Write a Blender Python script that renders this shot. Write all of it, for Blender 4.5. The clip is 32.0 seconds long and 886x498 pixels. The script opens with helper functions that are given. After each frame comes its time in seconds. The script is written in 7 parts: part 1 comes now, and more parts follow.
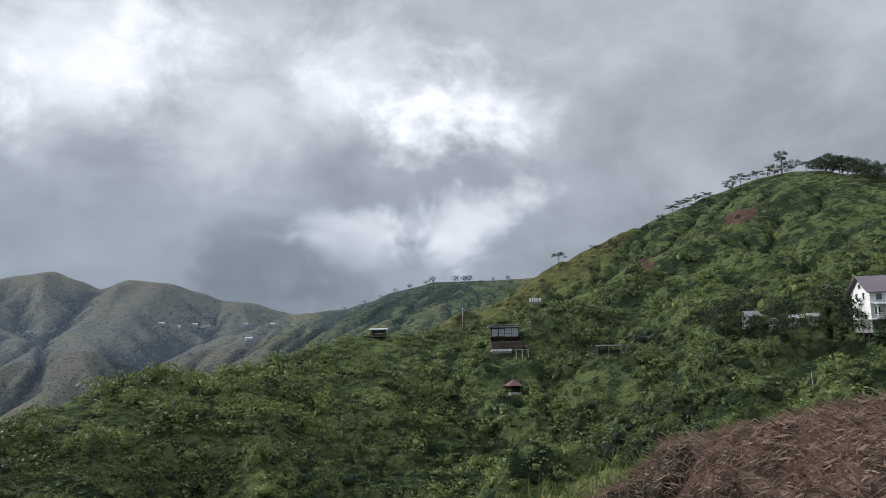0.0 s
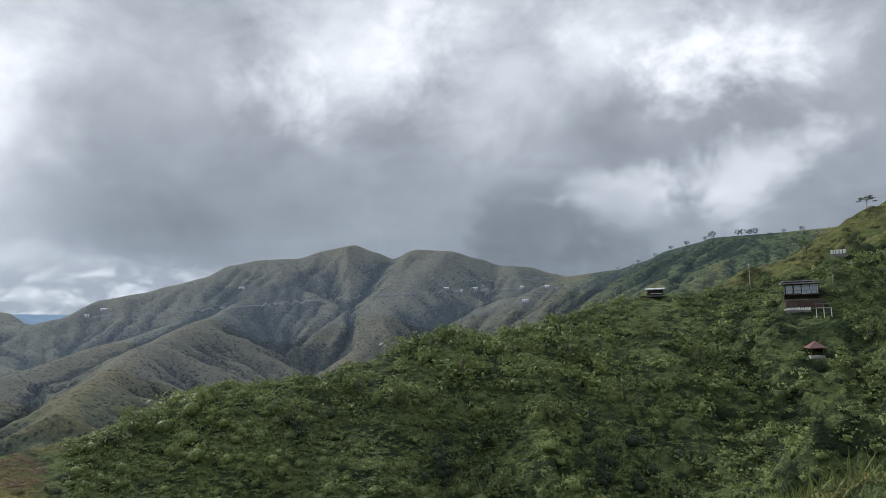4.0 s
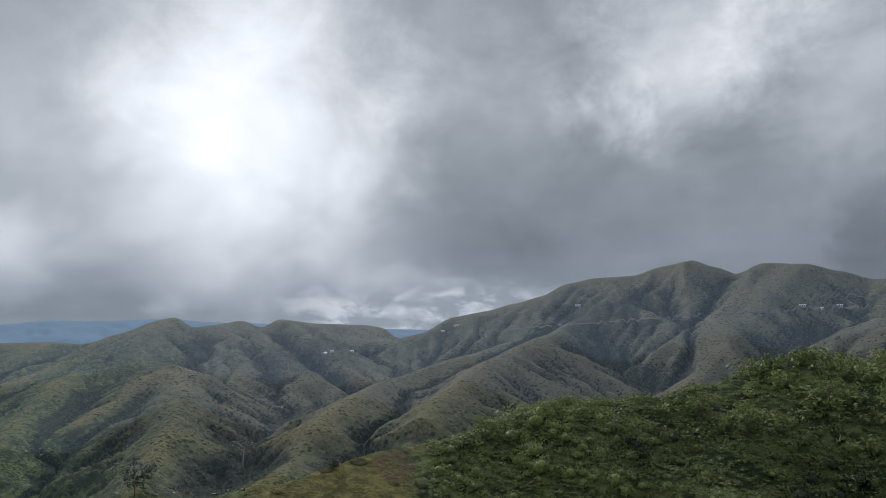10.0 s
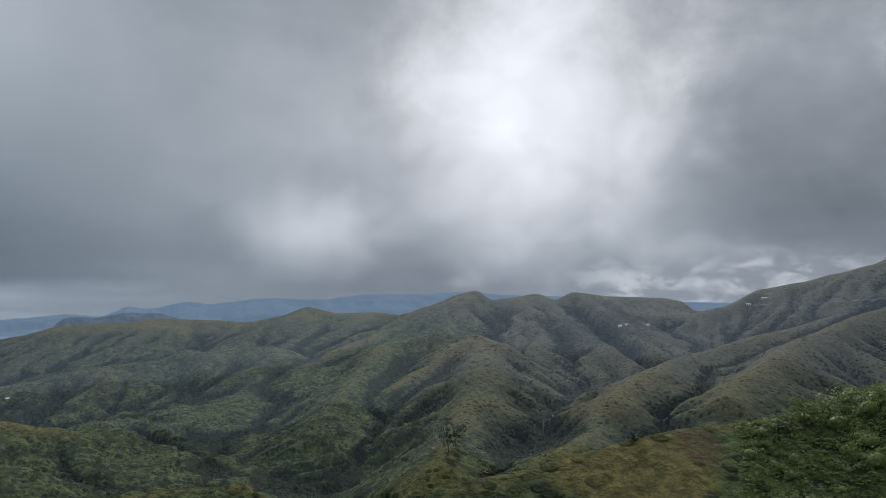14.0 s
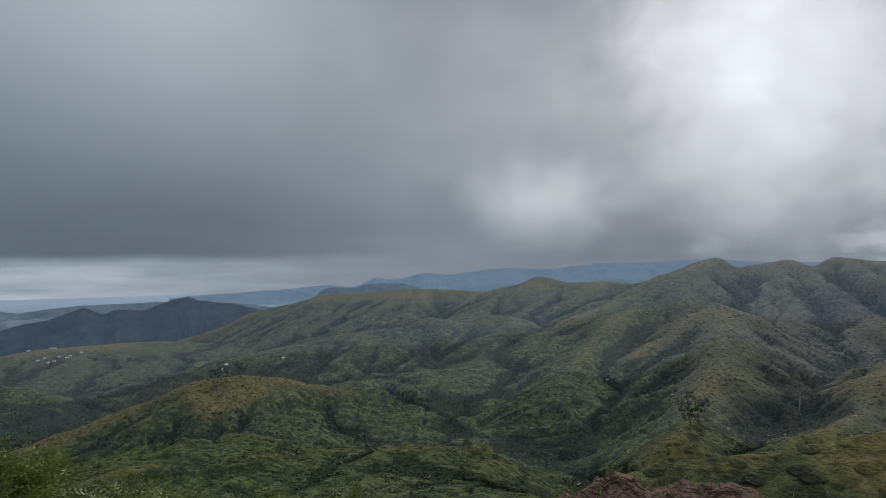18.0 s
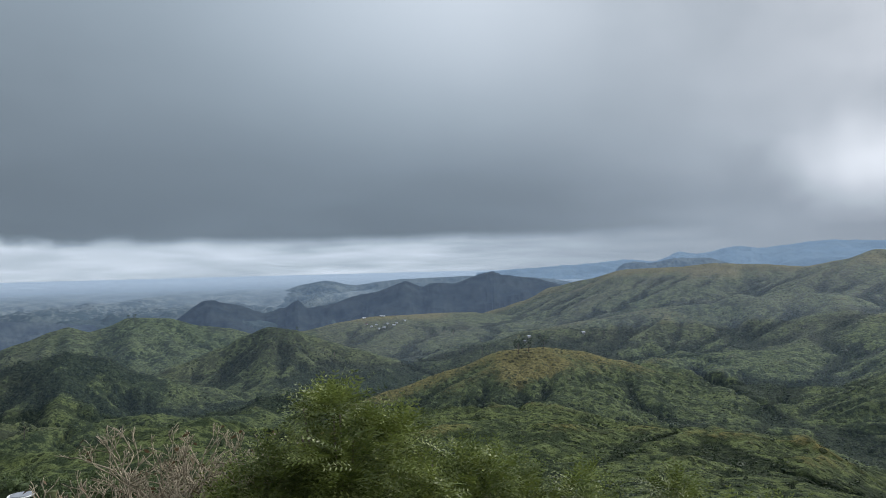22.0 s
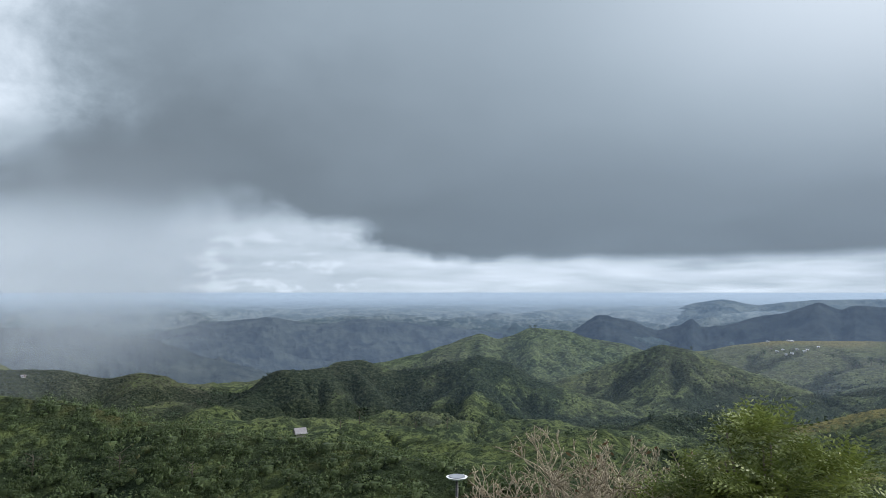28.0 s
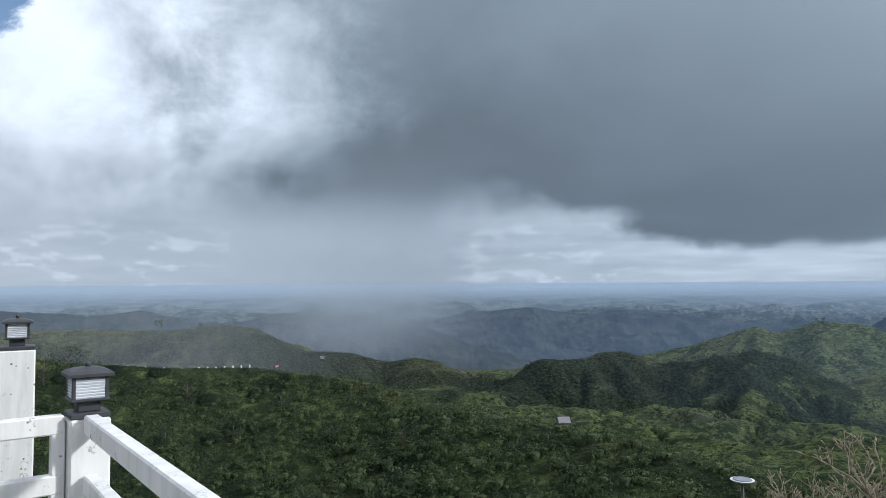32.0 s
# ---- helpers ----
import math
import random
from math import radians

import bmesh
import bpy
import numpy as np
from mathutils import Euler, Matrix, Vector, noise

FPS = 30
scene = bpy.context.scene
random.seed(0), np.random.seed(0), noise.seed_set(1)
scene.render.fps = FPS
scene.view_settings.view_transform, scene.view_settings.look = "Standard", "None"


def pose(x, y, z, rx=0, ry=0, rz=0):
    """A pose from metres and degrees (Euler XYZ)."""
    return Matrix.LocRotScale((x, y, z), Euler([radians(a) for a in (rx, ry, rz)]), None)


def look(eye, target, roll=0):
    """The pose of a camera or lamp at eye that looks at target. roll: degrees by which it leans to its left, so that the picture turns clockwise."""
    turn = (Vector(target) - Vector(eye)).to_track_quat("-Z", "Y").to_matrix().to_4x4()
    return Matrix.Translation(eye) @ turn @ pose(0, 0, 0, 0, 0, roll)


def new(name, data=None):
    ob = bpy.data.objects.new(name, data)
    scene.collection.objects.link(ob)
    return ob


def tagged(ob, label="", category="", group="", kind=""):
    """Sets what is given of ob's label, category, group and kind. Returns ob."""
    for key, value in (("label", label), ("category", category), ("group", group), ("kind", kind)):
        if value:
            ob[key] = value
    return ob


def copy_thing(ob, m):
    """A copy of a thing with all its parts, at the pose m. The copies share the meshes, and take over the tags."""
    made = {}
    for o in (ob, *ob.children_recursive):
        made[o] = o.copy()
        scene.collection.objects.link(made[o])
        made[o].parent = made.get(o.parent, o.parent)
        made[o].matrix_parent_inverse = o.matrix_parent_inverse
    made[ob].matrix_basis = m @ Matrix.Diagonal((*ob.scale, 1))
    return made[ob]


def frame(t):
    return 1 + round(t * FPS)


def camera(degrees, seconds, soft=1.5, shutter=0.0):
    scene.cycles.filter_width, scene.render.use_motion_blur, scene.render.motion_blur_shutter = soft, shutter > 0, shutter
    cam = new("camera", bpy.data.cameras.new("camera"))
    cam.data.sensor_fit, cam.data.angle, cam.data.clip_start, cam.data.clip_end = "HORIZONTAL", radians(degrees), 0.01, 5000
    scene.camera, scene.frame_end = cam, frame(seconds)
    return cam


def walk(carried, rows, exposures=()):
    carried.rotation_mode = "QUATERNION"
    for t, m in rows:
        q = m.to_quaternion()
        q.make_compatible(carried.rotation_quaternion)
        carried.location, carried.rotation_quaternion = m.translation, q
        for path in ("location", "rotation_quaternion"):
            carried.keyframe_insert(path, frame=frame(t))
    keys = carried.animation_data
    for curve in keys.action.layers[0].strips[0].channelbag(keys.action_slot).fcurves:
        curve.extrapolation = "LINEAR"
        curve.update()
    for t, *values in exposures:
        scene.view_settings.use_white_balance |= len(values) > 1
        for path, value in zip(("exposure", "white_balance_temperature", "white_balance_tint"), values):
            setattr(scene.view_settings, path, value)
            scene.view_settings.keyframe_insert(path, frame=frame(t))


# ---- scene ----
# ---------------------------------------------------------------- camera
EYE, ARM, TILT, LEAN = 1.55, 0.45, 2.92, 1.28
cam = camera(64.4, 32.0, soft=0.8)
# seconds, heading, pitch, roll; the camera is held at arm's length and swings round the one who holds it
ROWS = [
    (0.0, 0.00, 4.00, 0.00),
    (0.5, 3.05, 3.49, 0.28),
    (1.0, 6.43, 3.15, 0.71),
    (1.5, 9.23, 3.09, 1.26),
    (2.0, 12.06, 2.89, 1.87),
    (2.5, 14.26, 2.31, 1.88),
    (4.5, 25.04, 1.13, 2.63),
    (5.0, 28.24, 1.23, 2.99),
    (5.5, 30.69, 1.20, 2.93),
    (6.0, 34.63, 1.66, 2.73),
    (6.5, 36.44, 3.11, 3.00),
    (7.0, 36.65, 3.55, 4.53),
    (7.5, 37.10, 3.61, 4.64),
    (8.0, 39.60, 4.30, 4.61),
    (8.5, 42.82, 4.24, 3.71),
    (9.0, 44.78, 4.29, 3.04),
    (9.5, 46.51, 4.15, 2.64),
    (10.0, 48.60, 3.98, 2.96),
    (10.5, 51.99, 4.05, 3.69),
    (11.0, 55.41, 3.97, 3.83),
    (11.5, 57.41, 3.61, 4.26),
    (12.0, 60.02, 3.29, 3.85),
    (12.5, 63.45, 3.68, 4.24),
    (13.0, 66.28, 4.88, 3.91),
    (13.5, 69.10, 3.75, 3.92),
    (14.0, 72.06, 3.13, 3.57),
    (14.5, 76.16, 3.37, 3.98),
    (15.0, 80.99, 4.13, 3.83),
    (15.5, 84.09, 4.63, 4.42),
    (17.5, 88.82, 2.17, 4.68),
    (18.0, 90.73, 1.95, 4.42),
    (18.5, 92.20, 2.33, 5.11),
    (19.0, 94.91, 0.72, 4.70),
    (19.5, 97.50, 1.14, 4.89),
    (20.0, 100.19, 0.63, 4.04),
    (20.5, 103.31, 1.43, 4.39),
    (21.0, 106.68, 1.56, 4.87),
    (21.5, 110.71, 1.44, 4.68),
    (22.0, 114.75, 1.83, 4.66),
    (22.5, 118.73, 2.15, 5.66),
    (23.0, 121.93, 2.91, 5.50),
    (23.5, 124.35, 3.20, 4.95),
    (24.0, 127.95, 3.12, 4.41),
    (24.5, 129.77, 2.82, 4.79),
    (26.5, 137.37, 3.85, 3.38),
    (27.0, 139.92, 4.45, 3.19),
    (27.5, 142.67, 5.09, 2.93),
    (28.0, 145.90, 5.19, 2.70),
    (28.5, 148.55, 5.01, 2.69),
    (29.0, 151.28, 5.63, 2.66),
    (29.5, 154.49, 5.80, 2.84),
    (30.0, 156.98, 5.49, 2.63),
    (30.5, 158.74, 5.07, 2.62),
    (31.0, 160.55, 5.20, 2.56),
    (31.5, 163.41, 5.30, 2.10),
    (32.0, 166.77, 5.32, 2.29),
]
walk(cam, [(t, pose(0, 0, EYE, TILT, LEAN, 0) @ pose(-ARM * math.sin(radians(h)), ARM * math.cos(radians(h)), 0, 90 + p, r, h))
           for t, h, p, r in ROWS],
     [(0.0, 0.28, 6200, 10), (3.0, 0.24, 6200, 10), (5.0, 0.14, 6200, 10), (7.0, -0.06, 6200, 10), (10.0, -0.22, 6200, 10), (13.0, -0.28, 6200, 10), (15.0, -0.48, 6300, 10), (18.0, -0.48, 6350, 10), (20.0, -0.10, 6300, 10),
      (22.0, 0.10, 6250, 10), (24.0, 0.30, 6250, 10), (26.0, 0.32, 6250, 10), (28.0, 0.34, 6250, 10), (30.0, 0.30, 6150, 10), (32.0, 0.0, 5950, 10)])

# ---------------------------------------------------------------- sky and sun
SUN_AZ, SUN_EL = 66.0, 30.0


def bearing(az, el=0.0):
    """Unit vector to a heading (degrees, anticlockwise from +y) and an elevation."""
    a, e = radians(az), radians(el)
    return Vector((-math.sin(a) * math.cos(e), math.cos(a) * math.cos(e), math.sin(e)))


class Nodes:
    """Small helper to wire shader nodes."""

    def __init__(self, tree):
        self.t = tree
        tree.nodes.clear()

    def n(self, kind, **values):
        node = self.t.nodes.new(kind)
        for k, v in values.items():
            if k in ("operation", "blend_type", "data_type", "attribute_name", "sky_type", "sun_disc", "noise_dimensions", "noise_type", "feature", "vector_type", "clamp", "use_clamp", "interpolation_type"):
                if k == "operation":
                    node.operation = v
                elif k == "blend_type":
                    node.blend_type = v
                elif k == "data_type":
                    node.data_type = v
                elif k == "attribute_name":
                    node.attribute_name = v
                elif k == "use_clamp":
                    node.use_clamp = v
                elif k == "feature":
                    node.feature = v
                elif k == "interpolation_type":
                    node.interpolation_type = v
            else:
                key = int(k[1:]) if k[0] == "i" and k[1:].isdigit() else k.replace("_", " ")
                self.put(node.inputs[key], v)
        return node

    def put(self, socket, v):
        if isinstance(v, bpy.types.NodeSocket):
            self.t.links.new(v, socket)
        elif isinstance(v, bpy.types.Node):
            self.t.links.new(v.outputs[0], socket)
        else:
            if isinstance(v, (tuple, list)) and len(v) == 3 and socket.type == "RGBA":
                v = (*v, 1)
            socket.default_value = v

    def math(self, op, a, b=0.0, clamp=False):
        return self.n("ShaderNodeMath", operation=op, i0=a, i1=b, use_clamp=clamp).outputs[0]

    def mix(self, f, a, b, blend="MIX"):
        node = self.n("ShaderNodeMix", data_type="RGBA", blend_type=blend)
        self.put(node.inputs[0], f), self.put(node.inputs[6], a), self.put(node.inputs[7], b)
        return node.outputs[2]

    def noise(self, vec, scale, detail=4.0, rough=0.55, distort=0.0):
        node = self.n("ShaderNodeTexNoise", Vector=vec, Scale=scale, Detail=detail, Roughness=rough, Distortion=distort)
        return node.outputs[0]

    def step(self, v, lo, hi, a=0.0, b=1.0):
        node = self.n("ShaderNodeMapRange", interpolation_type="SMOOTHSTEP", i0=v, i1=lo, i2=hi, i3=a, i4=b)
        return node.outputs[0]


def build_sky():
    world = bpy.data.worlds.new("cloudy_sky")
    world.use_nodes = True
    scene.world = world
    k = Nodes(world.node_tree)
    d = k.n("ShaderNodeTexCoord").outputs["Generated"]
    sep = k.n("ShaderNodeSeparateXYZ", i0=d)
    z = sep.outputs[2]
    # the cloud deck as a flat layer, so that it thins to streaks towards the horizon
    inv = k.math("DIVIDE", 1.0, k.math("ADD", k.math("MAXIMUM", z, 0.0), 0.16))
    flat = k.n("ShaderNodeVectorMath", operation="MULTIPLY", i0=d, i1=k.n("ShaderNodeCombineXYZ", i0=inv, i1=inv, i2=1.0))
    big = k.noise(flat, 0.8, 4, 0.5, 0.3)
    fine = k.noise(flat, 2.0, 6, 0.55, 0.0)
    puff = k.noise(k.n("ShaderNodeVectorMath", operation="MULTIPLY", i0=d, i1=(1, 1, 1.25)), 6.5, 7, 0.58, 0.2)
    east = k.n("ShaderNodeVectorMath", operation="DOT_PRODUCT", i0=d, i1=tuple(bearing(170))).outputs["Value"]
    ahead = k.n("ShaderNodeVectorMath", operation="DOT_PRODUCT", i0=d, i1=tuple(bearing(80))).outputs["Value"]
    turn = k.math("MULTIPLY", k.math("ARCTAN2", east, ahead), 180 / math.pi)  # heading minus 80 degrees
    rag = k.math("ADD", k.math("MULTIPLY", k.math("SUBTRACT", fine, 0.5), 0.10), k.math("MULTIPLY", k.math("SUBTRACT", puff, 0.5), 1.0))
    lumpy = k.math("ADD", k.step(turn, -50.0, 0.0, 1.0, 0.25), k.step(turn, 88.0, 104.0, 0.0, 0.75))
    lum = k.math("ADD", 0.39, k.math("MULTIPLY", k.math("SUBTRACT", big, 0.5), 0.20))
    lum = k.math("ADD", lum, k.math("MULTIPLY", k.math("MULTIPLY", rag, lumpy), 0.40))
    lum = k.math("MULTIPLY", lum, k.step(z, 0.04, 0.34, 0.84, 1.10))

    def blob(az, el, width, amount, ragged=0.5, tall=1.0):
        """A thin (bright) or thick (dark) part of the deck: a soft spot with a ragged rim."""
        c = bearing(az, el)
        diff = k.n("ShaderNodeVectorMath", operation="SUBTRACT", i0=d, i1=tuple(c))
        sq = k.n("ShaderNodeVectorMath", operation="MULTIPLY", i0=diff, i1=(1, 1, 1 / tall))
        dist = k.n("ShaderNodeVectorMath", operation="LENGTH", i0=sq).outputs["Value"]
        w = math.sin(radians(width))
        return k.step(k.math("ADD", dist, k.math("MULTIPLY", rag, -2.4 * ragged * w)), 0.0, w, amount, 0.0)

    # the heavy rain cloud: dark along its lower edge, paler above; the edge climbs towards the shower
    edge = k.math("ADD", 0.047, k.math("ADD", k.step(turn, 64.0, 90.0, 0.0, 0.095), k.step(turn, 87.0, 105.0, 0.0, 0.29)))
    edge = k.math("ADD", edge, k.math("MULTIPLY", rag, k.step(turn, 50.0, 85.0, 0.02, 0.16)))
    above = k.math("SUBTRACT", z, edge)
    rim = k.math("ADD", turn, k.math("ADD", k.math("MULTIPLY", rag, 22.0), k.math("MULTIPLY", k.math("SUBTRACT", big, 0.5), 10.0)))
    heavy = k.math("MULTIPLY", k.step(turn, 4.0, 34.0), k.step(rim, 90.0, 102.0, 1.0, 0.0))
    deep = k.math("ADD", 0.205, k.math("MULTIPLY", k.math("MULTIPLY", k.step(above, 0.0, 0.36), k.step(turn, 4.0, 26.0, 0.40, 1.0)), k.step(turn, 30.0, 66.0, 0.50, 0.17)))
    deep = k.math("ADD", deep, k.math("MULTIPLY", k.math("SUBTRACT", big, 0.5), 0.08))
    lum = k.n("ShaderNodeMix", i0=heavy, i2=lum, i3=deep).outputs[0]
    for args in CLOUDS:
        lum = k.math("ADD", lum, blob(*args))
    lum = k.math("MAXIMUM", lum, 0.13)
    # bright air and thin streaks under the edge, along the horizon
    away = k.n("ShaderNodeVectorMath", operation="DOT_PRODUCT", i0=d, i1=tuple(bearing(150, 0))).outputs["Value"]
    under = k.math("MULTIPLY", k.step(k.math("DIVIDE", above, k.step(turn, 68.0, 95.0, 1.0, 6.0)), -0.012, 0.010, 1.0, 0.0), k.math("MULTIPLY", k.step(turn, 5.0, 40.0), k.step(k.math("SUBTRACT", z, k.step(turn, 70.0, 90.0, 0.2, 0.0)), 0.05, 0.15, 1.0, 0.0)))
    streak = k.noise(k.n("ShaderNodeVectorMath", operation="MULTIPLY", i0=d, i1=(6, 6, 60)), 1.0, 5, 0.6, 0.3)
    cumulus = k.noise(k.n("ShaderNodeVectorMath", operation="MULTIPLY", i0=d, i1=(14, 14, 30)), 1.0, 7, 0.6, 0.4)
    heaps = k.noise(k.n("ShaderNodeVectorMath", operation="MULTIPLY", i0=d, i1=(20, 20, 48)), 1.0, 8, 0.62, 0.1)
    light = k.math("ADD", k.step(turn, 64.0, 76.0, 0.60, 0.54), k.math("MULTIPLY", k.math("SUBTRACT", streak, 0.48), k.step(turn, 60.0, 85.0, 0.72, 0.16)))
    light = k.math("ADD", light, k.math("MULTIPLY", k.step(heaps, 0.50, 0.62), k.math("MULTIPLY", k.step(turn, 66.0, 76.0, 0.0, 0.13), k.step(z, 0.04, 0.13, 1.0, 0.0))))
    shower = k.math("MULTIPLY", k.step(turn, 82.0, 90.0), k.step(turn, 100.0, 108.0, 1.0, 0.0))
    light = k.n("ShaderNodeMix", i0=k.math("MULTIPLY", shower, 0.85), i2=light, i3=k.math("ADD", 0.50, k.math("MULTIPLY", z, 0.5))).outputs[0]
    lum = k.n("ShaderNodeMix", i0=under, i2=lum, i3=light).outputs[0]
    # broken cloud over the western pass
    west = k.math("MULTIPLY", k.step(k.math("ABSOLUTE", k.math("ADD", turn, 29.0)), 5.0, 15.0, 1.0, 0.0), k.step(k.math("ADD", z, k.math("MULTIPLY", rag, 0.05)), 0.045, 0.085, 1.0, 0.0))
    lum = k.n("ShaderNodeMix", i0=k.math("MULTIPLY", west, 0.85), i2=lum, i3=k.math("ADD", 0.40, k.math("MULTIPLY", k.step(cumulus, 0.42, 0.64), 0.42))).outputs[0]
    # an overcast sky is brightest overhead
    lum = k.math("MULTIPLY", lum, k.step(z, 0.40, 0.95, 1.0, 2.6))
    warm = k.mix(k.step(lum, 0.2, 0.85), (0.84, 0.92, 1.02), (0.98, 1.0, 1.04))
    cold = k.step(away, 0.2, 0.95)
    warm = k.mix(cold, warm, k.mix(k.step(lum, 0.2, 0.8), (0.72, 0.88, 1.02), (0.88, 0.97, 1.06)))
    cloud = k.n("ShaderNodeVectorMath", operation="SCALE", i0=warm, Scale=lum).outputs[0]
    sky = k.n("ShaderNodeTexSky")
    sky.sky_type, sky.sun_disc, sky.sun_elevation, sky.sun_rotation = "NISHITA", False, radians(SUN_EL), radians(-SUN_AZ)
    blue = k.n("ShaderNodeVectorMath", operation="SCALE", i0=sky, Scale=0.12).outputs[0]
    gap = k.math("MULTIPLY", k.step(k.math("ADD", k.n("ShaderNodeVectorMath", operation="DISTANCE", i0=d, i1=tuple(bearing(199, 20.5))).outputs["Value"], k.math("MULTIPLY", rag, 0.22)), 0.050, 0.066, 1.0, 0.0), k.step(puff, 0.40, 0.45))
    bg = k.n("ShaderNodeBackground", Color=k.mix(gap, cloud, blue), Strength=1.0)
    k.n("ShaderNodeOutputWorld", i0=bg)


# heading, elevation, half-width in degrees, strength, raggedness, height/width
CLOUDS = [
    (63.5, 19.0, 15, 0.44, 0.28, 1.1), (62, 13.5, 16, 0.28, 0.25, 1.1), (71, 12, 14, 0.18, 0.2, 1.0), (44, 20, 13, 0.10, 0.4, 0.8), (70, 14, 24, 0.09, 0.3, 1.0), (83, 6.9, 8.5, 0.44, 0.28, 0.6),
    (29, 21.5, 11, 0.30, 0.6, 0.9), (15.5, 18.5, 13, 0.20, 0.5, 0.8), (6, 21, 8, 0.18, 0.6, 0.8), (22, 21, 7, 0.16, 0.6, 0.7),
    (0.3, 16.1, 5.5, 0.30, 1.7, 0.8), (-3, 18, 7, 0.18, 1.4, 0.8), (-1.9, 9.8, 6.5, 0.28, 1.7, 0.6), (6.5, 9.0, 5, 0.24, 1.7, 0.7), (35.2, 17.2, 5, 0.14, 1.2, 0.8),
    (15.5, 5.3, 10, -0.15, 2.2, 0.5), (8.7, 15, 6, -0.08, 0.6, 0.8), (-25, 18, 20, -0.03, 0.3, 0.8), (42, 9, 15, -0.07, 0.4, 0.6), (49, 3.8, 6, 0.16, 1.1, 0.35), (76, 3.0, 14, -0.10, 0.2, 0.3), (70.6, 2.5, 3, 0.16, 1.0, 0.4),
    (197, 16, 17, 0.62, 0.5, 1.3), (180, 8.3, 7, -0.17, 1.2, 0.6), (196, 8, 9, -0.14, 0.6, 0.4), (154, 5.0, 3, 0.30, 0.9, 0.5), (88, 14, 20, 0.11, 0.2, 0.9), (179, 18, 13, 0.22, 0.6, 1.0), (185, 12, 8, 0.16, 0.7, 1.0),
]
build_sky()
sun = new("sun", bpy.data.lights.new("sun", "SUN"))
sun.data.energy, sun.data.angle, sun.data.color = 3.3, radians(6), (1.0, 0.96, 0.88)
sun.matrix_world = look(bearing(SUN_AZ, SUN_EL) * 50, (0, 0, 0))


# ---------------------------------------------------------------- materials
def material(name, rough=0.85, spec=0.2):
    m = bpy.data.materials.new(name)
    m.use_nodes = True
    k = Nodes(m.node_tree)
    bsdf = k.n("ShaderNodeBsdfPrincipled", Roughness=rough)
    bsdf.inputs["Specular IOR Level"].default_value = spec
    k.n("ShaderNodeOutputMaterial", i0=bsdf)
    return m, k, bsdf


def plain(name, colour, rough=0.7, grain=8.0, vary=0.25, metal=0.0, bump=0.0, spec=0.3):
    """A painted, plastered or wooden surface with grain and stains at two scales."""
    m, k, b = material(name, rough, spec)
    p = k.n("ShaderNodeTexCoord").outputs["Object"]
    a, s = k.noise(p, grain, 5, 0.6), k.noise(p, grain * 0.17, 3, 0.5)
    f = k.math("ADD", k.math("MULTIPLY", a, 0.5), k.math("MULTIPLY", s, 0.5))
    dark = tuple(c * (1 - vary) for c in colour)
    light = tuple(min(1, c * (1 + vary * 0.5)) for c in colour)
    k.put(b.inputs["Base Color"], k.mix(k.step(f, 0.3, 0.7), dark, light))
    k.put(b.inputs["Metallic"], metal)
    k.put(b.inputs["Roughness"], k.math("ADD", rough - 0.1, k.math("MULTIPLY", s, 0.2), clamp=True))
    if bump:
        k.put(b.inputs["Normal"], k.n("ShaderNodeBump", Strength=bump, Distance=0.01, Height=a).outputs[0])
    return m


def leaf_material(name, dark, light, yellow=(0.16, 0.15, 0.03), rough=0.6, mottle=2.6):
    """Leaves: each leaf and each plant differ a little in tone."""
    m, k, b = material(name, rough, 0.25)
    isl = k.n("ShaderNodeNewGeometry").outputs["Random Per Island"]
    tint = k.n("ShaderNodeAttribute", attribute_name="tint").outputs["Fac"]
    f = k.math("ADD", k.math("MULTIPLY", isl, 0.42), k.math("MULTIPLY", tint, 0.58))
    p = k.n("ShaderNodeNewGeometry").outputs["Position"]
    speck = k.noise(p, mottle, 3, 0.6)
    f = k.math("ADD", k.math("MULTIPLY", f, 0.65), k.math("MULTIPLY", k.step(speck, 0.40, 0.62), 0.35))
    c = k.mix(f, dark, light)
    c = k.mix(k.step(isl, 0.93, 1.0, 0.0, 0.4), c, yellow)
    k.put(b.inputs["Base Color"], c)
    k.put(b.inputs["Normal"], k.n("ShaderNodeBump", Strength=0.6, Distance=0.25, Height=speck).outputs[0])
    tr = k.n("ShaderNodeBsdfTranslucent", Color=c)
    mixed = k.n("ShaderNodeMixShader", i0=0.22, i1=b, i2=tr)
    k.n("ShaderNodeOutputMaterial", i0=mixed)
    m.node_tree.nodes.remove([n for n in m.node_tree.nodes if n.type == "OUTPUT_MATERIAL"][0])
    return m


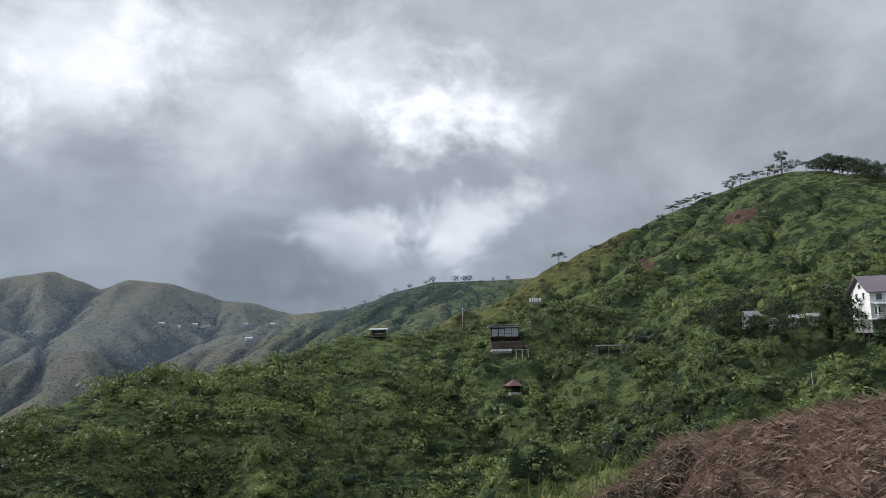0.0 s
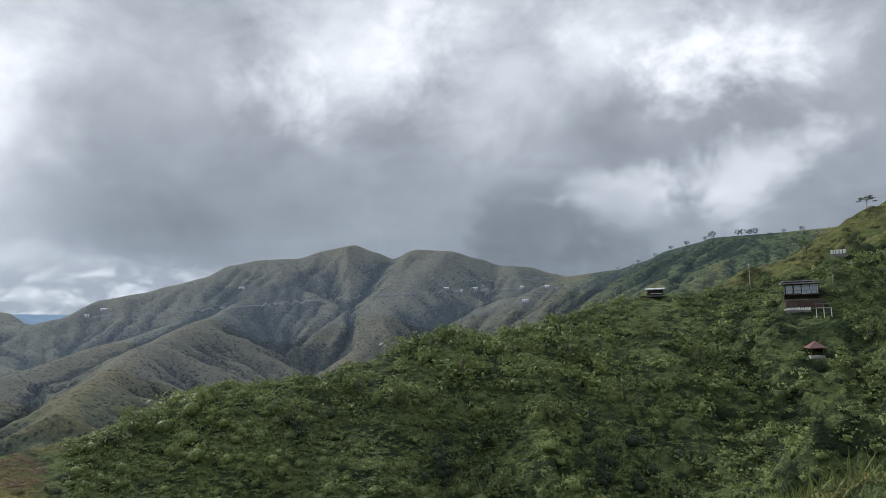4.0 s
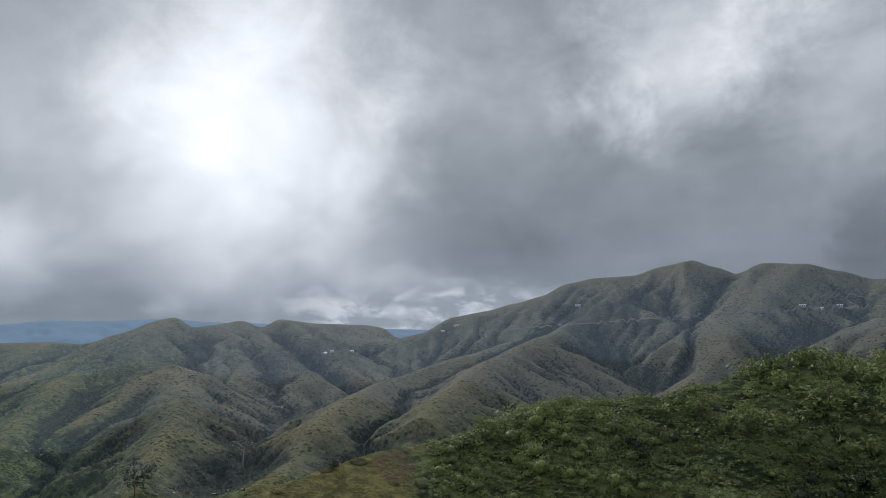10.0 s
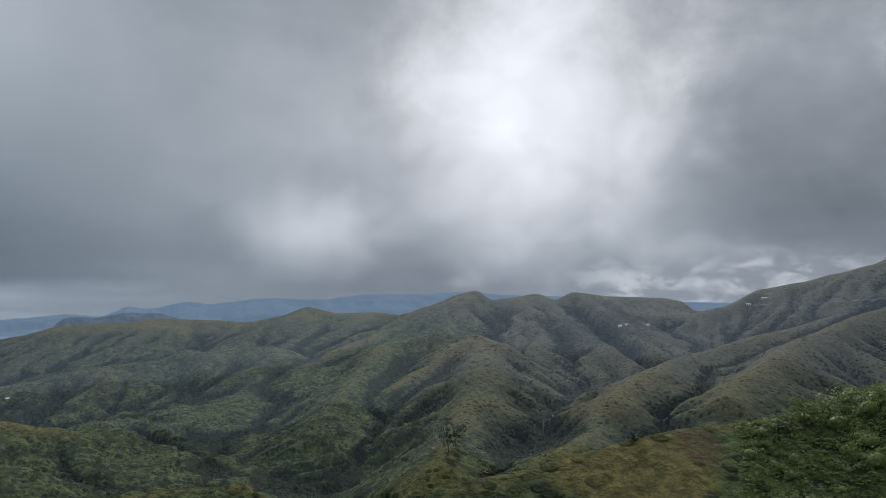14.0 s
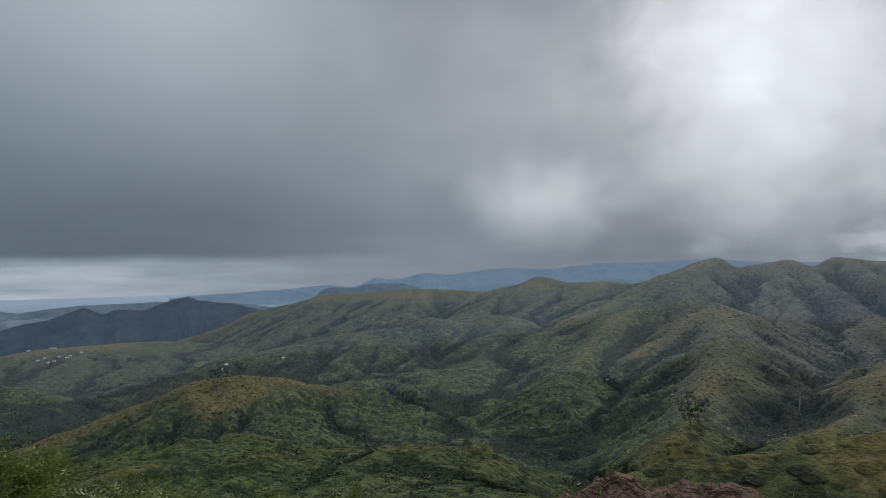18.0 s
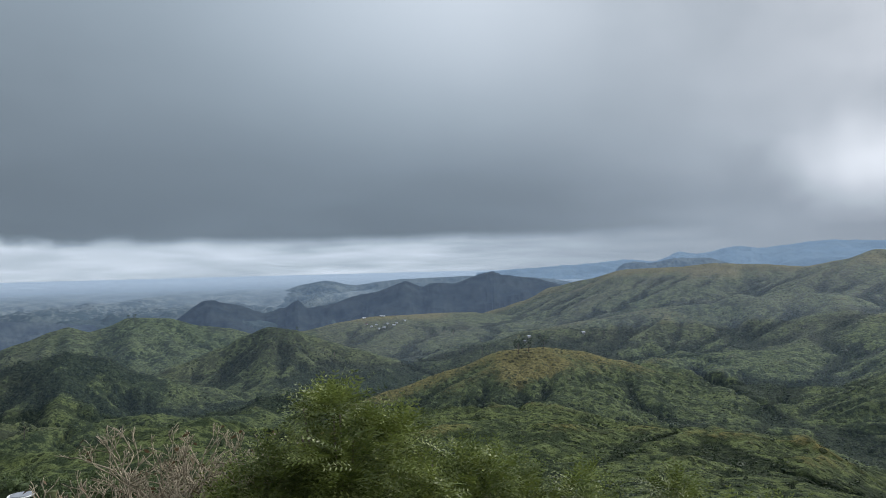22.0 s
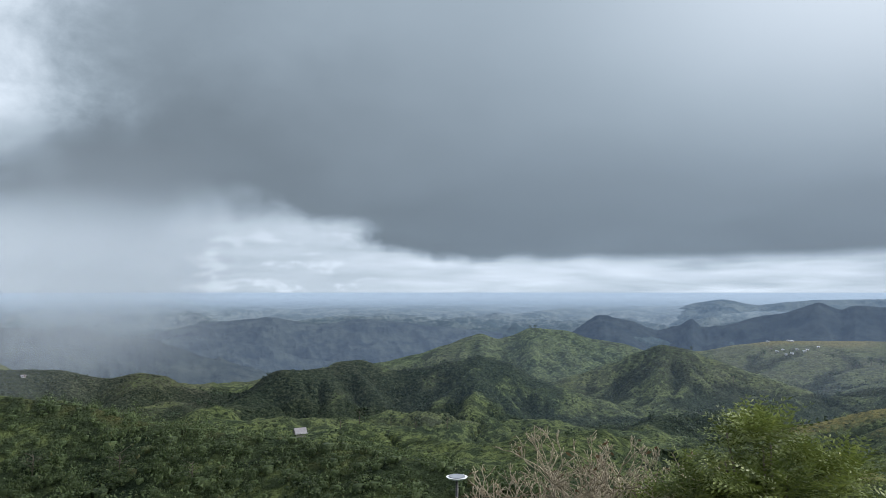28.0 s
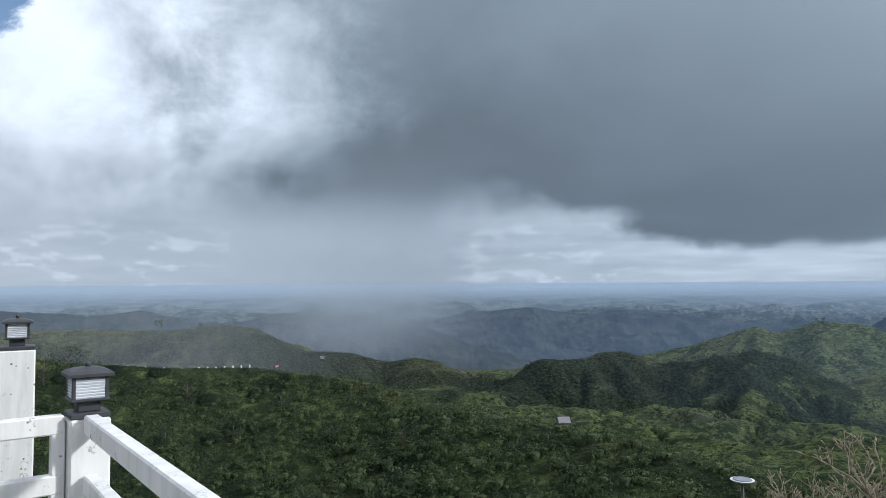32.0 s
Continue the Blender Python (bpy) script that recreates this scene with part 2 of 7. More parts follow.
def ground_material():
    m, k, b = material("hillside", 0.95, 0.05)
    p = k.n("ShaderNodeNewGeometry").outputs["Position"]
    cov = k.n("ShaderNodeAttribute", attribute_name="cover").outputs["Color"]
    sep = k.n("ShaderNodeSeparateColor", i0=cov)
    wood, dry, soil = sep.outputs[0], sep.outputs[1], sep.outputs[2]
    hill = k.n("ShaderNodeAttribute", attribute_name="cover").outputs["Alpha"]
    n1, n2, n3 = k.noise(p, 0.45, 5, 0.65), k.noise(p, 0.06, 5, 0.6), k.noise(p, 2.5, 4, 0.6)
    tuft = k.n("ShaderNodeTexVoronoi", Vector=p, Scale=0.16).outputs["Distance"]
    grass = k.mix(k.step(n2, 0.40, 0.60), (0.026, 0.040, 0.020), (0.105, 0.132, 0.050))
    grass = k.mix(k.step(n1, 0.42, 0.62), grass, (0.028, 0.042, 0.022))
    n4 = k.noise(p, 0.16, 6, 0.7)
    grass = k.mix(k.step(n4, 0.50, 0.60, 0.0, 0.8), grass, (0.118, 0.148, 0.060))
    straw = k.mix(k.step(n1, 0.35, 0.65), (0.085, 0.082, 0.034), (0.190, 0.168, 0.062))
    scrub = k.mix(k.step(n1, 0.38, 0.66), (0.010, 0.018, 0.011), (0.042, 0.058, 0.028))
    earth = k.mix(k.step(n3, 0.35, 0.68), (0.056, 0.036, 0.029), (0.150, 0.098, 0.075))
    c = k.mix(k.step(k.math("ADD", dry, k.math("MULTIPLY", k.math("SUBTRACT", n1, 0.5), 0.7)), 0.3, 0.75), grass, straw)
    shrub = k.math("ADD", wood, k.math("MULTIPLY", k.math("SUBTRACT", 0.5, tuft), 0.35))
    shrub = k.math("ADD", shrub, k.math("MULTIPLY", k.math("SUBTRACT", n1, 0.5), 1.1))
    c = k.mix(k.step(shrub, 0.35, 0.62), c, scrub)
    dots = k.n("ShaderNodeTexVoronoi", Vector=p, Scale=0.22).outputs["Distance"]
    dots = k.math("MULTIPLY", k.step(dots, 0.24, 0.36, 1.0, 0.0), k.step(k.math("ADD", n2, k.math("MULTIPLY", wood, 0.3)), 0.36, 0.54))
    # far slopes take a greyer colour that imitates haze
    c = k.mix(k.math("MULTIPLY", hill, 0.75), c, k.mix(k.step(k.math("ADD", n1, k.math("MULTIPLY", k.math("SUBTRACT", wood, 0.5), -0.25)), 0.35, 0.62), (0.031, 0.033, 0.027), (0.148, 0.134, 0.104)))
    c = k.mix(k.step(k.math("ADD", soil, k.math("MULTIPLY", k.math("SUBTRACT", n1, 0.5), 0.5)), 0.4, 0.6), c, earth)
    c = k.mix(k.math("MULTIPLY", dots, k.step(hill, 0.2, 0.9, 0.7, 0.7)), c, (0.012, 0.020, 0.013))
    k.put(b.inputs["Base Color"], c)
    far = k.step(k.n("ShaderNodeVectorMath", operation="LENGTH", i0=p).outputs["Value"], 60.0, 400.0)
    rumple = k.math("MULTIPLY", k.math("ABSOLUTE", k.math("SUBTRACT", k.noise(p, 0.035, 6, 0.6, 0.6), 0.5)), far)
    h = k.math("ADD", k.math("MULTIPLY", n1, 1.0), k.math("MULTIPLY", n3, 0.2))
    h = k.math("ADD", k.math("ADD", h, k.math("MULTIPLY", shrub, 0.8)), k.math("MULTIPLY", dots, 0.8))
    k.put(b.inputs["Normal"], k.n("ShaderNodeBump", Strength=0.9, Distance=2.0, Height=h, Normal=k.n("ShaderNodeBump", Strength=0.7, Distance=9.0, Height=rumple).outputs[0]).outputs[0])
    return m


def distance_haze_material(name, low, high, glow, strength):
    """Far hills: the haze of kilometres of moist air is put into colour and glow."""
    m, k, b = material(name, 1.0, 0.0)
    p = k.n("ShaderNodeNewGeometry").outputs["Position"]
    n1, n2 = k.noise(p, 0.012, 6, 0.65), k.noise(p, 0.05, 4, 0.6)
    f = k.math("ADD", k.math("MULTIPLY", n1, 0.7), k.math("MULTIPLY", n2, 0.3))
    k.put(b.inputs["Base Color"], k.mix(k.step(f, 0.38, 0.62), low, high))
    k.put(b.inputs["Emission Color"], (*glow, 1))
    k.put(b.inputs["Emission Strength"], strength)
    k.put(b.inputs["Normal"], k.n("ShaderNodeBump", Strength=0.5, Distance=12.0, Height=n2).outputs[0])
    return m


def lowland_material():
    """Lowland hills and fields; haze is painted in as paler colour and glow with distance."""
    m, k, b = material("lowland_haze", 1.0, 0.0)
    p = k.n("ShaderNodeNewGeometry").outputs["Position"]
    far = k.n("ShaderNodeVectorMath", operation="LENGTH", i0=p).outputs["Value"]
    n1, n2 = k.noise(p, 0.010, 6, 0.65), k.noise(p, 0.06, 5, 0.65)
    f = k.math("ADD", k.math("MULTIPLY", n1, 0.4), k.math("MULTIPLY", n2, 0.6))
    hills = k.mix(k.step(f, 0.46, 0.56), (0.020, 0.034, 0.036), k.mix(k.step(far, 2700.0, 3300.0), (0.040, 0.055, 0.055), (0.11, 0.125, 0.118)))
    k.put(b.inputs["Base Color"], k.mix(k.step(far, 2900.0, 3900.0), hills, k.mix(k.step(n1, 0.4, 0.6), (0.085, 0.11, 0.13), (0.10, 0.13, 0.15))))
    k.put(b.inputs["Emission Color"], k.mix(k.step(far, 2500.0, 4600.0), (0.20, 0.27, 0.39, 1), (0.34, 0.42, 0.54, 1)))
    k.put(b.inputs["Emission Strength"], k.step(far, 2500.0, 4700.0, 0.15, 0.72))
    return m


# ---------------------------------------------------------------- the shape of the land
def hash2(ix, iy, seed):
    h = (ix * 374761393 + iy * 668265263 + seed * 1274126177) & 0xFFFFFFFF
    h = ((h ^ (h >> 13)) * 1274126177) & 0xFFFFFFFF
    return ((h ^ (h >> 16)) & 0xFFFF) / 65535.0


def vnoise(x, y, seed=0):
    """Smooth value noise, 0 to 1."""
    ix, iy = np.floor(x).astype(np.int64), np.floor(y).astype(np.int64)
    fx, fy = x - ix, y - iy
    fx, fy = fx * fx * fx * (fx * (fx * 6 - 15) + 10), fy * fy * fy * (fy * (fy * 6 - 15) + 10)
    a, b = hash2(ix, iy, seed), hash2(ix + 1, iy, seed)
    c, d = hash2(ix, iy + 1, seed), hash2(ix + 1, iy + 1, seed)
    return (a + (b - a) * fx) * (1 - fy) + (c + (d - c) * fx) * fy


def fbm(x, y, octaves=4, seed=0, gain=0.5):
    total, amp, norm = 0.0, 1.0, 0.0
    for i in range(octaves):
        total = total + amp * vnoise(x, y, seed + i * 17)
        norm += amp
        amp *= gain
        x, y = x * 2.03 + 11.3, y * 2.03 - 7.9
    return total / norm


def ridged(x, y, octaves=4, seed=0):
    total, amp, norm = 0.0, 1.0, 0.0
    for i in range(octaves):
        total = total + amp * (1 - np.abs(2 * vnoise(x, y, seed + i * 13) - 1))
        norm += amp
        amp *= 0.5
        x, y = x * 2.1 + 3.1, y * 2.1 + 9.7
    return total / norm


def ridge(line, near=0.35, far=0.4, rough=0.8):
    """A ridge: its spine as (heading, distance, height) and the slopes of its two sides."""
    a = np.radians([p[0] for p in line])
    r = np.array([p[1] for p in line], float)
    return {"p": np.stack([-np.sin(a) * r, np.cos(a) * r, [p[2] for p in line]], 1), "near": near, "far": far, "rough": rough}


# hills and spurs round the viewpoint, largest first
RIDGES = [
    ridge([(-8.1, 519, 33.6), (-10.0, 509, 41.3), (-12.3, 497, 52.6), (-14.5, 485, 60.8), (-16.7, 473, 68.6), (-18.9, 461, 75.4), (-21.4, 447, 78.8), (-23.1, 438, 82.7), (-25.1, 427, 84.6), (-27.0, 416, 84.0), (-28.9, 406, 81.2), (-30.6, 401, 76.6), (-34.0, 406, 73.1), (-40.0, 415, 59.9)], near=0.4, far=0.5, rough=0.6),
    ridge([(11.9, 899, 30.3), (7.9, 878, 34.8), (5.8, 867, 42.7), (3.8, 856, 54.0), (1.9, 846, 58.9), (0.6, 839, 63.4), (-4.1, 813, 62.0), (-9.3, 785, 62.0), (-14.0, 760, 68.0)], near=0.35, far=0.4),
    ridge([(56.0, 1000, -24.6), (53.0, 1017, -5.6), (50.5, 1032, 3.0), (47.8, 1047, 25.7), (45.1, 1063, 33.8), (42.8, 1076, 44.4), (40.5, 1089, 55.2), (38.6, 1100, 72.7), (36.3, 1114, 80.6), (33.5, 1130, 82.5), (31.2, 1143, 95.7), (28.9, 1145, 103.3), (27.3, 1138, 90.1), (25.8, 1131, 77.3), (24.0, 1123, 90.7), (21.2, 1110, 85.0), (18.9, 1100, 70.7), (17.1, 1091, 57.8), (14.9, 1081, 53.5), (12.8, 1072, 40.5), (11.5, 1066, 33.2), (8.0, 1050, 23.5)], near=0.33, far=0.4, rough=1.4),
    ridge([(52.4, 1148, -2.7), (53.6, 1141, 13.9), (54.9, 1133, 18.8), (58.5, 1112, 22.3), (61.7, 1093, 30.2), (63.0, 1085, 18.4), (64.6, 1076, 29.0), (66.4, 1065, 23.9), (68.1, 1055, 20.3), (69.4, 1055, 34.9), (70.7, 1070, 30.1), (73.0, 1098, 10.4), (75.7, 1130, 1.0), (77.5, 1151, 6.2), (80.5, 1187, 5.7), (83.0, 1217, 17.5), (84.9, 1239, 3.9), (87.5, 1270, -6.2), (90.4, 1303, -0.7), (93.8, 1333, 2.7), (96.2, 1354, -2.2), (100.2, 1389, -4.5), (103.3, 1416, -22.7), (106.0, 1439, -36.6), (108.2, 1458, -63.6), (110.4, 1477, -80.5), (113.1, 1500, -103.3)], near=0.26, far=0.3, rough=1.3),
    ridge([(49.9, 125, -17.5), (46.0, 131, -16.3), (43.8, 134, -14.9), (41.9, 137, -12.9), (39.6, 141, -12.1), (36.5, 148, -13.1), (31.9, 158, -13.1), (29.6, 163, -12.3), (26.7, 170, -10.0), (23.3, 178, -6.5), (21.0, 183, -6.3), (18.4, 190, -8.1), (16.2, 198, -6.7), (12.7, 209, -3.6), (9.7, 219, -1.4), (7.4, 227, 0.4), (5.4, 234, 2.0), (2.0, 238, 2.0), (-1.2, 241, 3.7), (-6.0, 246, 6.7), (-12.0, 252, 9.5), (-20.0, 260, 10.6)], near=0.42, far=0.5, rough=0.5),
    ridge([(49.9, 127, -17.4), (53.8, 120, -17.3), (57.3, 114, -18.0), (60.1, 110, -19.0), (63.2, 108, -20.4), (67.4, 105, -21.7), (71.7, 102, -22.2), (76.1, 99, -23.5), (82.0, 95, -26.6)], near=0.4, far=0.55, rough=0.25),
    ridge([(41.2, 974, -1.9), (47.5, 800, -25.0), (54.0, 620, -39.2), (57.0, 523, -46.1), (59.0, 459, -52.4), (60.1, 423, -65.5), (63.2, 330, -62.6)], near=0.45, far=0.45, rough=0.5),
    ridge([(36.8, 968, 21.8), (41.0, 800, -5.4), (45.3, 630, -23.5), (48.0, 535, -37.7), (50.7, 440, -49.4), (51.2, 430, -60.6)], near=0.45, far=0.45, rough=0.5),
    ridge([(69.5, 690, -21.4), (68.9, 600, -34.1), (69.6, 480, -51.4), (71.3, 390, -63.7), (72.5, 330, -66.2)], near=0.5, far=0.5, rough=0.4),
    ridge([(77.5, 568, -68.2), (75.9, 595, -56.1), (73.6, 632, -45.3), (69.5, 700, -20.0), (67.0, 707, -29.8), (64.5, 713, -54.5), (62.9, 718, -73.4)], near=0.36, far=0.4, rough=0.5),
    ridge([(83.0, 1150, -4.5), (84.0, 1058, -35.4), (86.0, 875, -52.0), (87.5, 738, -68.2), (89.0, 600, -74.2)], near=0.3, far=0.3, rough=0.6),
    ridge([(92.0, 900, -34.6), (94.0, 890, -45.1), (98.0, 870, -48.6), (103.0, 845, -60.5), (108.0, 820, -70.2)], near=0.25, far=0.28, rough=0.6),
    ridge([(22.4, 1060, 19.1), (24.9, 930, -9.2), (27.5, 800, -30.6), (30.5, 680, -50.7)], near=0.5, far=0.5, rough=0.4),
    ridge([(91.6, 960, -41.7), (88.6, 930, -36.0), (85.8, 900, -33.8), (83.9, 760, -57.3), (82.1, 640, -74.5)], near=0.32, far=0.35, rough=0.4),
    ridge([(76.9, 800, -31.1), (79.2, 640, -54.0), (81.5, 520, -67.6)], near=0.4, far=0.4, rough=0.4),
    ridge([(101.0, 520, -65.1), (104.0, 513, -57.8), (107.0, 507, -54.4), (110.0, 500, -55.4), (114.0, 491, -66.6), (119.0, 480, -77.9)], near=0.25, far=0.3, rough=0.4),
    ridge([(129.0, 1150, -99.1), (126.0, 1182, -91.5), (123.0, 1214, -81.2), (120.5, 1240, -75.4), (118.0, 1266, -75.9), (115.0, 1298, -75.6), (112.5, 1325, -77.2)], near=0.085, far=0.3, rough=0.25),
    ridge([(164.4, 560, -92.2), (160.7, 582, -77.9), (158.6, 596, -62.2), (156.8, 608, -64.0), (155.1, 619, -63.1), (154.2, 625, -59.0), (152.4, 637, -58.9), (149.7, 637, -68.2), (146.9, 634, -65.5), (145.6, 632, -60.3), (142.8, 628, -55.0), (140.5, 626, -59.5), (138.3, 623, -73.5), (136.0, 620, -81.2)], near=0.38, far=0.4, rough=0.5),
    ridge([(148.0, 1050, -90.3), (145.6, 1050, -76.3), (143.7, 1050, -63.8), (142.8, 1050, -59.5), (141.4, 1050, -67.8), (140.5, 1050, -63.6), (138.7, 1050, -50.9), (136.0, 1050, -54.6), (133.8, 1050, -66.5), (131.7, 1050, -71.9), (129.0, 1050, -86.6)], near=0.25, far=0.3, rough=0.5),
    ridge([(132.0, 820, -76.0), (130.8, 820, -66.6), (128.7, 820, -56.5), (126.7, 820, -60.8), (125.1, 820, -70.5), (122.0, 820, -84.6)], near=0.33, far=0.35, rough=0.4),
    ridge([(198.0, 900, -47.2), (193.0, 855, -46.3), (187.9, 809, -47.2), (184.5, 778, -40.6), (182.0, 756, -42.0), (177.8, 720, -65.2), (174.4, 711, -66.9), (171.1, 703, -75.7), (168.9, 697, -71.4), (167.3, 693, -74.4), (165.7, 689, -84.9), (162.8, 682, -93.2)], near=0.3, far=0.35, rough=0.6),
    ridge([(204.0, 108, -7.1), (197.8, 105, -7.5), (193.0, 102, -8.6), (187.0, 98, -9.2), (182.0, 96, -9.3), (177.5, 92, -9.8), (174.4, 87, -10.2), (172.3, 84, -10.5), (170.0, 80, -11.3), (166.8, 75, -11.6), (162.8, 70, -11.6), (158.5, 66, -11.7), (155.9, 63, -11.7), (149.6, 57, -11.4), (145.1, 54, -11.4), (140.6, 50, -11.4), (134.0, 45, -11.7)], near=0.42, far=0.5, rough=0.2),
    ridge([(-4.0, 24, -4.3), (-7.1, 23, -3.5), (-13.6, 22, -2.3), (-17.8, 21, -1.8), (-21.9, 20, -1.1), (-25.8, 19, -0.3), (-28.7, 18, 0.0), (-31.7, 17, 0.2), (-38.0, 16, 0.4)], near=0.25, far=0.8, rough=0.05),
    ridge([(84.0, 16, -3.8), (82.1, 16, -3.1), (78.8, 17, -2.6), (76.1, 17, -2.8), (72.4, 18, -3.1), (68.4, 19, -3.5), (62.0, 20, -4.6)], near=0.2, far=0.9, rough=0.05),
]
# far ranges, beyond the valleys
SPINE_DARK = [(136.0, 2900, -170.7), (133.4, 2900, -89.6), (131.2, 2900, -109.9), (129.0, 2900, -150.4), (127.5, 2900, -129.6), (126.4, 2900, -100.7), (125.7, 2900, -133.7), (124.2, 2900, -126.1), (121.4, 2900, -87.6), (120.2, 2900, -78.4), (117.8, 2900, -37.9), (116.5, 2900, -61.2), (115.6, 2900, -46.5), (113.9, 2900, -53.1), (111.3, 2900, -10.1), (110.6, 2900, -6.0), (109.9, 2900, -22.7), (107.7, 2900, -36.4), (104.0, 2900, -79.5), (100.0, 2500, -85.8)]
SPINE_PALE = [(134.0, 3600, -161.9), (130.7, 3600, -103.4), (128.3, 3600, -92.7), (125.8, 3600, -47.5), (124.2, 3600, -33.6), (121.8, 3600, -61.3), (119.6, 3600, -45.6), (118.1, 3600, -36.2), (114.8, 3600, -31.8), (113.0, 3600, -28.0), (108.0, 3600, -40.2), (104.0, 3600, -70.7), (101.0, 3600, -160.0)]
SPINE_BLUEWALL = [(112.0, 4300, -13.5), (108.6, 4300, 1.6), (104.0, 4300, 16.6), (100.2, 4300, 39.1), (98.0, 4300, 24.1), (96.0, 4300, 76.6), (94.9, 4300, 61.6), (92.0, 4300, 99.1), (90.3, 4300, 84.1), (86.0, 4300, 114.1), (82.0, 4300, 99.1), (78.0, 4300, 129.2), (74.0, 4300, 121.7), (70.0, 4300, 129.2), (66.0, 4300, 99.1), (60.0, 4300, 84.1), (56.0, 4300, 61.6), (53.0, 4300, 39.1), (48.0, 4300, 16.6)]
SPINE_RAIN_NEAR = [(205.0, 1900, -51.5), (198.8, 1846, -53.2), (195.4, 1817, -61.2), (192.9, 1795, -69.0), (189.8, 1768, -57.4), (187.9, 1751, -71.9), (184.6, 1723, -88.7), (181.7, 1697, -81.5), (180.2, 1684, -66.1), (177.9, 1664, -69.4), (174.5, 1635, -76.4), (173.4, 1625, -70.8), (171.6, 1610, -82.8), (169.7, 1593, -92.5), (168.5, 1583, -92.8), (166.9, 1569, -109.2), (164.5, 1548, -130.3), (162.8, 1533, -147.7), (159.4, 1503, -164.7)]
SPINE_RAIN_FAR = [(168.0, 2450, -126.8), (163.7, 2450, -96.9), (159.5, 2450, -84.0), (156.0, 2450, -110.1), (152.4, 2450, -91.7), (149.7, 2450, -102.0), (145.1, 2450, -121.7), (141.0, 2450, -139.7)]
SPINE_RAIN_MID = [(169.0, 1900, -111.3), (165.8, 1900, -121.3), (162.9, 1900, -126.0), (160.3, 1900, -135.0), (156.8, 1900, -174.7), (154.0, 1900, -184.7)]
SPINE_KNOB = [(103.5, 3000, -150.0), (101.5, 3000, -40.0), (100.3, 3000, 10.0), (99.6, 3000, 17.3), (98.2, 3000, 12.0), (96.5, 3000, 27.7), (94.0, 3000, 25.1), (92.8, 3000, 6.8), (91.5, 3000, -60.0)]


def spine_drop(spine, x, y):
    """Height of a ridge at x, y: it falls from the spine on both sides, cut by gullies."""
    P = spine["p"]
    best, zc, sc = np.full(x.shape, 1e9), np.zeros(x.shape), np.zeros(x.shape)
    rc, run = np.zeros(x.shape), 0.0
    for a, b in zip(P[:-1], P[1:]):
        e = b[:2] - a[:2]
        ln = math.hypot(*e)
        t = np.clip(((x - a[0]) * e[0] + (y - a[1]) * e[1]) / (ln * ln), 0, 1)
        qx, qy = a[0] + t * e[0], a[1] + t * e[1]
        dd = np.hypot(x - qx, y - qy)
        m = dd < best
        best = np.where(m, dd, best)
        ts = t * t * (3 - 2 * t)
        zc = np.where(m, a[2] + (0.5 * t + 0.5 * ts) * (b[2] - a[2]), zc)
        sc = np.where(m, run + t * ln, sc)
        rc = np.where(m, np.hypot(qx, qy), rc)
        run += ln
    mean = float(np.hypot(P[:, 0], P[:, 1]).mean())
    slope = np.where(np.hypot(x, y) < rc, spine["near"], spine["far"])
    size = 0.10 * mean * (0.6 + 0.4 * min(1, mean / 500))
    seed = int(abs(P[0, 0]) * 7) % 97
    rr, az = np.hypot(x, y), np.arctan2(-(x * 0.6 + y * 0.8), y * 0.6 - x * 0.8)
    bend = (fbm(x / size, y / size, 3, seed + 5) - 0.5) * 0.9
    # gullies run down the fall line of the long ridges; short spurs are simply rough
    across = spine["rough"] >= 0.8
    u, v = (az * mean / size, rr / (size * 5.0)) if across else (x / size, y / size)
    spur = ridged(u + bend, v, 3, seed)
    fine = ridged(u * 2.9 + bend * 2.0, v * (3.0 if across else 2.9), 2, seed + 31)
    cut = (1.28 - 0.50 * spur) + 0.16 * (1 - fine)
    w = size * (0.16 if across else 0.07)
    fall = slope * (np.sqrt(best * best + w * w) - w)
    return zc - fall * (1 + (cut - 1) * (0.2 if across else 0.3 + spine["rough"] * 0.5)), best


def hollows(x, y):
    """Side spurs (above 0) and hollows (below 0) that run down the overgrown spur."""
    return ridged((x * 0.94 + y * 0.34) / 30.0, (y * 0.94 - x * 0.34) / 62.0, 2, 19) - 0.62


